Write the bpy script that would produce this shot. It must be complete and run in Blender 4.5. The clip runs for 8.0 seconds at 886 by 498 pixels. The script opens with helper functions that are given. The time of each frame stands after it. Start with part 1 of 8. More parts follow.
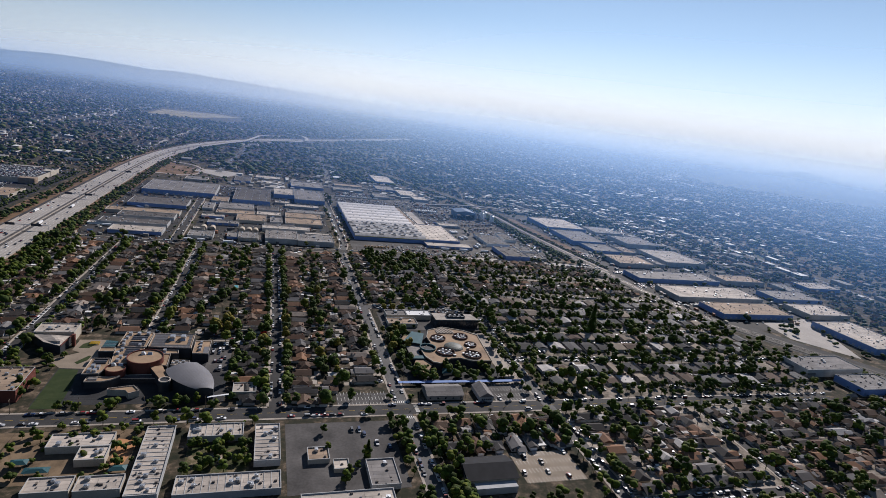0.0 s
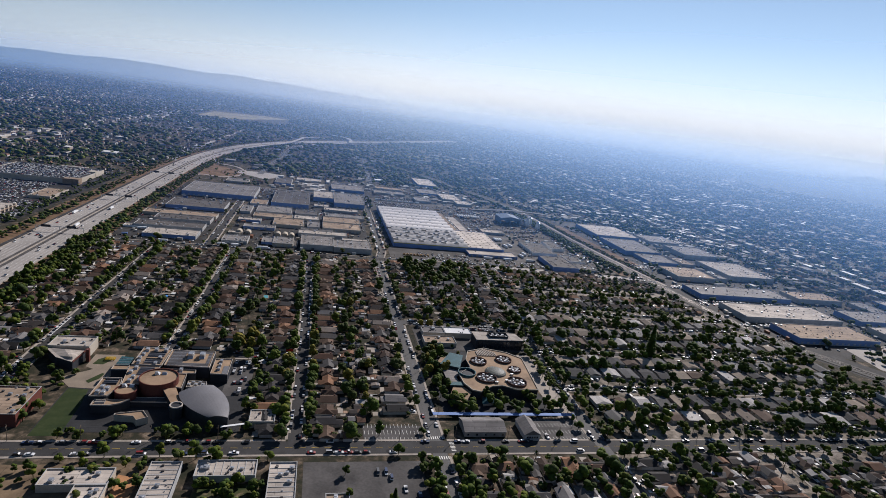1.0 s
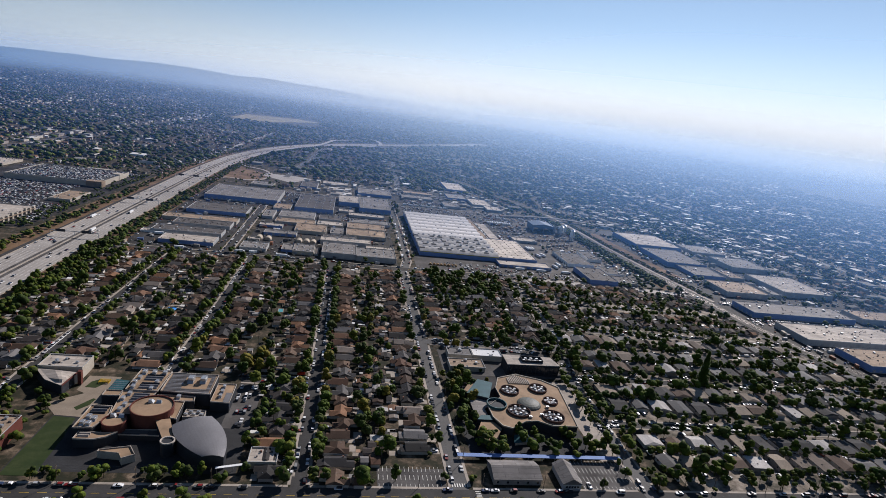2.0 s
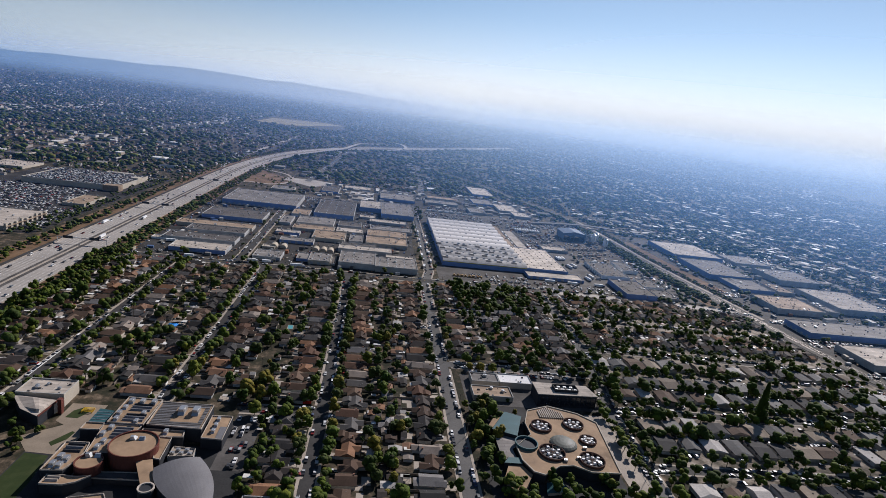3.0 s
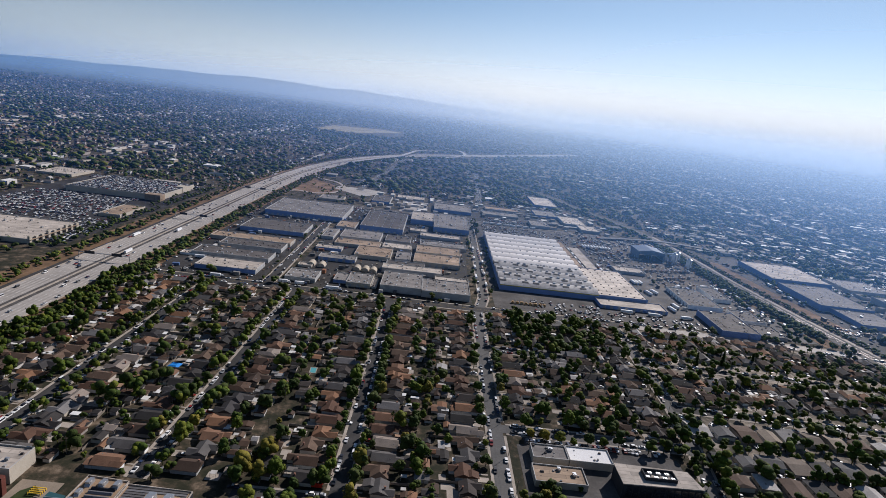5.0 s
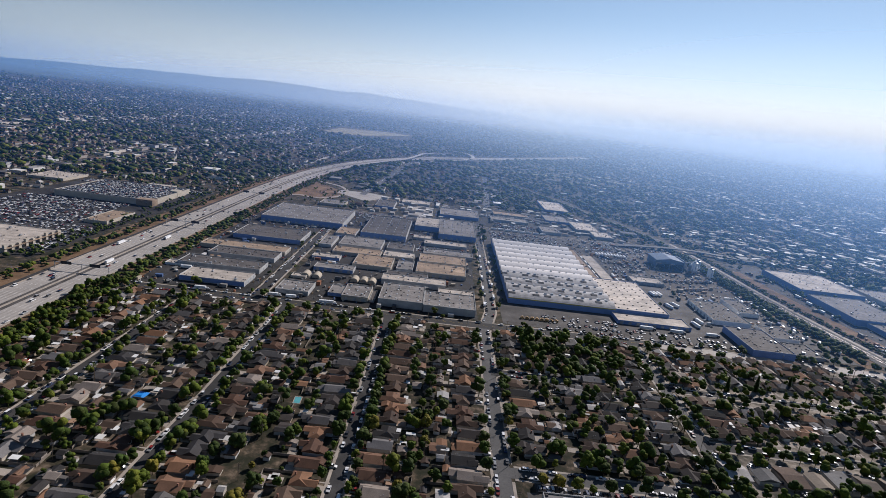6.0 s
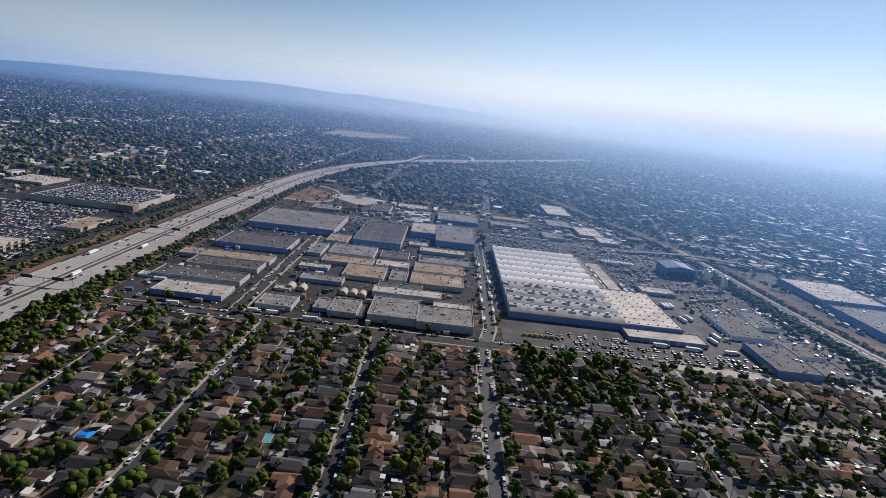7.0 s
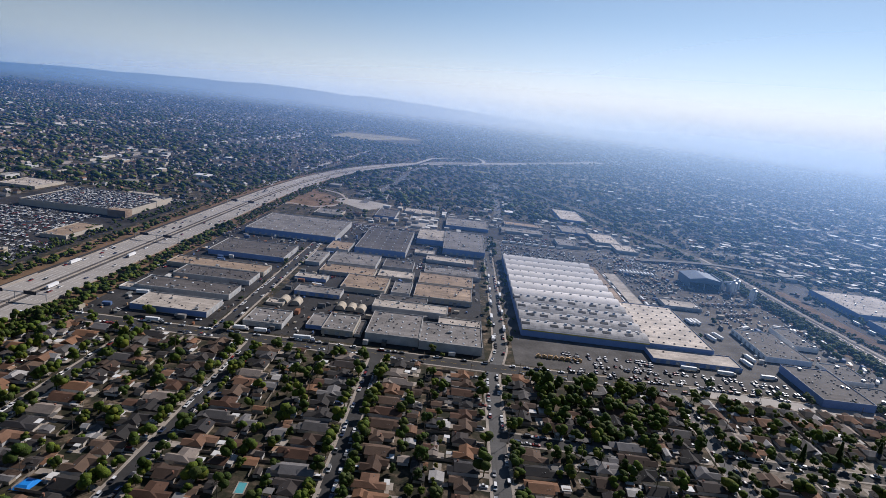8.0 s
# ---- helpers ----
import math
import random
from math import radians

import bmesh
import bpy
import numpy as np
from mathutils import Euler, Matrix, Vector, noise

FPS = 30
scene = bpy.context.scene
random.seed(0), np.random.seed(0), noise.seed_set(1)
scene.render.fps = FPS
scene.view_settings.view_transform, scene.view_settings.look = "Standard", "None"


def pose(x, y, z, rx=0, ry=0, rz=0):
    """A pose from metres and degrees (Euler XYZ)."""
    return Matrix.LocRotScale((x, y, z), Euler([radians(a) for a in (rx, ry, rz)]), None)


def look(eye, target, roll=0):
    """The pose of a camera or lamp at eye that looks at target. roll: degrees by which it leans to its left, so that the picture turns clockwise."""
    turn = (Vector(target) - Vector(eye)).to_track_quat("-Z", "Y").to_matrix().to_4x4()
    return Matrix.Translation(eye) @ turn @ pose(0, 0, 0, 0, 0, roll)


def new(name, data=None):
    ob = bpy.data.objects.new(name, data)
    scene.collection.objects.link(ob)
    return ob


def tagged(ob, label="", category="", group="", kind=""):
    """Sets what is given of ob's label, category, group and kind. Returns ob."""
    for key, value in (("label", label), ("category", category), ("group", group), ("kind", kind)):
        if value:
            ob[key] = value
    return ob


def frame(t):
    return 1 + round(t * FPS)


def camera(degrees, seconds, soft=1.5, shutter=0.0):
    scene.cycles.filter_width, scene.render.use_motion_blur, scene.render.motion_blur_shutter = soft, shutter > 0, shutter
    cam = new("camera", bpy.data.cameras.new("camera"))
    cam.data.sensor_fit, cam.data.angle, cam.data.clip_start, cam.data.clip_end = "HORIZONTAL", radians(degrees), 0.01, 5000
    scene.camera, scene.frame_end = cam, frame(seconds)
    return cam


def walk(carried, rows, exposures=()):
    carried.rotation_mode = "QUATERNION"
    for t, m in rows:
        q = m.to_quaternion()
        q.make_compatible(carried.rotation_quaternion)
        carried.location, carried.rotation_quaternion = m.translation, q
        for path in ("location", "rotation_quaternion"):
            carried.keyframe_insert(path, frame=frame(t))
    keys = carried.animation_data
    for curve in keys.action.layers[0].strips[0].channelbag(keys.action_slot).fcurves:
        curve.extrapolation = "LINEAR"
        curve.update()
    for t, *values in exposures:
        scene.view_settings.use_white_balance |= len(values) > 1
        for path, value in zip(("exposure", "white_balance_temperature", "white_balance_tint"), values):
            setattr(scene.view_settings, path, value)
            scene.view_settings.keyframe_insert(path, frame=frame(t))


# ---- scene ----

UNIT_METRES = 0.70  # one unit of the plan below in metres; the finished plan is brought to metres at the end
cam = camera(76.3, 8.0, soft=0.8)
PATH = [
    (0, (-76.08, -280.80, 169.55), (-54.89, -216.13, 153.11), 7.79),
    (0.5, (-70.20, -262.05, 168.89), (-51.74, -196.64, 152.19), 7.76),
    (1, (-64.75, -243.00, 167.96), (-48.70, -176.99, 151.07), 7.74),
    (1.5, (-60.16, -223.89, 166.92), (-46.08, -157.46, 149.93), 7.76),
    (3, (-48.92, -166.74, 162.60), (-39.61, -99.47, 145.65), 7.57),
    (3.5, (-45.60, -147.90, 161.55), (-38.30, -80.39, 144.54), 7.43),
    (4, (-42.99, -129.23, 160.31), (-37.82, -61.53, 143.25), 7.27),
    (4.5, (-40.73, -110.19, 159.09), (-37.44, -42.39, 141.99), 7.12),
    (6, (-33.97, -52.77, 154.88), (-33.18, 15.17, 138.04), 6.85),
    (6.5, (-31.77, -34.08, 153.71), (-30.96, 33.89, 136.98), 6.78),
    (7, (-30.04, -15.11, 152.45), (-29.39, 52.89, 135.86), 6.74),
    (7.5, (-28.56, 3.98, 151.42), (-28.44, 71.99, 134.88), 6.71),
    (8, (-27.24, 22.50, 150.46), (-27.94, 90.54, 134.00), 6.68),
]
walk(cam, [(t, look(eye, target, roll)) for t, eye, target, roll in PATH], [(0, 0.12, 6490, 10), (8, 0.12, 6490, 10)])

# ---- world and sun ----
SUN_AZ, SUN_EL = 39.0, 33.0  # degrees from +y towards +x, and above the horizon
world = bpy.data.worlds.new("sky")
scene.world = world
world.use_nodes = True
wn = world.node_tree.nodes
sky = wn.new("ShaderNodeTexSky")
sky.sky_type = "NISHITA"
sky.sun_disc = False
sky.sun_elevation, sky.sun_rotation = radians(SUN_EL), radians(SUN_AZ)
sky.altitude, sky.air_density, sky.dust_density, sky.ozone_density = 200, 0.82, 0.0, 3.2
wn["Background"].inputs["Strength"].default_value = 0.064
world.node_tree.links.new(sky.outputs[0], wn["Background"].inputs["Color"])
lamp = bpy.data.lights.new("sun", "SUN")
lamp.energy, lamp.angle, lamp.color = 5.0, radians(0.5), (1.0, 0.94, 0.93)
sun = new("sun", lamp)
sun.matrix_world = look((math.sin(radians(SUN_AZ)) * 100, math.cos(radians(SUN_AZ)) * 100, 100 * math.tan(radians(SUN_EL))), (0, 0, 0))

# ---- materials ----
def material(name, colour, rough=0.8, metal=0.0, vary=0.25, scale=3.0, fine=0.12, bump=0.0, spread=None, island=False, spec=0.15):
    """A surface with stains at two sizes (scale and scale / 12 metres) and, with spread, a colour that each object or island picks from a list."""
    m = bpy.data.materials.new(name)
    m.use_nodes = True
    n, l = m.node_tree.nodes, m.node_tree.links
    b = n["Principled BSDF"]
    b.inputs["Roughness"].default_value, b.inputs["Metallic"].default_value = rough, metal
    b.inputs["Specular IOR Level"].default_value = spec
    geo = n.new("ShaderNodeNewGeometry")
    if spread:
        ramp = n.new("ShaderNodeValToRGB")
        ramp.color_ramp.interpolation = "CONSTANT"
        e = ramp.color_ramp.elements
        while len(e) < len(spread):
            e.new(0.5)
        for i, c in enumerate(spread):
            e[i].position, e[i].color = i / len(spread), (*c, 1)
        if island:
            l.new(geo.outputs["Random Per Island"], ramp.inputs[0])
        else:
            l.new(n.new("ShaderNodeObjectInfo").outputs["Random"], ramp.inputs[0])
        base = ramp.outputs["Color"]
    else:
        rgb = n.new("ShaderNodeRGB")
        rgb.outputs[0].default_value = (*colour, 1)
        base = rgb.outputs[0]
    big, small = n.new("ShaderNodeTexNoise"), n.new("ShaderNodeTexNoise")
    for t, s in ((big, 1 / scale), (small, 12 / scale)):
        t.inputs["Scale"].default_value, t.inputs["Detail"].default_value = s, 4
        l.new(geo.outputs["Position"], t.inputs["Vector"])
    for t, a in ((big, vary), (small, fine)):
        rng = n.new("ShaderNodeMapRange")
        rng.inputs[1].default_value, rng.inputs[2].default_value = 0.25, 0.75
        rng.inputs[3].default_value, rng.inputs[4].default_value = 1 - a, 1 + a
        l.new(t.outputs["Fac"], rng.inputs[0])
        mix = n.new("ShaderNodeMix")
        mix.data_type, mix.blend_type = "RGBA", "MULTIPLY"
        mix.inputs[0].default_value = 1
        l.new(base, mix.inputs[6])
        l.new(rng.outputs[0], mix.inputs[7])
        base = mix.outputs[2]
    l.new(base, b.inputs["Base Color"])
    if bump:
        bp = n.new("ShaderNodeBump")
        bp.inputs["Strength"].default_value, bp.inputs["Distance"].default_value = 0.6, bump
        l.new(small.outputs["Fac"], bp.inputs["Height"])
        l.new(bp.outputs[0], b.inputs["Normal"])
    return m


def blended(name, stops, scale, detail=8.0, rough=0.95, stretch=(1, 1, 1), seams=0.0):
    """Ground or roofing of several colours in patches, stops of (position, colour) along a noise of that size in metres; seams is the width of laid sheets."""
    m = bpy.data.materials.new(name)
    m.use_nodes = True
    n, l = m.node_tree.nodes, m.node_tree.links
    b = n["Principled BSDF"]
    b.inputs["Roughness"].default_value = rough
    b.inputs["Specular IOR Level"].default_value = 0.2
    geo, t, ramp, mp = n.new("ShaderNodeNewGeometry"), n.new("ShaderNodeTexNoise"), n.new("ShaderNodeValToRGB"), n.new("ShaderNodeMapping")
    mp.inputs["Scale"].default_value = stretch
    t.inputs["Scale"].default_value, t.inputs["Detail"].default_value, t.inputs["Roughness"].default_value = 1 / scale, detail, 0.68
    l.new(geo.outputs["Position"], mp.inputs["Vector"])
    l.new(mp.outputs[0], t.inputs["Vector"])
    l.new(t.outputs["Fac"], ramp.inputs[0])
    e = ramp.color_ramp.elements
    while len(e) < len(stops):
        e.new(0.5)
    for i, (p, c) in enumerate(stops):
        e[i].position, e[i].color = p, (*c, 1)
    base = ramp.outputs[0]
    if seams:
        sheets, mix = n.new("ShaderNodeTexBrick"), n.new("ShaderNodeMix")
        for key, value in (("Scale", 1.0), ("Brick Width", seams * 5.5), ("Row Height", seams), ("Mortar Size", seams * 0.05), ("Mortar Smooth", 0.4)):
            sheets.inputs[key].default_value = value
        sheets.inputs["Color1"].default_value, sheets.inputs["Color2"].default_value, sheets.inputs["Mortar"].default_value = (0.8, 0.8, 0.8, 1), (1.12, 1.11, 1.1, 1), (0.55, 0.55, 0.56, 1)
        l.new(geo.outputs["Position"], sheets.inputs["Vector"])
        mix.data_type, mix.blend_type = "RGBA", "MULTIPLY"
        mix.inputs[0].default_value = 1
        l.new(base, mix.inputs[6])
        l.new(sheets.outputs["Color"], mix.inputs[7])
        base = mix.outputs[2]
    l.new(base, b.inputs["Base Color"])
    return m


ROOFS = [(0.031, 0.029, 0.028), (0.053, 0.044, 0.040), (0.088, 0.048, 0.032), (0.040, 0.036, 0.034), (0.170, 0.095, 0.060), (0.092, 0.085, 0.081), (0.060, 0.040, 0.030), (0.200, 0.105, 0.060), (0.044, 0.041, 0.041), (0.230, 0.190, 0.160), (0.075, 0.047, 0.033), (0.114, 0.075, 0.053), (0.160, 0.150, 0.145)]
WALLS = [(0.4212, 0.3744, 0.3089), (0.5242, 0.5054, 0.4774), (0.337, 0.2808, 0.2153), (0.3931, 0.3931, 0.3838), (0.4493, 0.4025, 0.3463), (0.2995, 0.2621, 0.234)]
PAINTS = [(0.75, 0.75, 0.74), (0.70, 0.70, 0.70), (0.35, 0.36, 0.37), (0.03, 0.03, 0.035), (0.10, 0.105, 0.11), (0.78, 0.77, 0.74), (0.02, 0.022, 0.03), (0.2, 0.015, 0.015), (0.03, 0.05, 0.11), (0.6, 0.6, 0.6), (0.05, 0.052, 0.055), (0.22, 0.22, 0.22), (0.72, 0.72, 0.71)]
LEAVES = [(0.036, 0.058, 0.009), (0.053, 0.078, 0.010), (0.031, 0.047, 0.010), (0.092, 0.103, 0.013), (0.043, 0.056, 0.013), (0.134, 0.112, 0.017), (0.034, 0.052, 0.009), (0.068, 0.092, 0.011)]
M_ground = blended("yard_soil_and_grass", [(0.34, (0.012, 0.015, 0.007)), (0.46, (0.025, 0.024, 0.013)), (0.54, (0.06, 0.046, 0.03)), (0.61, (0.135, 0.1, 0.068)), (0.72, (0.26, 0.2, 0.145))], 9)
M_asphalt = material("asphalt", (0.046, 0.044, 0.043), 0.85, vary=0.3, scale=9, fine=0.15, bump=0.01)
M_lot = material("worn_lot_asphalt", (0.078, 0.072, 0.068), 0.85, vary=0.6, scale=16, fine=0.2, bump=0.01)
M_concrete = material("concrete_paving", (0.33, 0.285, 0.24), 0.85, vary=0.25, scale=6, fine=0.15)
M_freeway = material("freeway_concrete", (0.33, 0.30, 0.27), 0.8, vary=0.18, scale=25, fine=0.12)
M_darkpave = material("dark_school_paving", (0.032, 0.032, 0.033), 0.85, vary=0.35, scale=9, fine=0.2)
# darker, blotchier asphalt for the crowded yards
M_yard = material("oil_stained_yard_asphalt", (0.036, 0.034, 0.033), 0.85, vary=0.6, scale=20, fine=0.3, bump=0.01)
M_paint = material("road_paint", (0.7, 0.68, 0.62), 0.7, vary=0.3, scale=5)
M_dirt = blended("dry_dirt", [(0.3, (0.05, 0.042, 0.024)), (0.5, (0.15, 0.09, 0.05)), (0.7, (0.25, 0.16, 0.095))], 18)
M_ballast = blended("rail_ballast", [(0.35, (0.07, 0.065, 0.06)), (0.6, (0.125, 0.115, 0.10))], 9)
M_grass = blended("lawn", [(0.3, (0.017, 0.03, 0.008)), (0.5, (0.026, 0.04, 0.011)), (0.7, (0.045, 0.055, 0.02))], 8)
M_oldroad = material("worn_grey_asphalt", (0.10, 0.096, 0.092), 0.8, vary=0.22, scale=12, fine=0.15, bump=0.01)
M_roof = material("shingle_roof", (0.15, 0.14, 0.13), 0.85, vary=0.2, scale=4, fine=0.2, bump=0.03, spread=ROOFS)
M_wall = material("stucco", (0.5, 0.47, 0.42), 0.9, vary=0.12, scale=3, fine=0.08, spread=WALLS)
M_roof_i = material("shingle_roof_far", (0.15, 0.14, 0.13), 0.85, vary=0.2, scale=4, fine=0.2, spread=ROOFS + [(0.36, 0.34, 0.32)], island=True)
M_wall_far = material("pale_stucco_far", (0.5, 0.47, 0.42), 0.9, vary=0.12, scale=3, spread=[(0.26, 0.245, 0.22), (0.45, 0.43, 0.41), (0.2, 0.18, 0.15), (0.3, 0.28, 0.26)], island=True)
M_wall_i = material("stucco_far", (0.5, 0.47, 0.42), 0.9, vary=0.12, scale=3, spread=WALLS, island=True)
M_flat = material("gravel_flat_roof", (0.2, 0.19, 0.185), 0.9, vary=0.25, scale=10, fine=0.2, spread=[(0.11, 0.105, 0.1), (0.2, 0.19, 0.18), (0.12, 0.085, 0.065), (0.07, 0.066, 0.064), (0.42, 0.39, 0.36), (0.16, 0.13, 0.105), (0.13, 0.125, 0.12), (0.27, 0.22, 0.17), (0.05, 0.048, 0.047)])
M_flat_i = material("far_flat_roof", (0.2, 0.19, 0.185), 0.8, vary=0.25, scale=10, spread=[(0.06, 0.057, 0.054), (0.1, 0.095, 0.09), (0.62, 0.6, 0.57), (0.075, 0.072, 0.07), (0.07, 0.065, 0.06), (0.11, 0.09, 0.075), (0.2, 0.19, 0.175)], island=True)
M_glass = material("dark_window_glass", (0.02, 0.024, 0.03), 0.18, vary=0.1, spec=0.8)
M_metal = material("galvanised_metal", (0.42, 0.43, 0.44), 0.45, 0.7, vary=0.15)
M_white = material("white_painted_metal", (0.74, 0.74, 0.73), 0.45, vary=0.12)
M_car = material("car_paint", (0.5, 0.5, 0.5), 0.42, vary=0.05, spread=PAINTS, spec=0.4)
M_car_i = material("far_car_paint", (0.5, 0.5, 0.5), 0.45, vary=0.05, spread=PAINTS, island=True, spec=0.35)
M_tyre = material("tyre_rubber", (0.02, 0.02, 0.02), 0.9)
M_leaf = material("leaves", (0.05, 0.07, 0.02), 0.7, vary=0.35, scale=5, fine=0.5, bump=0.45, spread=LEAVES, spec=0.08)
M_leaf_i = material("far_leaves", (0.05, 0.07, 0.02), 0.75, vary=0.45, scale=6, fine=0.5, bump=0.45, spread=[c for c in LEAVES if c[0] < 0.08] + [LEAVES[3]], island=True, spec=0.08)
M_bark = material("bark", (0.10, 0.075, 0.055), 0.95, vary=0.3, scale=0.6)
M_wood = material("weathered_pole_wood", (0.13, 0.10, 0.075), 0.9, vary=0.25, scale=1)


def plain(name, colour, rough=0.85, **k):
    return material(name, colour, rough, **k)


M_tan = blended("tan_roof_membrane", [(0.3, (0.1608, 0.1092, 0.0688)), (0.43, (0.2485, 0.1686, 0.1058)), (0.52, (0.2924, 0.1978, 0.1247)), (0.6, (0.3277, 0.2219, 0.1393)), (0.72, (0.4386, 0.2967, 0.1866))], 12, 10.0, 0.85)
M_pale = blended("pale_roof_membrane", [(0.3, (0.2445, 0.2134, 0.1822)), (0.43, (0.3766, 0.3285, 0.2804)), (0.52, (0.4437, 0.3870, 0.3304)), (0.6, (0.4966, 0.4333, 0.3701)), (0.72, (0.6655, 0.5806, 0.4956))], 15, 10.0, 0.85, seams=2.6)
M_palebright = blended("bright_roof_membrane", [(0.3, (0.3056, 0.2667, 0.2277)), (0.43, (0.4708, 0.4106, 0.3505)), (0.52, (0.5546, 0.4838, 0.413)), (0.6, (0.6207, 0.5416, 0.4626)), (0.72, (0.8319, 0.7257, 0.6195))], 15, 10.0, 0.85, seams=2.6)
M_greyvault = blended("weathered_vault_roofing", [(0.3, (0.22, 0.21, 0.205)), (0.5, (0.38, 0.365, 0.355)), (0.7, (0.52, 0.5, 0.49))], 7, 10.0, 0.7, seams=2.2)
M_vault = plain("silvery_vault_roofing", (0.66, 0.62, 0.59), 0.6, vary=0.14, scale=9, fine=0.1)
M_greyroof = blended("grey_roof_membrane", [(0.3, (0.1142, 0.1053, 0.0986)), (0.43, (0.1758, 0.1624, 0.1523)), (0.52, (0.2072, 0.1904, 0.1792)), (0.6, (0.2318, 0.2128, 0.2005)), (0.72, (0.3102, 0.2856, 0.2688))], 15, 10.0, 0.85, seams=2.6)
M_darkroof = blended("dark_roof_membrane", [(0.3, (0.055, 0.050, 0.047)), (0.43, (0.085, 0.076, 0.072)), (0.52, (0.100, 0.090, 0.085)), (0.6, (0.112, 0.101, 0.095)), (0.72, (0.150, 0.135, 0.128))], 15, 10.0, 0.85, seams=2.6)
M_brownroof = blended("brownish_roof_membrane", [(0.3, (0.1663, 0.122, 0.0864)), (0.43, (0.257, 0.1879, 0.1328)), (0.52, (0.3024, 0.2214, 0.1566)), (0.6, (0.3391, 0.2484, 0.175)), (0.72, (0.4536, 0.3316, 0.2344))], 15, 10.0, 0.85, seams=2.6)
M_tilt = plain("painted_concrete_wall", (0.38, 0.375, 0.365), vary=0.2, scale=6)
M_creamwall = plain("cream_concrete_wall", (0.42, 0.37, 0.30), vary=0.1, scale=6)
# blue wall paint; also the sky-lit shade of south and west walls
M_bluewall = plain("blue_painted_wall", (0.16, 0.24, 0.45), 0.7, vary=0.1, scale=6)
M_redwall = plain("rust_red_cladding", (0.12, 0.04, 0.03), 0.7, vary=0.12, scale=4)
M_forecourt = material("tan_forecourt_paving", (0.235, 0.19, 0.143), 0.85, vary=0.18, scale=6, fine=0.12)
M_zinc = plain("zinc_standing_seam", (0.185, 0.178, 0.18), 0.5, metal=0.3, vary=0.08, scale=6)
# even near-black for school walls, court discs and small dark parts
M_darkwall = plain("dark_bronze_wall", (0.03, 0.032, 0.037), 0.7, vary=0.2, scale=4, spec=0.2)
M_solar = plain("dusty_solar_panel", (0.10, 0.092, 0.088), 0.45, vary=0.15, spec=0.4)
M_teal = plain("teal_metal_roof", (0.03, 0.085, 0.095), 0.5, vary=0.12, scale=4)
M_orange = plain("orange_clay_court", (0.42, 0.21, 0.10), vary=0.15, scale=6)
M_pool = plain("pool_cover_blue", (0.02, 0.22, 0.62), 0.3, vary=0.1)


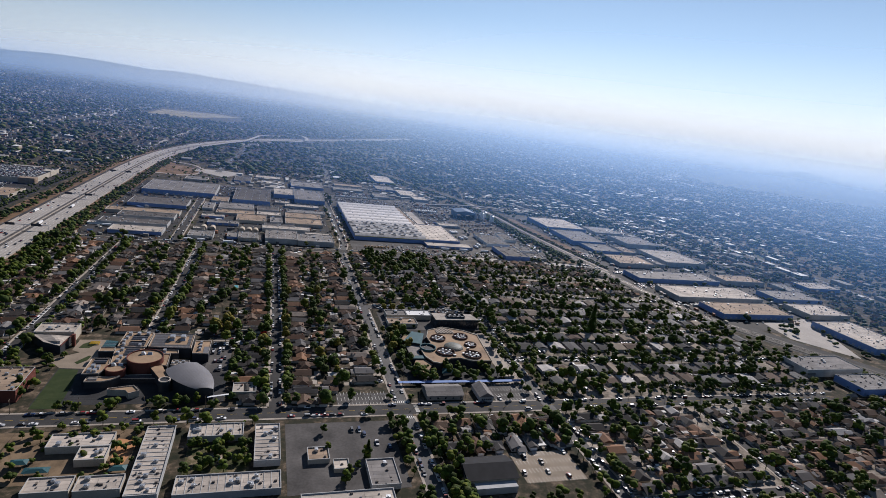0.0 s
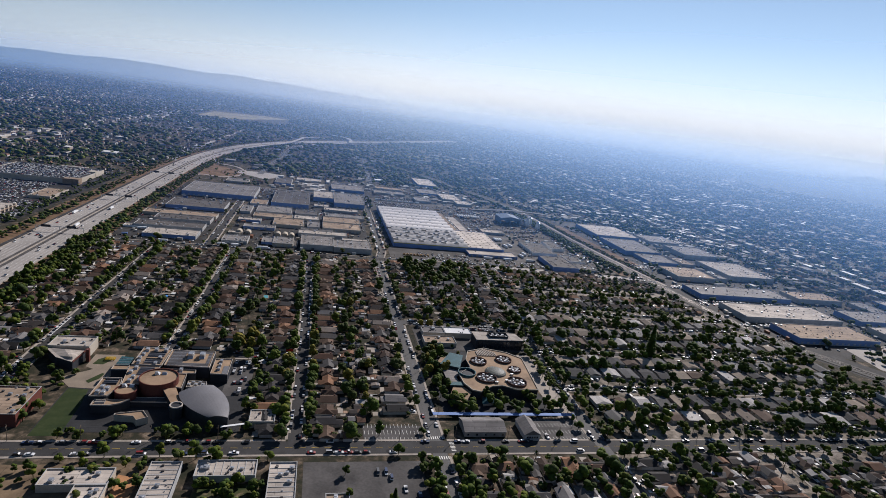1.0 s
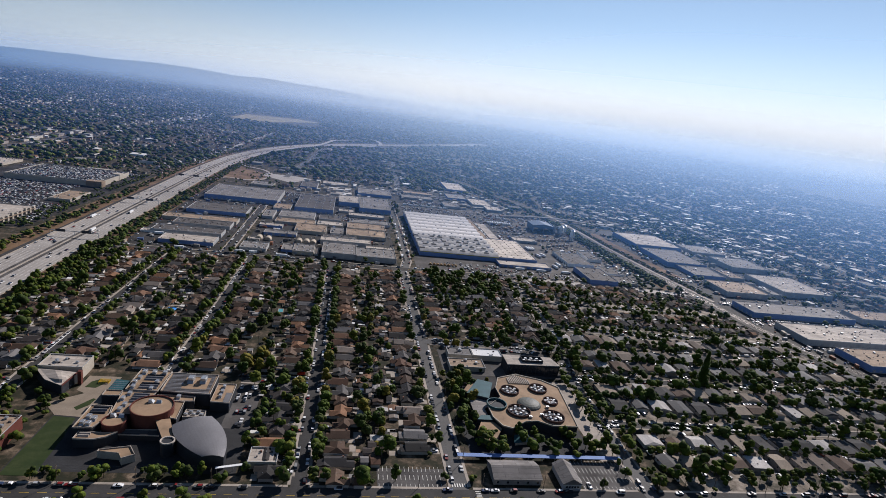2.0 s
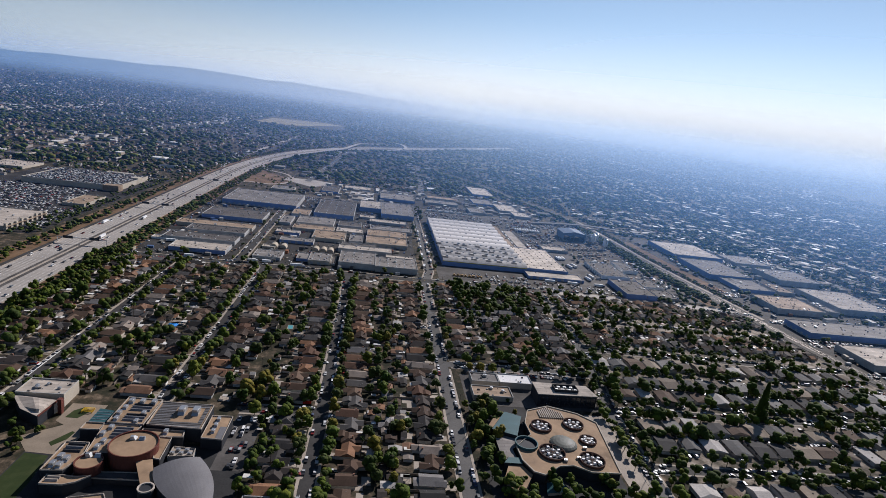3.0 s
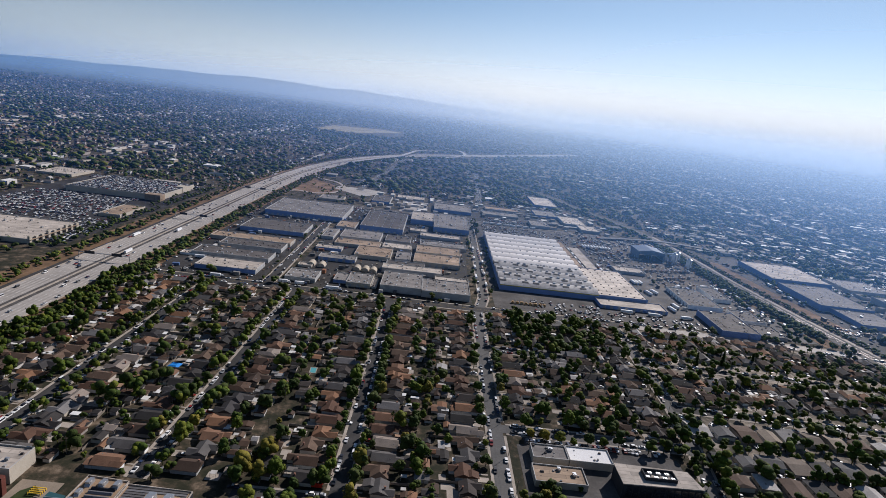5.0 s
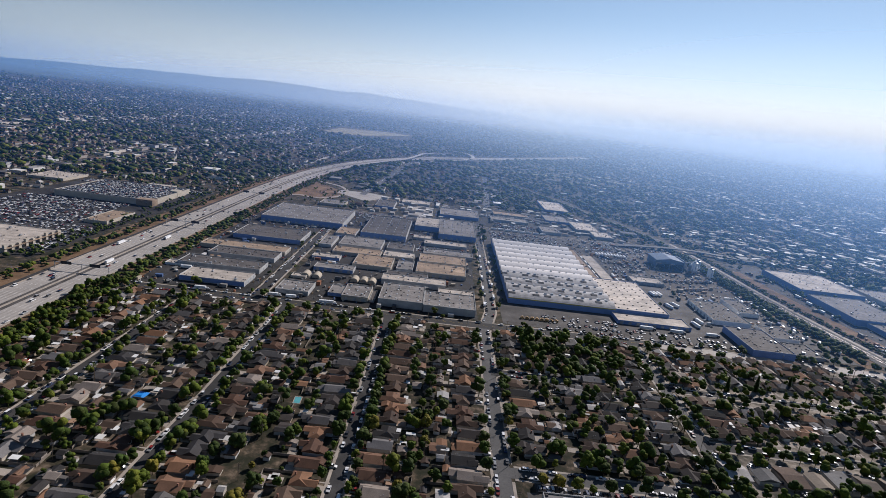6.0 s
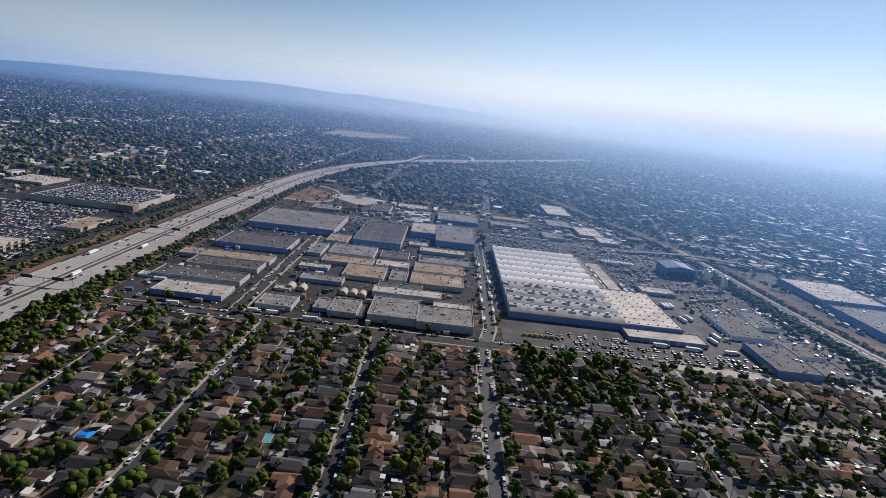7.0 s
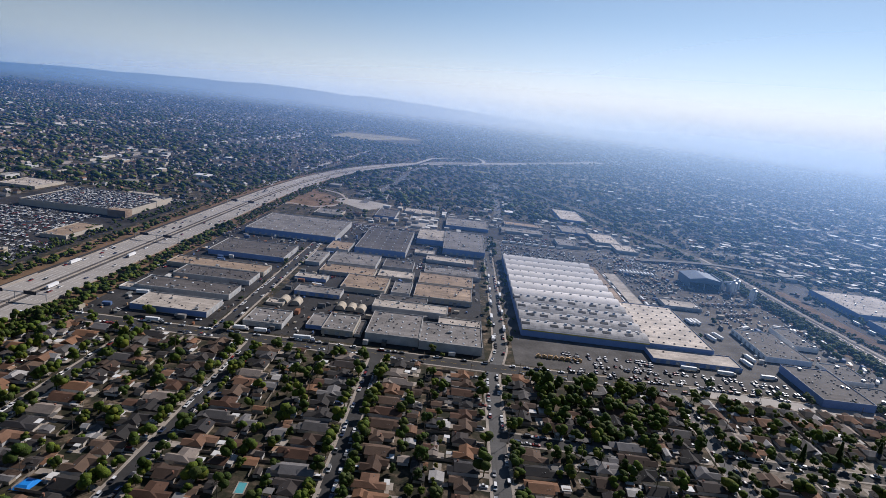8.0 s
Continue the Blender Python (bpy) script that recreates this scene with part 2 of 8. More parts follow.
# ---- mesh helpers ----
class Build:
    """Collects the vertices and faces of one mesh."""

    def __init__(self):
        self.v, self.f = [], []

    def face(self, *pts):
        i = len(self.v)
        self.v += [tuple(p) for p in pts]
        self.f.append(tuple(range(i, i + len(pts))))
        return self

    def prism(self, poly, z0, z1, top=None):
        """An upright prism over a counter-clockwise outline; top: another outline for its upper end."""
        n, i = len(poly), len(self.v)
        self.v += [(x, y, z0) for x, y in poly] + [(x, y, z1) for x, y in (top or poly)]
        self.f += [tuple(range(i + n - 1, i - 1, -1)), tuple(range(i + n, i + 2 * n))]
        self.f += [(i + k, i + (k + 1) % n, i + n + (k + 1) % n, i + n + k) for k in range(n)]
        return self

    def ring(self, outer, inner, z0, z1):
        """A closed upright wall between two outlines."""
        n, i = len(outer), len(self.v)
        for z in (z0, z1):
            self.v += [(x, y, z) for x, y in outer] + [(x, y, z) for x, y in inner]
        for k in range(n):
            j = (k + 1) % n
            o0, o1, n0, n1 = i + k, i + j, i + n + k, i + n + j
            u = 2 * n
            self.f += [(o0, o1, o1 + u, o0 + u), (n1, n0, n0 + u, n1 + u), (o0 + u, o1 + u, n1 + u, n0 + u), (n0, n1, o1, o0)]
        return self

    def box(self, x0, x1, y0, y1, z0, z1):
        return self.prism([(x0, y0), (x1, y0), (x1, y1), (x0, y1)], z0, z1)

    def tube(self, x, y, r, z0, z1, n=10, r1=None):
        ring = [(math.cos(2 * math.pi * k / n), math.sin(2 * math.pi * k / n)) for k in range(n)]
        q = r if r1 is None else r1
        return self.prism([(x + r * c, y + r * s) for c, s in ring], z0, z1, [(x + q * c, y + q * s) for c, s in ring])

    def bar(self, a, b, w, n=4):
        """A straight bar from a to b, w thick."""
        a, b = Vector(a), Vector(b)
        d = (b - a).normalized()
        s = d.cross(Vector((0, 0, 1)) if abs(d.z) < 0.9 else Vector((1, 0, 0))).normalized()
        u = s.cross(d)
        i = len(self.v)
        for p in (a, b):
            self.v += [tuple(p + (s * math.cos(2 * math.pi * (k + 0.5) / n) + u * math.sin(2 * math.pi * (k + 0.5) / n)) * w * 0.7) for k in range(n)]
        self.f += [tuple(range(i + n - 1, i - 1, -1)), tuple(range(i + n, i + 2 * n))]
        self.f += [(i + k, i + (k + 1) % n, i + n + (k + 1) % n, i + n + k) for k in range(n)]
        return self

    def gable(self, x0, x1, y0, y1, z, rise, along="y", over=0.5, hip=0.0, thick=0.18):
        """A pitched roof with eaves; hip: how far the ridge stays short of the ends."""
        x0, x1, y0, y1 = x0 - over, x1 + over, y0 - over, y1 + over
        if along == "y":
            c = (x0 + x1) / 2
            a, b = (c, y0 + hip, z + rise), (c, y1 - hip, z + rise)
            p = [(x0, y0, z), (x1, y0, z), (x1, y1, z), (x0, y1, z)]
            tops = [(p[1], p[2], b, a), (p[3], p[0], a, b), (p[0], p[1], a), (p[2], p[3], b)]
        else:
            c = (y0 + y1) / 2
            a, b = (x0 + hip, c, z + rise), (x1 - hip, c, z + rise)
            p = [(x0, y0, z), (x1, y0, z), (x1, y1, z), (x0, y1, z)]
            tops = [(p[0], p[1], b, a), (p[2], p[3], a, b), (p[1], p[2], b), (p[3], p[0], a)]
        i = len(self.v)
        pts = p + [a, b] + [(q[0], q[1], q[2] - thick) for q in p]
        self.v += pts
        for t in tops:
            self.f.append(tuple(i + pts.index(q) for q in t))
        for k in range(4):
            self.f.append((i + 6 + k, i + 6 + (k + 1) % 4, i + (k + 1) % 4, i + k))
        self.f.append((i + 9, i + 8, i + 7, i + 6))
        return self

    def mesh(self, name, *mats):
        me = bpy.data.meshes.new(name)
        me.from_pydata(self.v, [], self.f)
        for m in mats:
            me.materials.append(m)
        me.update()
        return me


def part(name, build, mat, parent, label="", at=(0, 0, 0)):
    ob = new(name, build.mesh(name, mat) if isinstance(build, Build) else build)
    ob.parent = parent
    ob.location = at
    return tagged(ob, label)


def thing(name, x, y, z=0.0, rz=0.0):
    ob = new(name)
    ob.empty_display_size = 0.5
    ob.matrix_basis = pose(x, y, z, 0, 0, rz)
    return ob


def rect(x0, x1, y0, y1):
    return [(x0, y0), (x1, y0), (x1, y1), (x0, y1)]


def crowd(name, template, places, mats, label, category):
    """One joined mesh of many copies of a template: (verts, faces, material index per face); places: rows of x, y, z, turn, sx, sy, sz."""
    tv, tf, tm = template
    tv = np.array(tv, float)
    P = np.array(places, float)
    n, k = len(P), len(tv)
    c, s = np.cos(P[:, 3]), np.sin(P[:, 3])
    X = tv[None, :, 0] * P[:, 4, None]
    Y = tv[None, :, 1] * P[:, 5, None]
    V = np.empty((n, k, 3))
    V[:, :, 0] = P[:, 0, None] + X * c[:, None] - Y * s[:, None]
    V[:, :, 1] = P[:, 1, None] + X * s[:, None] + Y * c[:, None]
    V[:, :, 2] = P[:, 2, None] + tv[None, :, 2] * P[:, 6, None]
    sizes = np.array([len(f) for f in tf])
    flat = np.concatenate([np.array(f) for f in tf])
    loops = (flat[None, :] + (np.arange(n) * k)[:, None]).ravel()
    total = np.tile(sizes, n)
    me = bpy.data.meshes.new(name)
    me.vertices.add(n * k)
    me.vertices.foreach_set("co", V.ravel().astype(np.float32))
    me.loops.add(len(loops))
    me.loops.foreach_set("vertex_index", loops.astype(np.int32))
    me.polygons.add(len(total))
    me.polygons.foreach_set("loop_start", (np.cumsum(total) - total).astype(np.int32))
    for m in mats:
        me.materials.append(m)
    me.polygons.foreach_set("material_index", np.tile(np.array(tm, np.int32), n))
    me.polygons.foreach_set("use_smooth", np.full(len(total), mats[0].name == "far_leaves"))
    me.update(calc_edges=True)
    me.validate()
    return tagged(new(name, me), label, category, kind="stuff")


# ---- ground, distance and haze ----
MID = (-20.0, -190.0)  # the middle of the place
RIM = 6550.0


def ground_height(r):
    """Level, then rising gently far out towards the foothills."""
    return 0.0 if r < 4400 else 188.0 * ((r - 4400) / (RIM - 4400)) ** 1.5


def build_ground():
    rings = [0, 150, 400, 800, 1300, 1900, 2500, 3400] + [4400 + (RIM - 4400) * k / 14 for k in range(15)]
    n, v, f = 144, [], []
    for r in rings:
        v += [(MID[0] + r * math.sin(2 * math.pi * k / n), MID[1] + r * math.cos(2 * math.pi * k / n), ground_height(r)) for k in range(n)]
    for i in range(len(rings) - 1):
        f += [(i * n + k, (i + 1) * n + k, (i + 1) * n + (k + 1) % n, i * n + (k + 1) % n) for k in range(n)]
    me = bpy.data.meshes.new("ground")
    me.from_pydata(v, [], [q[::-1] for q in f])
    me.materials.append(M_ground)
    tagged(new("ground", me), "dry suburban ground of soil, lawns and paved yards", "ground", kind="structure")


build_ground()


def build_mountains():
    """A low ridge on the skyline."""
    m = material("hazy_mountain_scrub", (0.10, 0.10, 0.075), 0.95, vary=0.3, scale=180)
    v, f, n = [], [], 260
    for k in range(n + 1):
        a = -110 + 220 * k / n
        rise_deg = np.interp(a, (-110, -45, -36, -30, -22, -14, -7, 1, 6, 12, 28, 40, 54, 110), (-0.5, -0.35, -0.1, 0.08, 0.42, 0.52, 0.40, 0.22, 0.05, -0.1, -0.05, 0.2, 0.4, 0.3))
        crest = 224 + 6180 * math.tan(radians(rise_deg)) + 13 * noise.fractal(Vector((a * 0.2, 3.1, 0)), 0.9, 2.0, 7)
        for r, h in ((5720, 80), (5950, 135), (6180, crest), (6190, 40)):
            v.append((MID[0] + r * math.sin(radians(a)), MID[1] + r * math.cos(radians(a)), h))
    for k in range(n):
        for j in range(3):
            f.append((k * 4 + j, k * 4 + j + 1, k * 4 + j + 5, k * 4 + j + 4))
    me = bpy.data.meshes.new("mountain_ridge")
    me.from_pydata(v, [], [q[::-1] for q in f])
    me.materials.append(m)
    for p in me.polygons:
        p.use_smooth = True
    tagged(new("backdrop", me), "low blue mountain ridge along the hazy skyline", "mountains", kind="structure")


build_mountains()


def build_hill(cx, cy, rx, ry, height):
    """A low scrubby hill in the haze."""
    v, f, n, rings = [], [], 48, 9
    for i in range(rings + 1):
        q = i / rings
        for k in range(n):
            a = 2 * math.pi * k / n
            x, y = cx + rx * q * math.cos(a), cy + ry * q * math.sin(a)
            up = height * (0.5 + 0.5 * math.cos(math.pi * q)) * (1 + 0.5 * noise.noise(Vector((x / 260, y / 260, 1.7))))
            v.append((x, y, ground_height(math.hypot(x - MID[0], y - MID[1])) - 2 + up))
    for i in range(rings):
        f += [(i * n + k, (i + 1) * n + k, (i + 1) * n + (k + 1) % n, i * n + (k + 1) % n) for k in range(n)]
    me = bpy.data.meshes.new("hill")
    me.from_pydata(v, [], f)
    me.materials.append(blended("hazy_hill_scrub", [(0.35, (0.02, 0.025, 0.014)), (0.55, (0.05, 0.05, 0.03)), (0.7, (0.11, 0.09, 0.06))], 60))
    tagged(new("backdrop_hill", me), "low scrubby hill in the haze", "hill", kind="structure")


build_hill(3800, 3000, 850, 560, 120)


def build_haze(radius, dense, top, west, east, sides, reach=120, low=190):
    """A thin translucent sheet standing in for distance haze, lit by the real sun and sky; clear at its foot and
    thinning out upwards; sides: its share in the west and in the east, where a denser, paler sheet imitates the glow
    towards the sun.
    """
    m = bpy.data.materials.new("smog")
    m.use_nodes = True
    n, l = m.node_tree.nodes, m.node_tree.links
    n.remove(n["Principled BSDF"])
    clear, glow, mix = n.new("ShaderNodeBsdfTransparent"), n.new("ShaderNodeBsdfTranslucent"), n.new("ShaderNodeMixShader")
    # normal leaned towards the sun so the sheet brightens on every side like haze
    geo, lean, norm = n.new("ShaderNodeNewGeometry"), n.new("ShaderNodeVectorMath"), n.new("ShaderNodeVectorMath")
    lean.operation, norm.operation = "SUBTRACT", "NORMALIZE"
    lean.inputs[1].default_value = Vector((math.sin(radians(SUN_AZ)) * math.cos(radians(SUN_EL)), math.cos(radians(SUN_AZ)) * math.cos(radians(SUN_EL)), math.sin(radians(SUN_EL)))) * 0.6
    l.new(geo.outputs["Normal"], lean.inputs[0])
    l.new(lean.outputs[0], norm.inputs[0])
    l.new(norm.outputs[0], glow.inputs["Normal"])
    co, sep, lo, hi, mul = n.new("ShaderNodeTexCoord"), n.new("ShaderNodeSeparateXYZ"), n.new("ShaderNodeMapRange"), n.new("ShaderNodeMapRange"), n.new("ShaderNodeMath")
    side, thick = n.new("ShaderNodeMapRange"), n.new("ShaderNodeMath")  # denser to the east, in place of haze glowing towards the sun
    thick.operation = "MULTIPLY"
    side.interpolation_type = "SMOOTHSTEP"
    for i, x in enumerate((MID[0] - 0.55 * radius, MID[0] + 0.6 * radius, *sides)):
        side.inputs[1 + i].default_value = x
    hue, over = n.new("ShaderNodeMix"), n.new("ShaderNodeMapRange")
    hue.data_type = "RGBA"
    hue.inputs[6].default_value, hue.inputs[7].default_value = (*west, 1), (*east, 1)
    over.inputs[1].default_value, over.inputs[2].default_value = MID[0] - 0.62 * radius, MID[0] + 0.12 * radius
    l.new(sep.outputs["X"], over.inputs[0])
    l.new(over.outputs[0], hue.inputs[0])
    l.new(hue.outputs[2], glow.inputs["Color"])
    lo.interpolation_type = hi.interpolation_type = "SMOOTHSTEP"
    base = ground_height(min(radius, RIM))
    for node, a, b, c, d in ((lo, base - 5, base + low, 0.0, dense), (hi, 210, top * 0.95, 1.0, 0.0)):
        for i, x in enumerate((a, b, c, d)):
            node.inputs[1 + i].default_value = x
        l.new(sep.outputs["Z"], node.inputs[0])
    mul.operation = "MULTIPLY"
    l.new(co.outputs["Object"], sep.inputs[0])
    l.new(lo.outputs[0], mul.inputs[0])
    l.new(hi.outputs[0], mul.inputs[1])
    l.new(sep.outputs["X"], side.inputs[0])
    l.new(mul.outputs[0], thick.inputs[0])
    l.new(side.outputs[0], thick.inputs[1])
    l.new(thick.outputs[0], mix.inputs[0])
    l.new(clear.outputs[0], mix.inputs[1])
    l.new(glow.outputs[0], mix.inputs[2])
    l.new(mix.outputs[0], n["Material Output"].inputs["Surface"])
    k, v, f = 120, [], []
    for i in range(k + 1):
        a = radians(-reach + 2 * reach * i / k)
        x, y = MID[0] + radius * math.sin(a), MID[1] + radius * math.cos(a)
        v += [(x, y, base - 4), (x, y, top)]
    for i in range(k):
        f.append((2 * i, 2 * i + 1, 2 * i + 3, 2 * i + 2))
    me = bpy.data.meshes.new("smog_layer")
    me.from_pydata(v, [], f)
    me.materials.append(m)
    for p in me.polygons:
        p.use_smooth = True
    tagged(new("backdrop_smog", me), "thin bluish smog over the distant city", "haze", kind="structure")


# sheets coloured by side to imitate aerial haze; the outermost brightens the low sky
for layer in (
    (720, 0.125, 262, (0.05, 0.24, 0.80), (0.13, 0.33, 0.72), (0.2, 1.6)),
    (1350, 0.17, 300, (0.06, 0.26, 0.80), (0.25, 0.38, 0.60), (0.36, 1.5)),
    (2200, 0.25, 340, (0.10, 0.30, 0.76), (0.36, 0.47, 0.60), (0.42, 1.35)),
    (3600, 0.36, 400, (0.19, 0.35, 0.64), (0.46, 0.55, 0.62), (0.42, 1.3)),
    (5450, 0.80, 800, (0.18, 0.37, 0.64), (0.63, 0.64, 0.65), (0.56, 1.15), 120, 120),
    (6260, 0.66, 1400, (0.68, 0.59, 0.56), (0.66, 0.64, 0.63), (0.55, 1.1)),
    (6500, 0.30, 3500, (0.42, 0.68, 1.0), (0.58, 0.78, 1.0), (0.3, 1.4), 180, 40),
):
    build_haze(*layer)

# ---- roads ----
ROADS = {
    "main_street": ([(9, -420), (10, 300), (11, 480), (22, 540), (24, 700), (25, 1060)], 11),
    "cross_street": ([(-396, 6), (480, 4)], 15),
    "industrial_cross_street": ([(-385, 500), (10, 496), (200, 498), (430, 484), (486, 478)], 16),
    "residential_street_a": ([(-93, 6), (-91, 150), (-91, 490)], 9.4),
    "residential_street_b": ([(-206, 150), (-202, 300), (-200, 492)], 9.4),
    "residential_street_c": ([(-309, 12), (-306, 250), (-301, 492)], 9.4),
    "school_link": ([(-150, 146), (-92, 147)], 11),
    "curving_street": ([(141, -420), (143, 60), (148, 170), (160, 240), (168, 305), (173, 490)], 10),
    "school_cross_street": ([(12, 243), (158, 241)], 11),
    "eastern_lane_a": ([(146, 97), (520, 92)], 9),
    "eastern_lane_b": ([(150, 177), (500, 175)], 9),
    "eastern_lane_c": ([(168, 303), (478, 294)], 10),
    "eastern_lane_d": ([(172, 392), (470, 386)], 9),
    "southern_street": ([(280, -330), (299, 0)], 10),
    "southern_lane": ([(16, -125), (280, -128)], 9),
    "south_western_street_a": ([(-275, -345), (-275, -148)], 9),
    "south_western_street_b": ([(-182, -345), (-182, -148)], 9),
    "south_western_street_c": ([(-85, -345), (-85, -148)], 9),
    "south_western_lane": ([(-365, -143), (4, -143)], 9),
    "warehouse_street": ([(-238, 500), (-238, 1060)], 12),
    "court": ([(12, 386), (78, 384)], 12),
    "northern_street": ([(-236, 1048), (25, 1040), (60, 1024), (290, 1020), (420, 1030)], 10),
}
ROAD_Z = 0.06


def spot(pts, step):
    """Points every step metres along a line of points: x, y and the unit way along it."""
    out, carry = [], 0.0
    for (ax, ay), (bx, by) in zip(pts, pts[1:]):
        d = math.hypot(bx - ax, by - ay)
        ux, uy = (bx - ax) / d, (by - ay) / d
        s = carry
        while s < d:
            out.append((ax + ux * s, ay + uy * s, ux, uy))
            s += step
        carry = s - d
    return out


def smooth_line(pts, per=8):
    out = []
    for i in range(len(pts) - 1):
        p0, p1, p2, p3 = (Vector(pts[max(0, min(len(pts) - 1, i + j))]) for j in (-1, 0, 1, 2))
        for k in range(per):
            t = k / per
            out.append(tuple(0.5 * (2 * p1 + (p2 - p0) * t + (2 * p0 - 5 * p1 + 4 * p2 - p3) * t * t + (3 * p1 - p0 - 3 * p2 + p3) * t ** 3)))
    return out + [tuple(pts[-1])]


def ribbon(pts, left, right, z, thick=0.0):
    """A strip along a line of points from left to right metres off it; thick: it stands that deep below its top."""
    b = Build()
    rows = []
    for i, p in enumerate(pts):
        a, c = Vector(pts[max(0, i - 1)]), Vector(pts[min(len(pts) - 1, i + 1)])
        d = (c - a).normalized()
        zz = z[i] if isinstance(z, list) else z
        rows.append([(p[0] - d.y * o, p[1] + d.x * o, zz) for o in (left, right)])
    for r, s in zip(rows, rows[1:]):
        b.face(r[1], s[1], s[0], r[0])
        if thick:
            for q, w in ((r[0], s[0]), (s[1], r[1])):
                b.face(q, w, (w[0], w[1], w[2] - thick), (q[0], q[1], q[2] - thick))
    return b


def on_road(x, y, margin=0.0, but=None):
    for name, (pts, w) in ROADS.items():
        if name == but:
            continue
        for (ax, ay), (bx, by) in zip(pts, pts[1:]):
            dx, dy = bx - ax, by - ay
            t = max(0.0, min(1.0, ((x - ax) * dx + (y - ay) * dy) / (dx * dx + dy * dy)))
            if math.hypot(x - ax - t * dx, y - ay - t * dy) < w / 2 + margin:
                return True
    return False


for i, (name, (pts, w)) in enumerate(ROADS.items()):
    ob = new("road_" + name, ribbon(pts, w / 2, -w / 2, ROAD_Z + 0.006 * i).mesh(name, M_oldroad if name in ("main_street", "school_cross_street", "curving_street") else M_asphalt))
    tagged(ob, "worn grey asphalt street between kerbs", "road", kind="structure")
    # kerbed pavements on both sides, broken where other roads cross
    walks = Build()
    for side in (1, -1):
        run = []
        for x, y, ux, uy in spot(pts, 3.0):
            px, py = x - uy * side * (w / 2 + 1.1), y + ux * side * (w / 2 + 1.1)
            if on_road(px, py, 1.0, name):
                if len(run) > 1:
                    piece = ribbon(run, 1.0, -1.0, 0.2, 0.2)
                    k = len(walks.v)
                    walks.v += piece.v
                    walks.f += [tuple(k + q for q in face) for face in piece.f]
                run = []
            else:
                run.append((px, py))
        if len(run) > 1:
            piece = ribbon(run, 1.0, -1.0, 0.2, 0.2)
            k = len(walks.v)
            walks.v += piece.v
            walks.f += [tuple(k + q for q in face) for face in piece.f]
    if walks.f:
        tagged(new("pavement_" + name, walks.mesh("pavement", M_concrete)), "pale concrete pavement with a kerb along the street", "pavement", kind="structure")

# crosswalk bars and stop lines at the near crossing
bars = Build()
for k in range(7):
    bars.box(4.5 + k * 1.7, 5.2 + k * 1.7, 15.0, 18.5, 0.17, 0.185)
    bars.box(4.5 + k * 1.7, 5.2 + k * 1.7, -6.0, -9.5, 0.17, 0.185)
    bars.box(19, 22.5, 0.3 + k * 1.7, 1.0 + k * 1.7, 0.17, 0.185)
tagged(new("road_marking", bars.mesh("road_marking", M_paint)), "worn white crosswalk bars on the asphalt", "road marking", kind="structure")
dashes = Build()
for name in ("cross_street", "industrial_cross_street"):
    for x, y, ux, uy in spot(ROADS[name][0], 9.0):
        a, c = Vector((x, y)), Vector((x + ux * 5, y + uy * 5))
        sx, sy = -uy * 0.1, ux * 0.1
        dashes.face((a.x - sx, a.y - sy, 0.19), (c.x - sx, c.y - sy, 0.19), (c.x + sx, c.y + sy, 0.19), (a.x + sx, a.y + sy, 0.19))
tagged(new("road_marking_dashes", dashes.mesh("road_marking", plain("yellow_road_paint", (0.55, 0.36, 0.06)))), "yellow centre dashes on the streets", "road marking", kind="structure")

# ---- freeway ----
FREEWAY = smooth_line([(-436, -1300), (-436, -500), (-436, 300), (-438, 900), (-437, 1250), (-421, 1550), (-379, 1820), (-313, 2050), (-211, 2290), (-70, 2520), (80, 2700), (230, 2900), (420, 3180), (640, 3500), (900, 3900)], 8)


def rise(pts):
    return [0.35 + ground_height(math.hypot(x - MID[0], y - MID[1])) for x, y in pts]


deck = ribbon(FREEWAY, 30.5, -30.5, rise(FREEWAY), 0.35)
tagged(new("road_freeway", deck.mesh("freeway", M_freeway)), "wide pale concrete freeway with many lanes", "freeway", kind="structure")
lines = Build()
for side in (1, -1):
    for lane in range(1, 6):
        for x, y, ux, uy in spot(FREEWAY, 14.0):
            if y > 1500 or y < -150:
                continue
            o = side * (4 + lane * 4.6)
            x0, y0 = x - uy * o, y + ux * o
            lines.face(*[(x0 + ux * a - uy * c, y0 + uy * a + ux * c, 0.36) for a, c in ((0, -0.12), (5, -0.12), (5, 0.12), (0, 0.12))])
tagged(new("road_marking_freeway", lines.mesh("lane_marking", M_paint)), "white lane dashes on the freeway", "road marking", kind="structure")
# dark median strips: the median's own tone and the barrier's shadow in one colour
for name, l, r, z, thick, mat, lab in (("median_barrier", 0.5, -0.5, 1.3, 1.0, M_concrete, "concrete median barrier along the freeway"),
                                       ("median_strip", 5.6, 1.2, 0.42, 0.1, M_lot, "dark oil-stained median strip beside the barrier"), ("median_strip_b", -1.2, -5.6, 0.42, 0.1, M_lot, "dark oil-stained median strip beside the barrier"),
                                       ("barrier_east", -29.8, -30.3, 1.2, 1.0, M_concrete, "low concrete barrier at the freeway's edge"), ("barrier_west", 30.3, 29.8, 1.2, 1.0, M_concrete, "low concrete barrier at the freeway's edge")):
    tagged(new(name, ribbon(FREEWAY, l, r, [h - 0.35 + z for h in rise(FREEWAY)], thick).mesh(name, mat)), lab, "barrier", kind="structure")
for l, r in ((66, 30.7), (-30.7, -62)):
    tagged(new("ground_embankment", ribbon(FREEWAY[:44], l, r, 0.12).mesh("embankment", M_dirt)), "dry brown dirt embankment beside the freeway", "embankment", kind="structure")
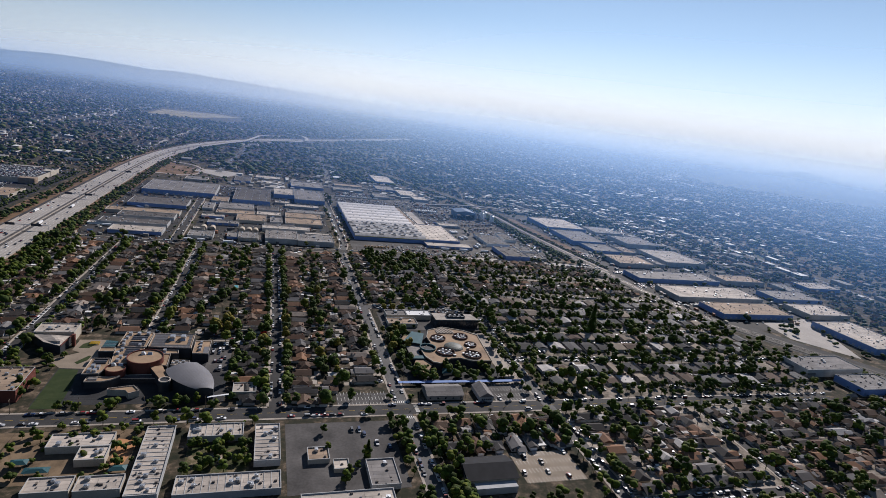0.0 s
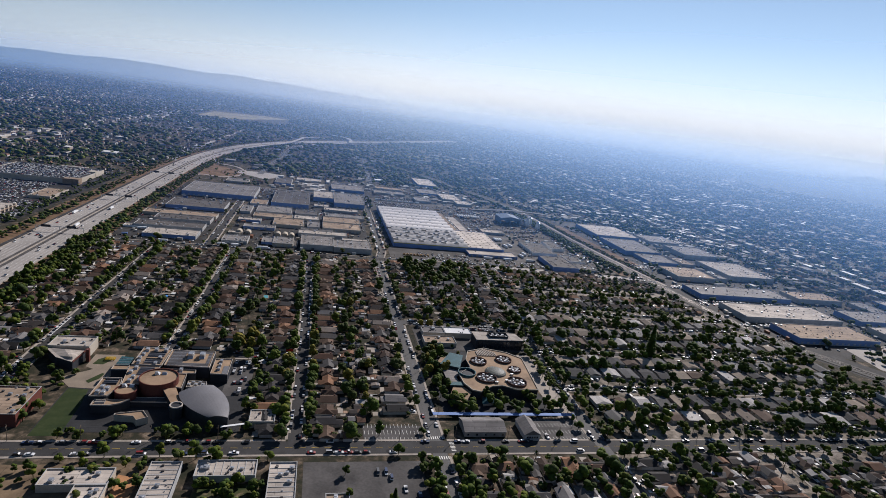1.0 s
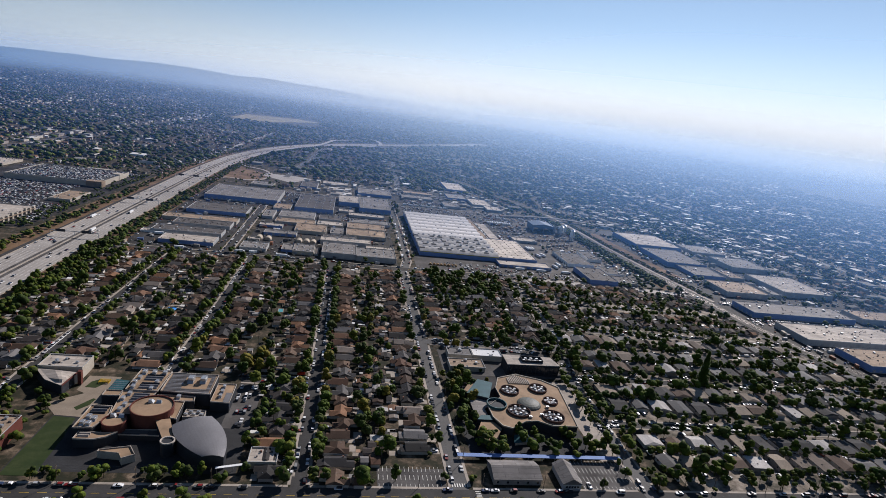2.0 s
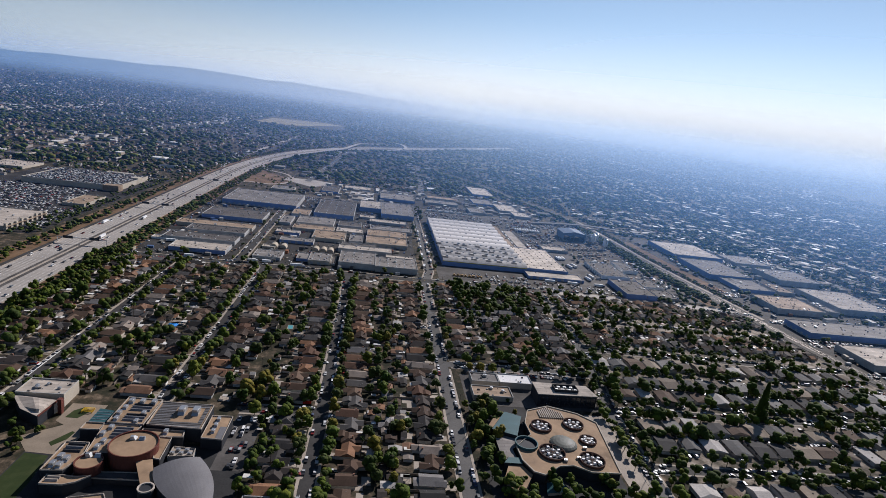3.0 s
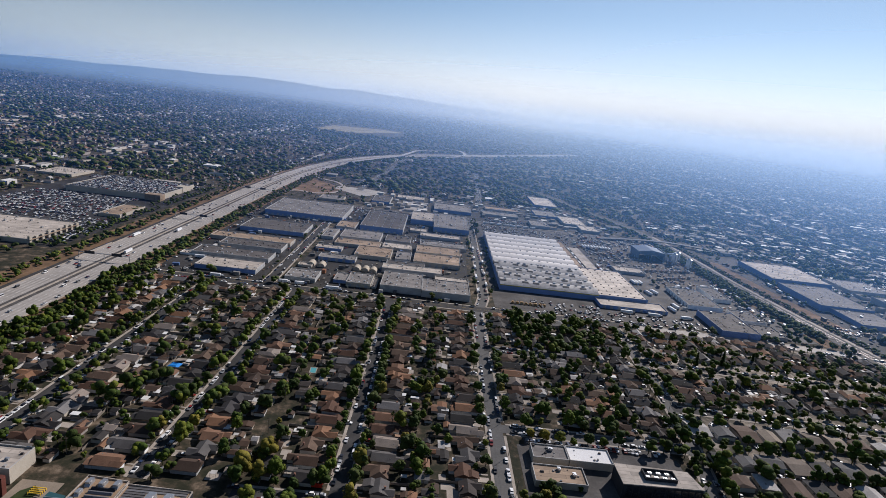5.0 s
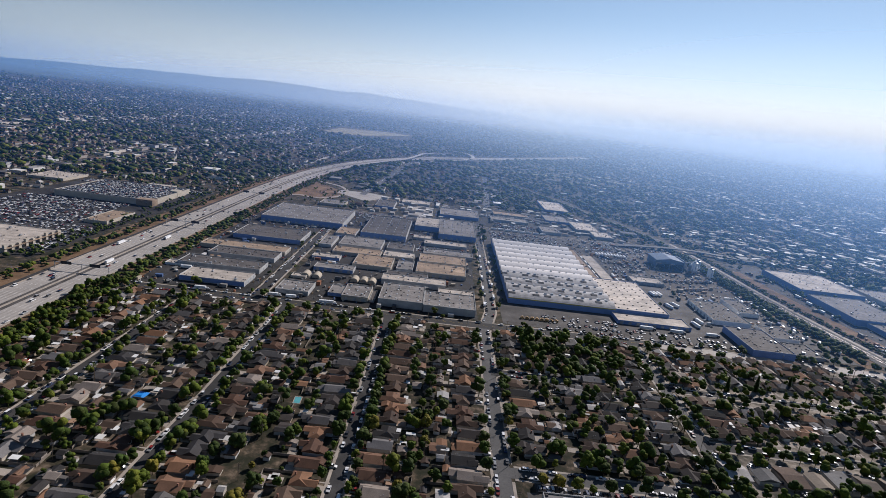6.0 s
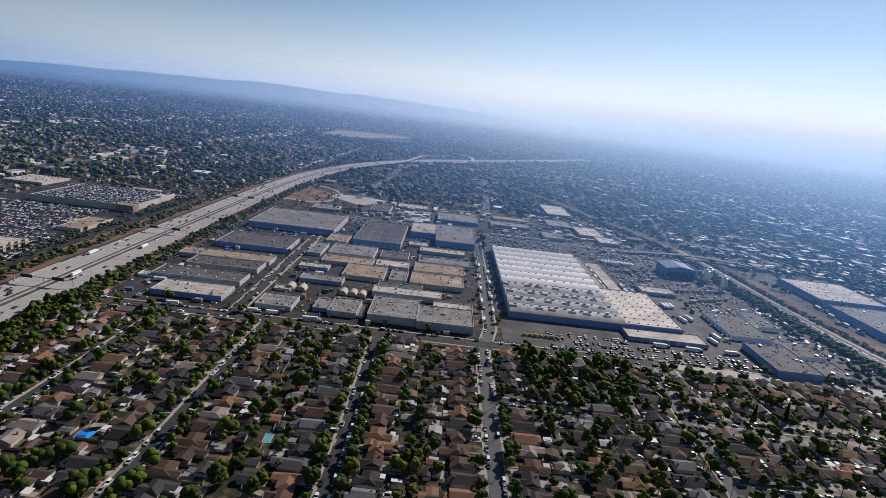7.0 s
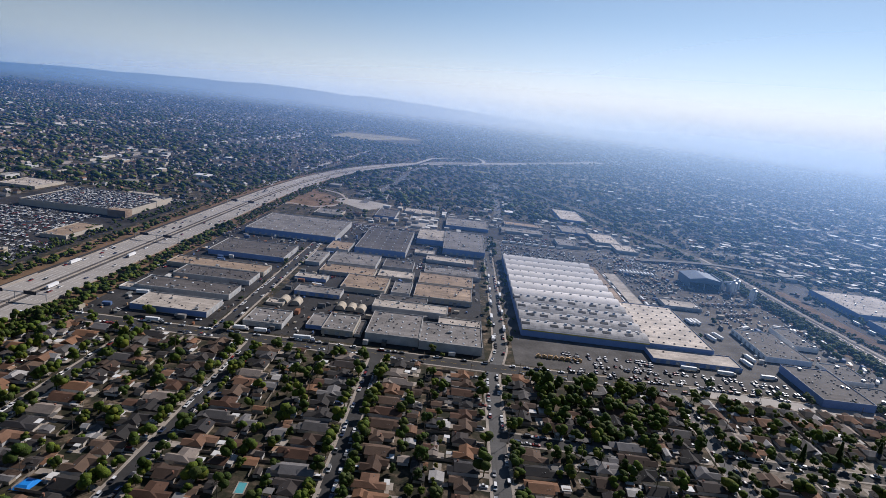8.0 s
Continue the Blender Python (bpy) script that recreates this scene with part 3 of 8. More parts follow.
tagged(new("ground_shoulder", ribbon(FREEWAY[:44], 37.5, 30.8, 0.16).mesh("shoulder", M_asphalt)), "dark asphalt strip beside the freeway's barrier", "verge", kind="structure")
for x, y0, y1 in ((-405.6, 478, 545), (-467.9, 512, 590)):
    tagged(new("bridge_parapet", Build().box(x - 0.5, x + 0.5, y0, y1, 0, 2.0).mesh("bridge_parapet", M_freeway)), "pale concrete bridge parapet at the freeway's edge", "parapet", kind="structure")
wear = material("tyre_worn_concrete", (0.285, 0.26, 0.235), 0.75, vary=0.3, scale=30, fine=0.15)
for side in (1, -1):
    for lane in range(4):
        o = side * (10.9 + lane * 4.6)
        tagged(new("tyre_track", ribbon(FREEWAY, o + 0.8, o - 0.8, [h + 0.012 for h in rise(FREEWAY)]).mesh("tyre_track", wear)), "darker tyre-worn track along a freeway lane", "road marking", kind="structure")
ramp_line = smooth_line([(-480, 1350), (-492, 1500), (-490, 1700), (-478, 2100), (-460, 2700)], 6)
tagged(new("road_frontage", ribbon(ramp_line, 7, -7, [h + 0.1 for h in rise(ramp_line)]).mesh("frontage_road", M_freeway)), "pale straight avenue leaving the freeway", "road", kind="structure")
for words, line, wide in (("curved concrete flyover ramp of the interchange", [(-345, 1880), (-275, 2060), (-212, 2204), (-175, 2430), (-150, 2580), (-60, 2700), (60, 2790)], 7), ("looping concrete ramp of the interchange", [(-120, 2300), (-40, 2400), (34, 2511), (72, 2640), (70, 2770), (40, 2890), (-20, 2960), (-130, 2975), (-280, 2930)], 8)):
    fly = smooth_line(line, 8)
    tagged(new("road_flyover", ribbon(fly, wide, -wide, [1.0 + 9 * math.sin(math.pi * i / (len(fly) - 1)) for i in range(len(fly))], 1.4).mesh("flyover", M_freeway)), words, "flyover", kind="structure")

# ---- railway ----
RAIL = smooth_line([(100, 2050), (180, 1800), (268, 1600), (352, 1335), (404, 1190), (432, 1090), (447, 900), (452, 780), (464, 640), (484, 480), (500, 340), (522, 245), (580, 140), (640, 40), (760, -140), (930, -380)], 6)
tagged(new("ground_railbed", ribbon(RAIL, 2.5, -20, 0.5, 0.5).mesh("rail_bed", M_ballast)), "brown-grey gravel railway bed", "railway", kind="structure")
tagged(new("road_service", ribbon(RAIL[30:56], 9.5, 3.2, 0.55, 0.5).mesh("service_road", M_concrete)), "pale concrete service road beside the railway", "road", kind="structure")
tagged(new("ground_rail_verge", ribbon(RAIL[34:54], -20.2, -46, 0.09).mesh("rail_verge", M_dirt)), "bare brown earth verge beside the railway", "verge", kind="structure")
tagged(new("ground_rail_verge_east", ribbon(RAIL[36:52], 47, 22, 0.08).mesh("rail_verge", M_dirt)), "dry brown bank between railway and warehouses", "verge", kind="structure")
tagged(new("ground_rail_yard", ribbon(RAIL[54:], 20, -26, 0.07).mesh("rail_yard", M_yard)), "dark gravelly strip along the railway", "verge", kind="structure")
steel = material("rail_steel", (0.25, 0.22, 0.2), 0.4, 0.8)
for o in (-10.6, -9.1, -4.9, -3.4):
    tagged(new("rail", ribbon(RAIL, o + 0.09, o - 0.09, 0.72, 0.22).mesh("rail", steel)), "worn steel rail on the gravel bed", "rail", kind="structure")


bridge = smooth_line([(290, 1002), (360, 1010), (434, 1016), (500, 1006), (580, 986)], 6)
tagged(new("road_overpass", ribbon(bridge, 6.5, -6.5, [0.6 + 6.4 * math.sin(math.pi * i / (len(bridge) - 1)) ** 0.6 for i in range(len(bridge))], 1.5).mesh("overpass", M_oldroad)), "grey concrete overpass that crosses the railway", "overpass", kind="structure")
for x, y in ((360, 1010), (405, 1014), (470, 1012), (520, 1002)):
    tagged(new("bridge_pier", Build().box(x - 1, x + 1, y - 5, y + 5, 0, 5.2).mesh("bridge_pier", M_concrete)), "concrete pier under the overpass", "pier", kind="structure")


def sheet(name, poly, z, mat, label, category="paving"):
    return tagged(new(name, Build().prism(poly, z - 0.04, z).mesh(name, mat)), label, category, kind="structure")


# yards, lots and lawns
sheet("road_court_end", [(76 + 15 * math.cos(2 * math.pi * k / 24), 384 + 15 * math.sin(2 * math.pi * k / 24)) for k in range(24)], 0.2, M_oldroad, "round worn end of the short court", "road")
sheet("ground_lot_a", rect(-86, -6, -92, -11), 0.08, M_lot, "worn asphalt parking lot behind the long roofs", "parking lot")
sheet("ground_lot_b", rect(-44, 1, 14, 33), 0.08, M_lot, "small striped asphalt car park", "parking lot")
sheet("ground_lot_c", rect(96, 139, 14, 44), 0.08, M_lot, "asphalt car park behind a church", "parking lot")
sheet("ground_lot_d", rect(76, 124, -97, -62), 0.08, M_forecourt, "pale concrete car park with painted bays", "parking lot")
sheet("ground_lot_e", [(-152, 74), (-132, 74), (-131, 138), (-150, 138)], 0.08, M_lot, "dark asphalt yard beside the school", "parking lot")
sheet("ground_lot_f", rect(122, 140, 46, 166), 0.08, M_concrete, "narrow concrete car park beside the school", "parking lot")
sheet("ground_lot_g", rect(30, 138, 226, 236), 0.08, M_lot, "parking strip along the street", "parking lot")
sheet("ground_yard_warehouse", rect(34, 300, 510, 1040), 0.05, M_lot, "wide asphalt yard round the warehouse", "yard")
sheet("ground_yard_industry", rect(-222, 6, 512, 1040), 0.05, M_yard, "asphalt yards between the workshops", "yard")
sheet("ground_yard_west", rect(-380, -248, 512, 1030), 0.05, M_yard, "asphalt yards beside the long workshops", "yard")
sheet("ground_yard_east", rect(300, 432, 508, 1040), 0.05, M_lot, "asphalt yards of the concrete plant", "yard")
sheet("ground_yard_beyond_rail", [(500, 215), (790, 110), (790, 800), (650, 930), (490, 960)], 0.05, M_yard, "asphalt yards among far workshops", "yard")
sheet("ground_pale_lot", [(600, 158), (651, 94), (723, 239), (610, 217)], 0.12, M_freeway, "large pale concrete yard beside the railway", "yard")
sheet("ground_mall_lot", rect(-770, -512, 545, 1060), 0.05, M_yard, "huge asphalt parking lot of the shopping mall", "parking lot")
sheet("ground_lawn_school", [(-261.4, 20), (-243, 20), (-244.3, 58), (-246.8, 81), (-261.2, 83)], 0.1, M_grass, "mown green lawn beside the school", "lawn")
sheet("ground_path_school", [(-274, 98.7), (-261.3, 84), (-240, 82), (-238.5, 104), (-239, 140), (-262, 140), (-262, 118), (-254.8, 113.6)], 0.12, M_forecourt, "pale concrete forecourt with a curved lawn", "paving")
sheet("ground_court_orange", [(-195, -21), (-194, -50), (-186, -50), (-181, -25)], 0.1, M_orange, "orange clay play yard", "yard")
sheet("ground_field_green", [(1032, 634), (1099, 659), (1146, 736), (1085, 724)], 0.1, M_grass, "bright green sports field", "lawn")
sheet("ground_hill_dirt", [(-392, 1150), (-290, 1150), (-280, 1260), (-360, 1360), (-392, 1330)], 0.1, M_dirt, "dry brown earth inside the slip road", "verge")
M_gardensoil = blended("planted_garden_soil", [(0.38, (0.03, 0.045, 0.012)), (0.5, (0.06, 0.06, 0.025)), (0.58, (0.16, 0.12, 0.07)), (0.7, (0.3, 0.25, 0.18))], 7)
sheet("ground_garden", rect(-150, -110, -68, -32), 0.07, M_gardensoil, "courtyard garden between long roofs", "garden")
GREENBELT = smooth_line([(40, 2296), (190, 2272), (326, 2282), (425, 2315), (620, 2350), (760, 2290)], 5)
tagged(new("ground_green_strip", ribbon(GREENBELT, 17, -17, 0.3).mesh("green_strip", blended("dry_park_grass", [(0.3, (0.10, 0.11, 0.04)), (0.6, (0.22, 0.2, 0.1))], 30))), "dry grass strip in the distance", "verge", kind="structure")
M_sand = blended("sandy_yard", [(0.35, (0.07, 0.05, 0.03)), (0.5, (0.15, 0.105, 0.065)), (0.65, (0.22, 0.155, 0.095))], 10)
sheet("ground_sand_a", rect(-258, -180, -66, -10), 0.06, M_sand, "sandy school play yard with scattered trees", "yard")
sheet("ground_sand_b", [(-330, -70), (-262, -70), (-258, -10), (-330, -8)], 0.06, M_sand, "bare sandy lot beside the street", "yard")
sheet("ground_school_paving", rect(-262, -132, 24, 98), 0.06, M_darkpave, "dark paving round the school", "paving")
sheet("ground_court_paving", rect(24, 120, 48, 172), 0.06, M_darkpave, "dark paving round the school", "paving")
sheet("ground_concrete_yard", rect(-124, -66, 1052, 1190), 0.08, M_freeway, "pale concrete truck yard", "yard")
sheet("ground_northern_yards", rect(-60, 320, 1050, 1250), 0.05, M_yard, "asphalt yards north of the warehouse", "yard")
field = [(-830, 3450), (-600, 3430), (-320, 4090), (-480, 4200), (-830, 4050)]
sheet("ground_dry_field", field, 0.6, blended("dry_field_grass", [(0.35, (0.16, 0.13, 0.07)), (0.6, (0.30, 0.25, 0.15))], 90), "pale dry grass field in the distance", "field")
M_plantyard = blended("dusty_yard", [(0.35, (0.07, 0.06, 0.05)), (0.55, (0.13, 0.11, 0.09)), (0.7, (0.2, 0.17, 0.14))], 22)
sheet("ground_truck_lot", [(-298, 1250), (-219, 1176), (-170, 1268), (-226, 1298), (-296, 1290)], 0.12, M_freeway, "pale truck lot beside the slip road", "yard")
sheet("ground_plant_yard", rect(300, 430, 680, 1012), 0.075, M_plantyard, "dusty brown yard of the concrete plant", "yard")
slip = smooth_line([(-396, 1090), (-372, 1160), (-330, 1150), (-288, 1190), (-278, 1270), (-310, 1350), (-372, 1400), (-392, 1480)], 8)
tagged(new("road_slip", ribbon(slip, 4.5, -4.5, 0.16).mesh("slip_road", M_concrete)), "curved slip road round the dry bank", "road", kind="structure")
sheet("ground_lawn_curved", [(-253.5, 94.1), (-250.4, 90.6), (-245.1, 98), (-244, 106), (-246.2, 107)], 0.2, M_grass, "curved patch of lawn in the forecourt", "lawn")
sheet("ground_lawn_back", [(-258.4, 122.4), (-250.5, 122), (-246, 131), (-252, 136), (-257, 131)], 0.2, M_grass, "green lawn behind the forecourt", "lawn")
sheet("ground_annexe_yard", rect(24, 140, 172.5, 225.5), 0.055, M_lot, "dark asphalt round the school annexes", "yard")
# pale concrete overlay, with the sun's glare put into its colour
east_end = [(190, 498), (430, 484), (486, 478)]
tagged(new("road_concrete_stretch", ribbon(east_end, 7.6, -7.6, 0.22).mesh("concrete_stretch", M_freeway)), "pale worn concrete stretch of the industrial street", "road", kind="structure")
bays = Build()
for x0, x1, rows in ((97, 139, (15, 25, 34.5, 43.5)), (-43, 0, (15, 24, 32.5)), (78, 122, (-95, -84, -74, -64.5))):
    for y in rows:
        k = 0
        while x0 + k * 2.9 < x1:
            x = x0 + k * 2.9
            bays.face((x, y - 2.6, 0.1), (x + 0.22, y - 2.6, 0.1), (x + 0.22, y + 2.6, 0.1), (x, y + 2.6, 0.1))
            k += 1
tagged(new("bay_markings", bays.mesh("bay_markings", M_paint)), "white painted bay lines on the car parks", "road markings", kind="stuff")


M_lanes = blended("paved_and_dusty_yards", [(0.35, (0.035, 0.036, 0.022)), (0.44, (0.1, 0.085, 0.066)), (0.53, (0.21, 0.175, 0.14)), (0.64, (0.36, 0.31, 0.26))], 11)
sheet("ground_lane_yards", [(176, 14), (500, 14), (488, 290), (470, 470), (180, 486)], 0.045, M_lanes, "paved and dusty yards between the eastern lanes", "yard")
sheet("ground_southern_yards", rect(146, 520, -300, -6), 0.045, M_lanes, "paved and dusty yards of the southern blocks", "yard")

# ---- large buildings ----
rnd = random.Random(7)
UNIT = Build().box(-1.3, 1.3, -1.0, 1.0, 0.25, 1.6).box(-1.1, -0.8, -0.9, 0.9, 0, 0.25).box(0.8, 1.1, -0.9, 0.9, 0, 0.25).tube(0, 0, 0.7, 1.6, 1.85, 8).mesh("rooftop_unit", M_metal)
SKYLIGHT = Build().prism(rect(-0.75, 0.75, -1.2, 1.2), 0, 0.3).prism(rect(-0.7, 0.7, -1.15, 1.15), 0.3, 0.6, rect(-0.35, 0.35, -0.8, 0.8)).mesh("skylight", plain("cloudy_acrylic", (0.55, 0.58, 0.6), 0.25))
DARKVENT = Build().prism(rect(-0.9, 0.9, -0.7, 0.7), 0, 0.9, rect(-0.7, 0.7, -0.5, 0.5)).mesh("roof_vent", M_darkroof)
ROLLER = Build()
for k in range(8):
    ROLLER.box(-1.9, 1.9, -0.06 - 0.02 * (k % 2), 0.04, 0.47 * k, 0.47 * (k + 1))
ROLLER = ROLLER.mesh("roller_door", plain("grey_roller_door", (0.32, 0.33, 0.34), 0.6))
STRIP_WINDOW = Build().box(-2.2, 2.2, -0.06, 0.03, 0, 1.3).mesh("window", M_glass)


ROOF_AREAS = []  # roofs that carry scattered small fittings


def put_roof_bits(t, w, d, z, units, skies, vents, r):
    """Rooftop machines and skylights as parts of a building that measures w by d."""
    for k in range(units):
        o = part("rooftop_unit", UNIT, None, t, at=(r.uniform(-w / 2 + 3, w / 2 - 3), r.uniform(-d / 2 + 3, d / 2 - 3), z))
        o.rotation_euler[2] = r.choice((0, math.pi / 2))
        s = r.uniform(0.8, 1.3)
        o.scale = (s, s, s)
    nx, ny = skies
    for i in range(nx):
        for j in range(ny):
            part("skylight", SKYLIGHT, None, t, at=(-w / 2 + w * (i + 0.5) / nx, -d / 2 + d * (j + 0.5) / ny, z))
    for k in range(vents):
        part("roof_vent", DARKVENT, None, t, at=(r.uniform(-w / 2 + 2, w / 2 - 2), r.uniform(-d / 2 + 2, d / 2 - 2), z))


def workshop(x0, x1, y0, y1, h, wall, roof, label, units=3, skies=(0, 0), vents=3, doors="", band=None, name="workshop", category="workshop", parapet=0.7, windows=""):
    r = random.Random(int(x0 * 7 + y0 * 13))
    w, d = x1 - x0, y1 - y0
    t = tagged(thing(name, (x0 + x1) / 2, (y0 + y1) / 2), label, category)
    a, b, k = w / 2, d / 2, 0.35
    part("wall", Build().ring(rect(-a, a, -b, b), rect(-a + k, a - k, -b + k, b - k), 0, h + parapet), wall, t)
    part("roof", Build().box(-a + k, a - k, -b + k, b - k, h - 0.4, h), roof, t)
    c = 0.06
    part("coping", Build().ring(rect(-a - c, a + c, -b - c, b + c), rect(-a + k + c, a - k - c, -b + k + c, b - k - c), h + parapet, h + parapet + 0.12), M_tilt, t)
    # South and west faces turned blue: wall paint and sky-lit shade in one colour.
    if band:
        z0, z1 = h * 0.12, h + 0.3
        part("colour_band", Build().box(-a - 0.05, a + 0.05, -b - 0.05, -b - 0.003, z0, z1).box(-a - 0.05, -a - 0.003, -b, b, z0, z1), band, t)
    for kind, mesh, z, wide in (("roller_door", ROLLER, 0.0, 9.0), ("window", STRIP_WINDOW, 1.2, 8.0)):
        for side in (doors if kind == "roller_door" else windows):
            length = w if side in "sn" else d
            n = max(1, int(length / wide))
            for i in range(n):
                p = -length / 2 + length * (i + 0.5) / n
                spotted = {"s": ((p, -b - 0.06, z), 0), "n": ((p, b + 0.06, z), math.pi), "e": ((a + 0.06, p, z), math.pi / 2), "w": ((-a - 0.06, p, z), -math.pi / 2)}[side]
                o = part(kind, mesh, None, t, at=spotted[0])
                o.rotation_euler[2] = spotted[1]
    if "motel" in label:
        if w > d:
            for i in range(int(w / 4.5)):
                part("batten", Build().box(-w / 2 + 2 + i * 4.5, -w / 2 + 2.35 + i * 4.5, -b + k, b - k, h, h + 0.3), M_tilt, t)
        else:
            for i in range(int(d / 4.5)):
                part("batten", Build().box(-a + k, a - k, -d / 2 + 2 + i * 4.5, -d / 2 + 2.35 + i * 4.5, h, h + 0.3), M_tilt, t)
    put_roof_bits(t, w, d, h, units, skies, vents, r)
    if w * d > 250 and name == "workshop":
        ROOF_AREAS.append(((x0 + x1) / 2, (y0 + y1) / 2, w, d, h))
    return t


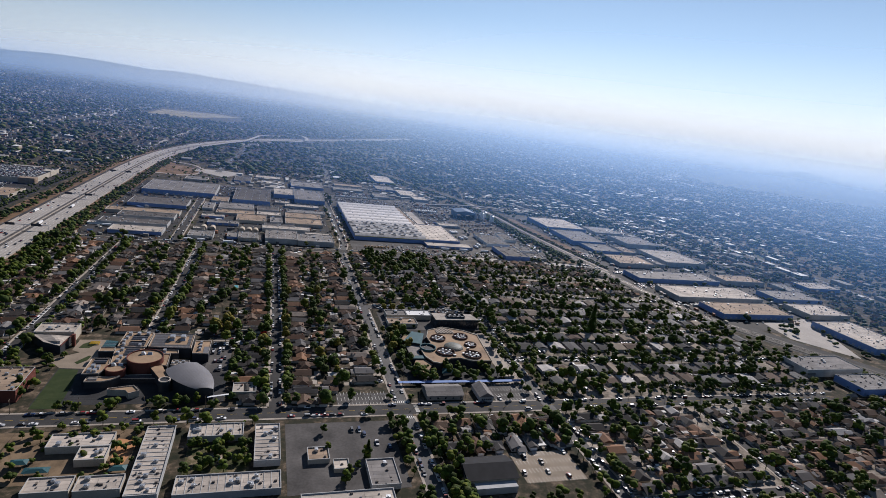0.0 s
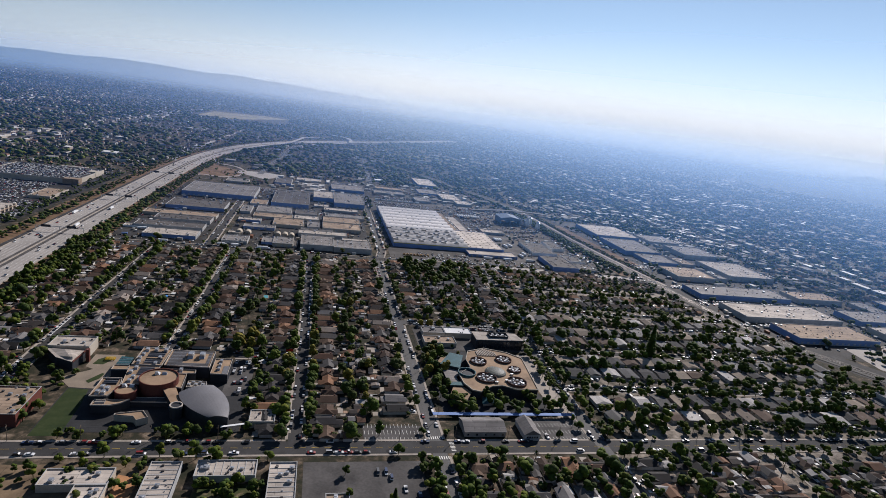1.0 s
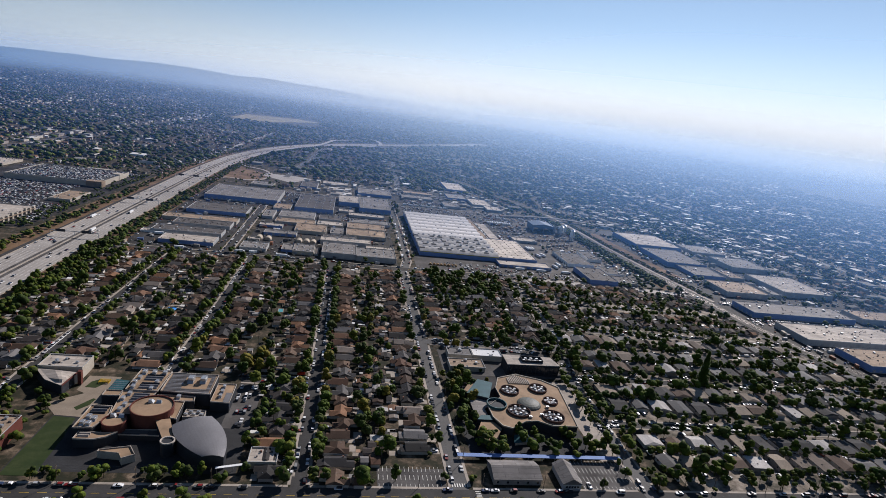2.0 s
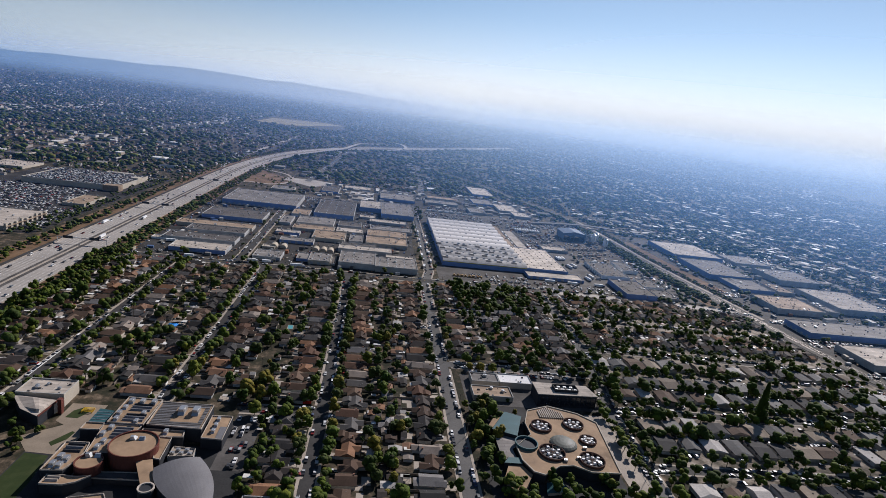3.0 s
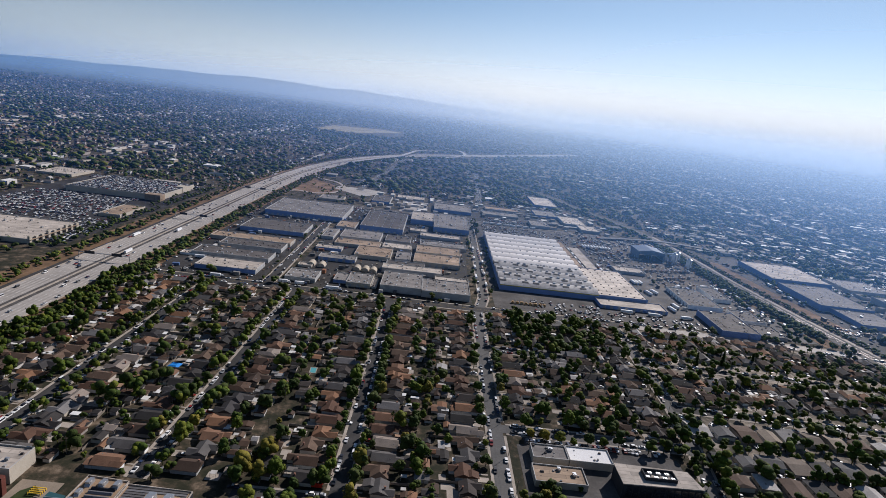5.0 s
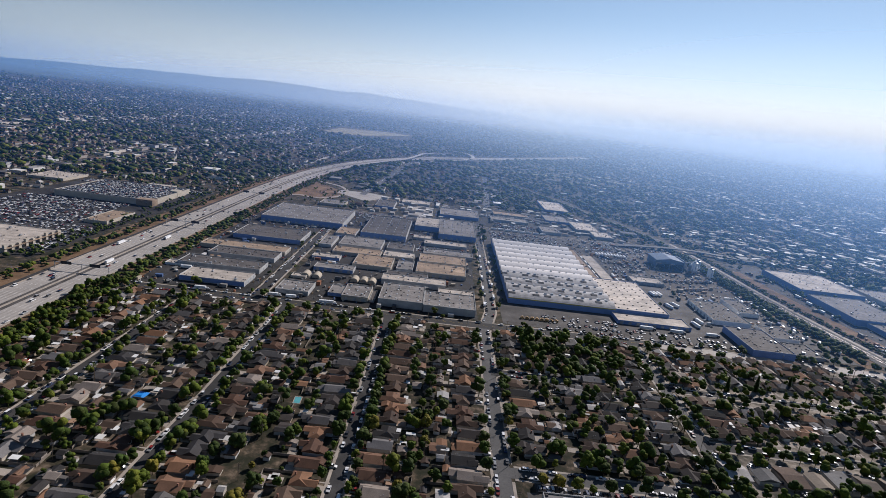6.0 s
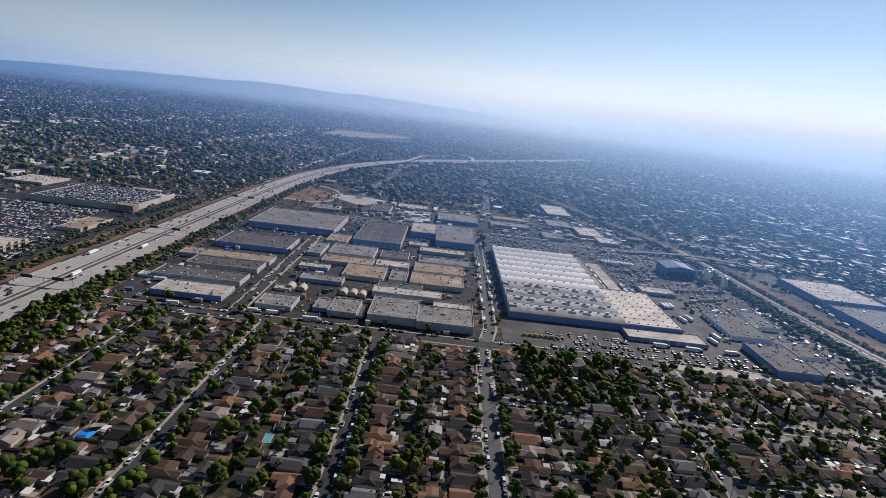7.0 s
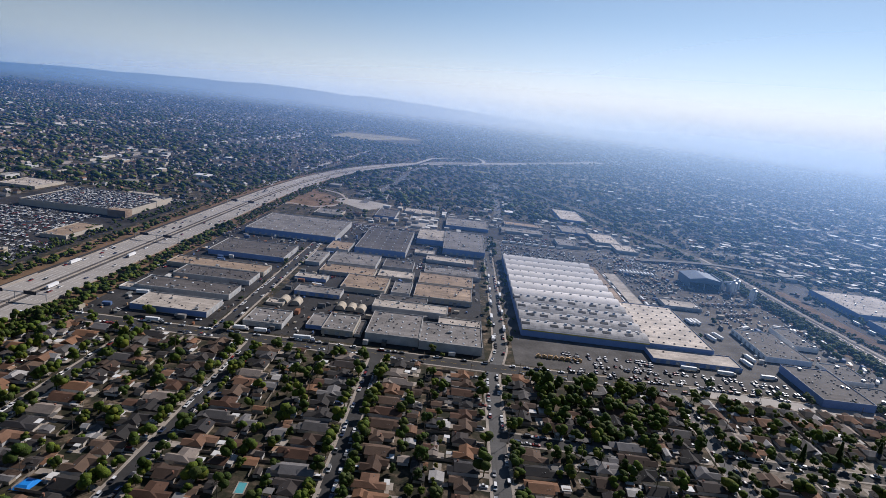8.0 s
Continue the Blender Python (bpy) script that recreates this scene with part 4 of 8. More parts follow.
# the industrial block, from the crossing northwards
GREY, DARK, PALE, BROWN = M_greyroof, M_darkroof, M_pale, M_brownroof
for args in (
    (-107, -56.5, 521, 582, 8.2, M_tilt, GREY, "grey concrete workshop with a weathered membrane roof", 3, (4, 4), 4, "", None),
    (-56, 3, 518, 568, 7.8, M_tilt, GREY, "grey workshop with rows of small skylights", 2, (5, 4), 3, "", None),
    (-40.5, 4, 570, 592, 6, M_creamwall, PALE, "low pale-roofed workshop behind the grey ones", 1, (0, 0), 3, "", None),
    (-113, -32, 596, 621, 8, M_tilt, PALE, "long white-roofed workshop with a stepped front", 2, (6, 1), 2, "", None),
    (-73, -5, 648, 697, 7.5, M_creamwall, BROWN, "tan-roofed workshop with plain cream walls", 2, (0, 0), 3, "s", None),
    (-72, -3, 703, 748, 7.5, M_creamwall, BROWN, "tan-roofed workshop with plain cream walls", 2, (0, 0), 4, "s", None),
    (-68, 8, 754, 784, 7, M_tilt, GREY, "narrow grey workshop with dark roof vents", 1, (7, 1), 10, "", None),
    (-70, 0, 822, 848, 6, M_tilt, PALE, "long low shed with a pale roof", 1, (0, 0), 6, "", None),
    (-48, 18, 888, 1025, 9, M_tilt, GREY, "large blue-fronted warehouse with a grey roof", 5, (4, 8), 4, "s", M_bluewall),
    (-93, -49, 935, 1020, 9, M_tilt, PALE, "pale-roofed wing of the blue warehouse", 2, (0, 0), 4, "", M_bluewall),
    (-176, -101, 832, 982, 9, M_tilt, DARK, "broad dark-roofed warehouse with blue walls", 5, (5, 8), 4, "s", M_bluewall),
    (-354, -214, 873, 1003, 9, M_tilt, GREY, "very wide grey warehouse with a white east wall", 8, (9, 7), 6, "s", M_bluewall),
    (-197, -133, 749, 806, 7, M_tilt, GREY, "grey flat-roofed workshop with a pale parapet", 3, (0, 0), 5, "s", None),
    (-198, -129, 708, 742, 6, M_creamwall, BROWN, "brown-roofed workshop behind a yard", 2, (0, 0), 4, "s", None),
    (-159, -107, 651, 705, 7, M_creamwall, BROWN, "tan-roofed workshop with stained walls", 2, (0, 0), 5, "", None),
    (-204, -153, 621, 644, 6, M_tilt, GREY, "low workshop with a blue wall", 2, (0, 0), 3, "s", M_bluewall),
    (-219, -181, 673, 691, 5.5, M_tilt, PALE, "narrow pale shed with a blue wall", 1, (0, 0), 2, "", M_bluewall),
    (-223, -186, 520, 556, 6.5, M_tilt, GREY, "square grey workshop with a white east wall", 2, (3, 3), 3, "s", None),
    (-149, -119, 522, 564, 7, M_creamwall, GREY, "square cream workshop beside a truck yard", 2, (3, 3), 3, "s", None),
    (-166, -150, 530, 561, 5.5, M_tilt, GREY, "small workshop with a blue wall", 1, (0, 0), 2, "", M_bluewall),
    (-110, -56, 626, 645, 6, M_tilt, DARK, "low dark-roofed shed among yards", 1, (0, 0), 5, "", None),
    (-334, -260, 526, 563, 7, M_tilt, PALE, "pale-roofed workshop with a blue south wall", 2, (0, 0), 2, "e", M_bluewall),
    (-360, -260, 578, 612, 7, M_tilt, DARK, "long dark-roofed workshop with white walls", 3, (5, 2), 4, "e", None),
    (-345, -258, 630, 664, 7, M_tilt, DARK, "long dark-roofed workshop with roof vents", 2, (0, 0), 14, "e", None),
    (-372, -255, 668, 698, 6.5, M_creamwall, BROWN, "long tan-roofed workshop beside the embankment", 3, (0, 0), 4, "e", None),
    (-352, -252, 735, 803, 8, M_tilt, DARK, "dark-roofed warehouse with a bright east wall", 4, (0, 0), 6, "e", M_bluewall),
    (250, 298, 735, 765, 6, M_tilt, PALE, "low pale-roofed shed in the truck yard", 2, (0, 0), 3, "s", None),
    (305, 353, 588, 668, 7, M_white, DARK, "dark-roofed workshop with white walls beside the truck lane", 3, (3, 5), 4, "w", None),
    (362, 388, 634, 692, 6.5, M_white, DARK, "lower dark-roofed workshop behind the truck lane", 2, (0, 0), 6, "", None),
    (306, 353, 498, 569, 7, M_bluewall, DARK, "grey-roofed warehouse with bright blue walls", 3, (0, 0), 10, "", M_bluewall),
    (361, 393, 552, 594, 5, M_white, DARK, "dark low workshop in a crowded yard", 2, (0, 0), 6, "", None),
    (535, 640, 790, 905, 9, M_tilt, PALE, "long white-roofed warehouse beyond the railway", 4, (6, 6), 4, "w", M_bluewall),
    (530, 612, 655, 765, 9, M_tilt, GREY, "grey-roofed warehouse beyond the railway", 3, (5, 5), 4, "", M_bluewall),
    (545, 608, 585, 650, 8, M_tilt, GREY, "grey workshop with blue walls beyond the railway", 2, (0, 0), 4, "", M_bluewall),
    (672, 758, 662, 742, 9, M_tilt, GREY, "broad warehouse with a weathered roof", 4, (5, 5), 4, "", None),
    (666, 763, 515, 618, 9, M_tilt, PALE, "large white-roofed warehouse among yards", 5, (6, 6), 6, "s", None),
    (541, 620, 492, 556, 8, M_tilt, BROWN, "brown-roofed workshop near the crossing", 3, (0, 0), 10, "w", None),
    (517, 690, 396, 446, 8, M_tilt, GREY, "long grey-roofed warehouse with many vents", 5, (0, 0), 16, "w", M_bluewall),
    (524, 695, 302, 362, 8, M_tilt, PALE, "long pale-roofed warehouse with roof machines", 8, (0, 0), 18, "s", None),
    (546, 680, 229, 282, 8, M_tilt, BROWN, "tan-roofed warehouse beside the railway", 5, (0, 0), 16, "s", M_bluewall),
    (690, 770, 105, 205, 9, M_tilt, PALE, "pale warehouse with a long blue loading front", 5, (4, 5), 6, "w", M_bluewall),
    (500, 588, 48, 84, 9, M_tilt, GREY, "white flat-roofed hall beside the railway", 3, (0, 0), 4, "", None),
    (530, 592, 2, 38, 8, M_tilt, GREY, "white workshop with a blue band", 3, (0, 0), 6, "", M_bluewall),
    (-566, -532, 722, 798, 6, M_creamwall, BROWN, "small flat-roofed shop in the mall parking lot", 3, (0, 0), 3, "", None),
    (-640, -590, 1030, 1060, 7, M_creamwall, PALE, "long shop building behind the mall", 3, (0, 0), 3, "", None),
    (-660, -549, 546, 648, 7, M_creamwall, PALE, "flat-roofed shops beside the freeway", 4, (0, 0), 5, "", None),
    (358, 391, 505, 544, 3.6, M_tilt, DARK, "low dark workshop beside a crowded yard", 2, (0, 0), 5, "", None),
    (-852, -782, 1000, 1076, 6, M_creamwall, PALE, "long pale shops behind the mall", 4, (0, 0), 5, "", None),
    (712, 804, 404, 446, 8, M_tilt, BROWN, "tan-roofed workshop among eastern yards", 4, (0, 0), 10, "", None),
    (735, 835, 308, 356, 8, M_tilt, GREY, "grey workshop among eastern yards", 4, (0, 0), 10, "", M_bluewall),
    (722, 808, 234, 286, 8, M_creamwall, PALE, "pale-roofed workshop among eastern yards", 4, (0, 0), 12, "", None),
    (632, 650, 500, 545, 7, M_tilt, GREY, "narrow grey workshop beside a truck yard", 3, (0, 0), 5, "", None),
    (620, 650, 590, 640, 7, M_tilt, BROWN, "small tan-roofed workshop in a yard", 3, (0, 0), 4, "", None),
    (820, 858, 362, 412, 6, M_tilt, GREY, "narrow grey workshop among eastern yards", 3, (0, 0), 5, "", None),
    (893, 975, 384, 426, 7, M_tilt, PALE, "pale workshop with a blue wall among trees", 3, (0, 0), 5, "", M_bluewall),
    (662, 740, 775, 846, 8, M_tilt, GREY, "broad grey warehouse beyond the yards", 4, (4, 4), 5, "", None),
    (-100, -78, 655, 700, 6, M_tilt, GREY, "small grey workshop in a crowded yard", 2, (0, 0), 4, "", None),
    (-125, -80, 715, 745, 6, M_creamwall, PALE, "pale-roofed workshop in a crowded yard", 2, (0, 0), 4, "", None),
    (-125, -84, 760, 800, 6, M_tilt, DARK, "dark-roofed workshop in a crowded yard", 2, (0, 0), 4, "", None),
    (-225, -206, 740, 800, 6, M_tilt, GREY, "narrow grey workshop along the street", 2, (0, 0), 4, "", None),
    (-222, -204, 580, 594, 4, M_creamwall, PALE, "small pale shed beside canvas shelters", 0, (0, 0), 2, "", None),
    (-118, -112, 524, 560, 4, M_tilt, DARK, "narrow lean-to between workshops", 0, (0, 0), 1, "", None),
    (-216, -184, 820, 870, 6, M_tilt, BROWN, "tan-roofed workshop along the street", 2, (0, 0), 4, "", None),
    (-90, -60, 858, 882, 5, M_tilt, PALE, "small pale-roofed shed in the yard", 1, (0, 0), 2, "", None),
    (-374, -340, 575, 590, 4, M_white, PALE, "small white shed beside the embankment", 0, (0, 0), 1, "", None),
    (210, 270, 1318, 1462, 8, M_tilt, PALE, "distant warehouse with a bright roof", 4, (0, 0), 4, "", M_bluewall),
    (188, 240, 1168, 1240, 7, M_tilt, GREY, "distant workshop with blue walls", 3, (0, 0), 4, "", M_bluewall),
    (242, 292, 1100, 1190, 7, M_tilt, PALE, "distant workshop with a pale roof", 3, (0, 0), 4, "", None),
    (158, 198, 1034, 1090, 7, M_tilt, GREY, "grey workshop north of the warehouse lot", 3, (0, 0), 4, "", None),
    (268, 308, 1044, 1098, 7, M_tilt, PALE, "pale workshop beside the railway", 2, (0, 0), 4, "", None),
    (-190, -150, 1107, 1185, 7, M_tilt, DARK, "dark-roofed workshop with a blue wall", 3, (0, 0), 4, "", M_bluewall),
    (-50, 32, 1088, 1168, 8, M_tilt, GREY, "long grey workshop with a blue wall", 4, (0, 0), 6, "", M_bluewall),
    (-140, -76, 1194, 1236, 6, M_tilt, PALE, "pale-roofed sheds beyond the truck yard", 3, (0, 0), 4, "", None),
    (60, 140, 1110, 1150, 6, M_tilt, GREY, "long grey shed in the northern yards", 3, (0, 0), 4, "", None),
    (70, 150, 1180, 1215, 6, M_tilt, BROWN, "long tan-roofed shed in the northern yards", 3, (0, 0), 4, "", None),
    (-300, -250, 1070, 1120, 6, M_creamwall, GREY, "grey-roofed shed near the slip road", 2, (0, 0), 3, "", None),
    # south of the cross street
    (-178, -160, -88, -15, 4.2, M_tilt, PALE, "long flat-roofed motel wing with pale battens", 9, (0, 0), 6, "", None),
    (-151, -115, -30, -14, 4.2, M_tilt, PALE, "flat-roofed motel wing with pale battens", 6, (0, 0), 4, "", None),
    (-107, -90, -61, -17, 4.2, M_tilt, PALE, "flat-roofed motel wing beside the parking lot", 5, (0, 0), 4, "", None),
    (-152, -90, -90, -72, 4.2, M_tilt, PALE, "long motel wing with roof machines", 9, (0, 0), 6, "", None),
    (-233, -196, -36, -21, 4.5, M_creamwall, PALE, "low white-roofed school wing", 2, (0, 0), 3, "", None),
    (-213, -196, -51, -36.3, 4.5, M_creamwall, PALE, "white-roofed classroom wing beside a clay yard", 2, (0, 0), 2, "", None),
    (-231, -207, -81, -67, 5, M_creamwall, PALE, "small white-roofed classroom block", 2, (0, 0), 2, "", None),
    (-205, -180.5, -82, -68, 5, M_creamwall, PALE, "small white-roofed classroom block with a red wall", 2, (0, 0), 2, "", None),
    (-72, -57.5, -61.5, -47, 3, M_creamwall, BROWN, "small brown shop in the parking lot", 1, (0, 0), 3, "", None),
    (-33.6, -14, -93, -65, 3.6, M_tilt, GREY, "low grey-roofed shed beside the street", 1, (0, 0), 2, "", None),
    (-55.5, -45, -72.5, -61.5, 2.6, M_creamwall, PALE, "small pale lean-to in the parking lot", 0, (0, 0), 1, "", None),
    (-79, -22, -135, -102, 8, M_tilt, PALE, "large pale-roofed building with a white parapet", 3, (0, 0), 4, "", None),
    # beside the schools
    (-296, -265, 135, 155, 9, M_creamwall, PALE, "school block with cream walls and a pale roof", 4, (0, 0), 4, "", None),
    (-320, -272, 30, 67, 9, M_redwall, BROWN, "low school building with rust-red walls", 4, (0, 0), 4, "", None),
    (57, 87, 204, 221, 5, M_creamwall, plain("white_roof_coating", (0.78, 0.76, 0.73), vary=0.06, scale=8), "low school annexe with a bright white roof", 0, (0, 0), 1, "", None),
    (32, 56.5, 204, 220, 5, M_creamwall, GREY, "low annexe with a grey roof", 1, (0, 0), 2, "", None),
    (30, 64, 180, 198, 4, M_creamwall, BROWN, "tan-roofed classroom block among trees", 2, (0, 0), 3, "", None),
    (-126, -108, 30, 46, 4.5, M_creamwall, PALE, "small white flat-roofed shop beside the street", 0, (0, 0), 1, "", None),
):
    args = list(args)
    if args[4] <= 8 and args[2] > 515 and args[1] != 3 and args[0] != -107:
        args[2], args[3], args[4] = args[2] + 4, args[3] + 4, args[4] - 1.8
    workshop(*args)


# ---- the vaulted warehouse ----
def vaulted_warehouse():
    x0, x1, y0, y1, n, h = 46.0, 179.0, 583.0, 898.0, 11, 7.6
    t = tagged(thing("vaulted_warehouse", (x0 + x1) / 2, (y0 + y1) / 2), "huge warehouse roofed with eleven silvery barrel vaults", "warehouse")
    a, b = (x1 - x0) / 2, (y1 - y0) / 2
    part("wall", Build().ring(rect(-a, a, -b, b), rect(-a + 0.4, a - 0.4, -b + 0.4, b - 0.4), 0, h), M_bluewall, t, "dark blue painted wall")
    part("fascia", Build().box(-a - 0.15, a + 0.15, -b - 0.15, -b - 0.02, h - 1.2, h + 0.1), plain("olive_yellow_fascia", (0.33, 0.28, 0.06)), t, "faded yellow fascia")
    bay = 2 * b / n
    vault = Build()
    k, up = 12, 4.4
    arc = [(-bay / 2 + bay * i / k, up * (1 - (2 * i / k - 1) ** 2)) for i in range(k + 1)]
    for (p, z), (q, w) in zip(arc, arc[1:]):
        vault.face((-a, p, z), (a, p, z), (a, q, w), (-a, q, w))
    for x, s in ((-a, -1), (a, 1)):
        pts = [(x, p, z) for p, z in arc]
        vault.face(*(pts if s < 0 else pts[::-1]))
    vault = vault.mesh("roof_vault", M_vault)
    cowl = Build().prism(rect(-1.6, 1.6, -1.2, 1.2), 0, 1.7, rect(-1.4, 1.4, -0.3, 0.9)).mesh("roof_cowl", M_metal)
    # dark slabs: roof openings together with the shadows on their south side
    hatch = Build().prism(rect(-4.2, 4.2, -2.2, 2.2), -0.3, 1.5, rect(-4.2, 4.2, -1.9, 1.6)).mesh("roof_hatch", M_darkwall)
    # front four vaults: a darker, patchier grey roofing
    grey_vault = vault.copy()
    grey_vault.materials.clear()
    grey_vault.materials.append(M_greyvault)
    gutter = Build().box(-a, a, -0.5, 0.5, -0.2, 0.12).mesh("gutter", M_darkroof)
    r = random.Random(3)
    for i in range(n):
        y = -b + bay * (i + 0.5)
        part("roof_vault", grey_vault if i < 4 else vault, None, t, at=(0, y, h))
        if i:
            part("gutter", gutter, None, t, at=(0, y - bay / 2, h))
        for j in range(13 if i < 4 else 11):
            o = part("roof_cowl", cowl, None, t, at=(-a + 8 + j * (11.0 if i >= 4 else 9.6) + r.uniform(-1, 1), y + r.uniform(-1, 1), h + up - 0.15))
            s = r.uniform(0.45, 0.8) if i >= 4 else r.uniform(0.7, 1.15)
            o.scale = (s, s, s)
        if i < 4:
            for j in range(6):
                o = part("roof_hatch", hatch, None, t, at=(-a + 8 + j * 21 + r.uniform(-6, 6), y - 5.5, h + up * 0.6))
                o.rotation_euler[0] = 0.4
            for j in range(6):
                part("rooftop_unit", UNIT, None, t, at=(-a + 10 + r.uniform(0, 115), y + r.uniform(3, 6), h + up * 0.72))


vaulted_warehouse()
W_PALE = workshop(179.5, 246, 584, 718, 7.6, M_bluewall, M_palebright, "broad pale-roofed annexe with a grid of small dark vents", 0, (0, 0), 0, "", None, name="warehouse_annexe", category="warehouse")
for i in range(6):
    for j in range(9):
        part("roof_vent", DARKVENT, None, W_PALE, at=(-28 + i * 11.2, -60 + j * 15, 7.6))
workshop(174, 262, 554, 583, 4, M_bluewall, M_pale, "low loading shed with a pale roof along the annexe", 0, (0, 0), 1, "s", None, name="loading_shed", category="shed")
workshop(181.5, 192, 718, 895, 7, M_creamwall, M_brownroof, "narrow tan-roofed strip beside the vaulted warehouse", 0, (0, 0), 5, name="side_shed", category="shed")
workshop(204, 222, 735, 885, 1.2, M_concrete, M_pale, "long raised pale loading slab between trailer rows", 0, (0, 0), 0, name="loading_slab", category="slab", parapet=0.1)


# ---- concrete plant ----
def concrete_plant():
    t = tagged(thing("batching_plant", 350, 880), "blue-grey concrete plant shed with an open front on legs", "plant")
    steel_blue = plain("blue_grey_cladding", (0.12, 0.165, 0.235), 0.6, vary=0.12, scale=5)
    part("roof", Build().gable(-24, 24, -22, 22, 15, 4, "y", 0.6), steel_blue, t)
    part("cladding", Build().box(-24, -23.5, -22, 22, 2, 15).box(23.5, 24, -22, 22, 2, 15).box(-23.5, 23.5, 21.5, 22, 2, 15).box(-23.5, 23.5, -22, -21.5, 10, 15), steel_blue, t)
    for x in (-23, 0, 23):
        for y in (-21, 0, 21):
            part("leg", Build().box(x - 0.4, x + 0.4, y - 0.4, y + 0.4, 0, 14.9), M_metal, t)
    part("hopper", Build().prism(rect(-3, 3, -3, 3), 3, 8, rect(-9, 9, -9, 9)).box(-9, 9, -9, 9, 8, 12), M_metal, t)
    part("conveyor", Build().bar((14, -18, 11), (46, -22, 20), 1.8), M_metal, t)
    part("lean_to", Build().prism(rect(24.3, 36, -20, 20), 0, 9, rect(24.3, 30, -20, 20)).prism(rect(24.3, 30, -20, 20), 9, 17, rect(24.3, 25.5, -20, 20)), M_tilt, t, "pale sloping side roof")
    part("tower", Build().box(30, 36, -34, -26, 0, 15).prism(rect(29.6, 36.4, -34.4, -25.6), 15, 17, rect(32, 34, -31, -29)), M_metal, t, "grey batching tower")
    for x, y in ((398, 862), (398, 812), (386, 846)):
        s = tagged(thing("silo", x, y), "tall pale cement silo on a steel frame", "silo", "silos of the concrete plant")
        part("shell", Build().tube(0, 0, 4.6, 7, 20, 20).tube(0, 0, 1.2, 4, 7, 12, 4.6), M_white, s)
        part("cap", Build().tube(0, 0, 4.7, 20, 21.5, 20, 1.0).box(-1.5, 1.5, -1.5, 1.5, 20.5, 23), M_metal, s)
        for dx, dy in ((-4, -4), (4, -4), (4, 4), (-4, 4)):
            part("leg", Build().box(dx - 0.3, dx + 0.3, dy - 0.3, dy + 0.3, 0, 10), M_metal, s)
        part("ladder_cage", Build().box(-0.5, 0.5, -5.3, -4.62, 3, 21), M_metal, s)


concrete_plant()


# ---- half-round shelters ----
canvas = plain("cream_canvas", (0.40, 0.345, 0.27), vary=0.2)
for x, y in ((-207, 600), (-193, 598), (-146, 600), (-134.5, 600), (-124, 599)):
    b = Build()
    ring = [(5 * math.cos(math.pi * i / 10), 5.2 * math.sin(math.pi * i / 10)) for i in range(11)]
    for (p, z), (q, w) in zip(ring, ring[1:]):
        b.face((p, -7, z), (p, 7, z), (q, 7, w), (q, -7, w))
    b.face(*[(p, 7, z) for p, z in ring])
    b.face(*[(p, -6.6, z) for p, z in ring])
    t = tagged(thing("shelter", x, y), "half-round cream canvas shelter in a yard", "shelter", "canvas shelters")
    part("canvas", b, canvas, t)
    part("hoop", Build().box(-5.15, -4.9, -7, 7, 0, 0.5).box(4.9, 5.15, -7, 7, 0, 0.5), M_metal, t)


# ---- the mall ----
def mall():
    t = workshop(-714, -546, 880, 1024, 9, M_creamwall, M_lot, "huge shopping mall with a parking deck on its roof", 0, (0, 0), 6, "", None, name="shopping_mall", category="mall", parapet=1.1)
    part("entrance_block", Build().box(60, 88, -78, -60, 0, 11), M_brownroof, t, "brown entrance block")
    part("stair_tower", Build().box(70, 84.5, 20, 40, 0, 12), M_creamwall, t)


mall()
fr = tagged(thing("shop_front", -547.5, 596), "stepped cream shop front with square pillars", "shop front")
for k in range(9):
    part("pillar", Build().box(-1.2, 1.6, -46 + k * 11.5, -42 + k * 11.5, 0, 7.5 if k % 3 else 9.5), M_creamwall, fr)
part("canopy", Build().box(-1.2, 2.4, -46, 50, 4.4, 5.0), M_brownroof, fr)


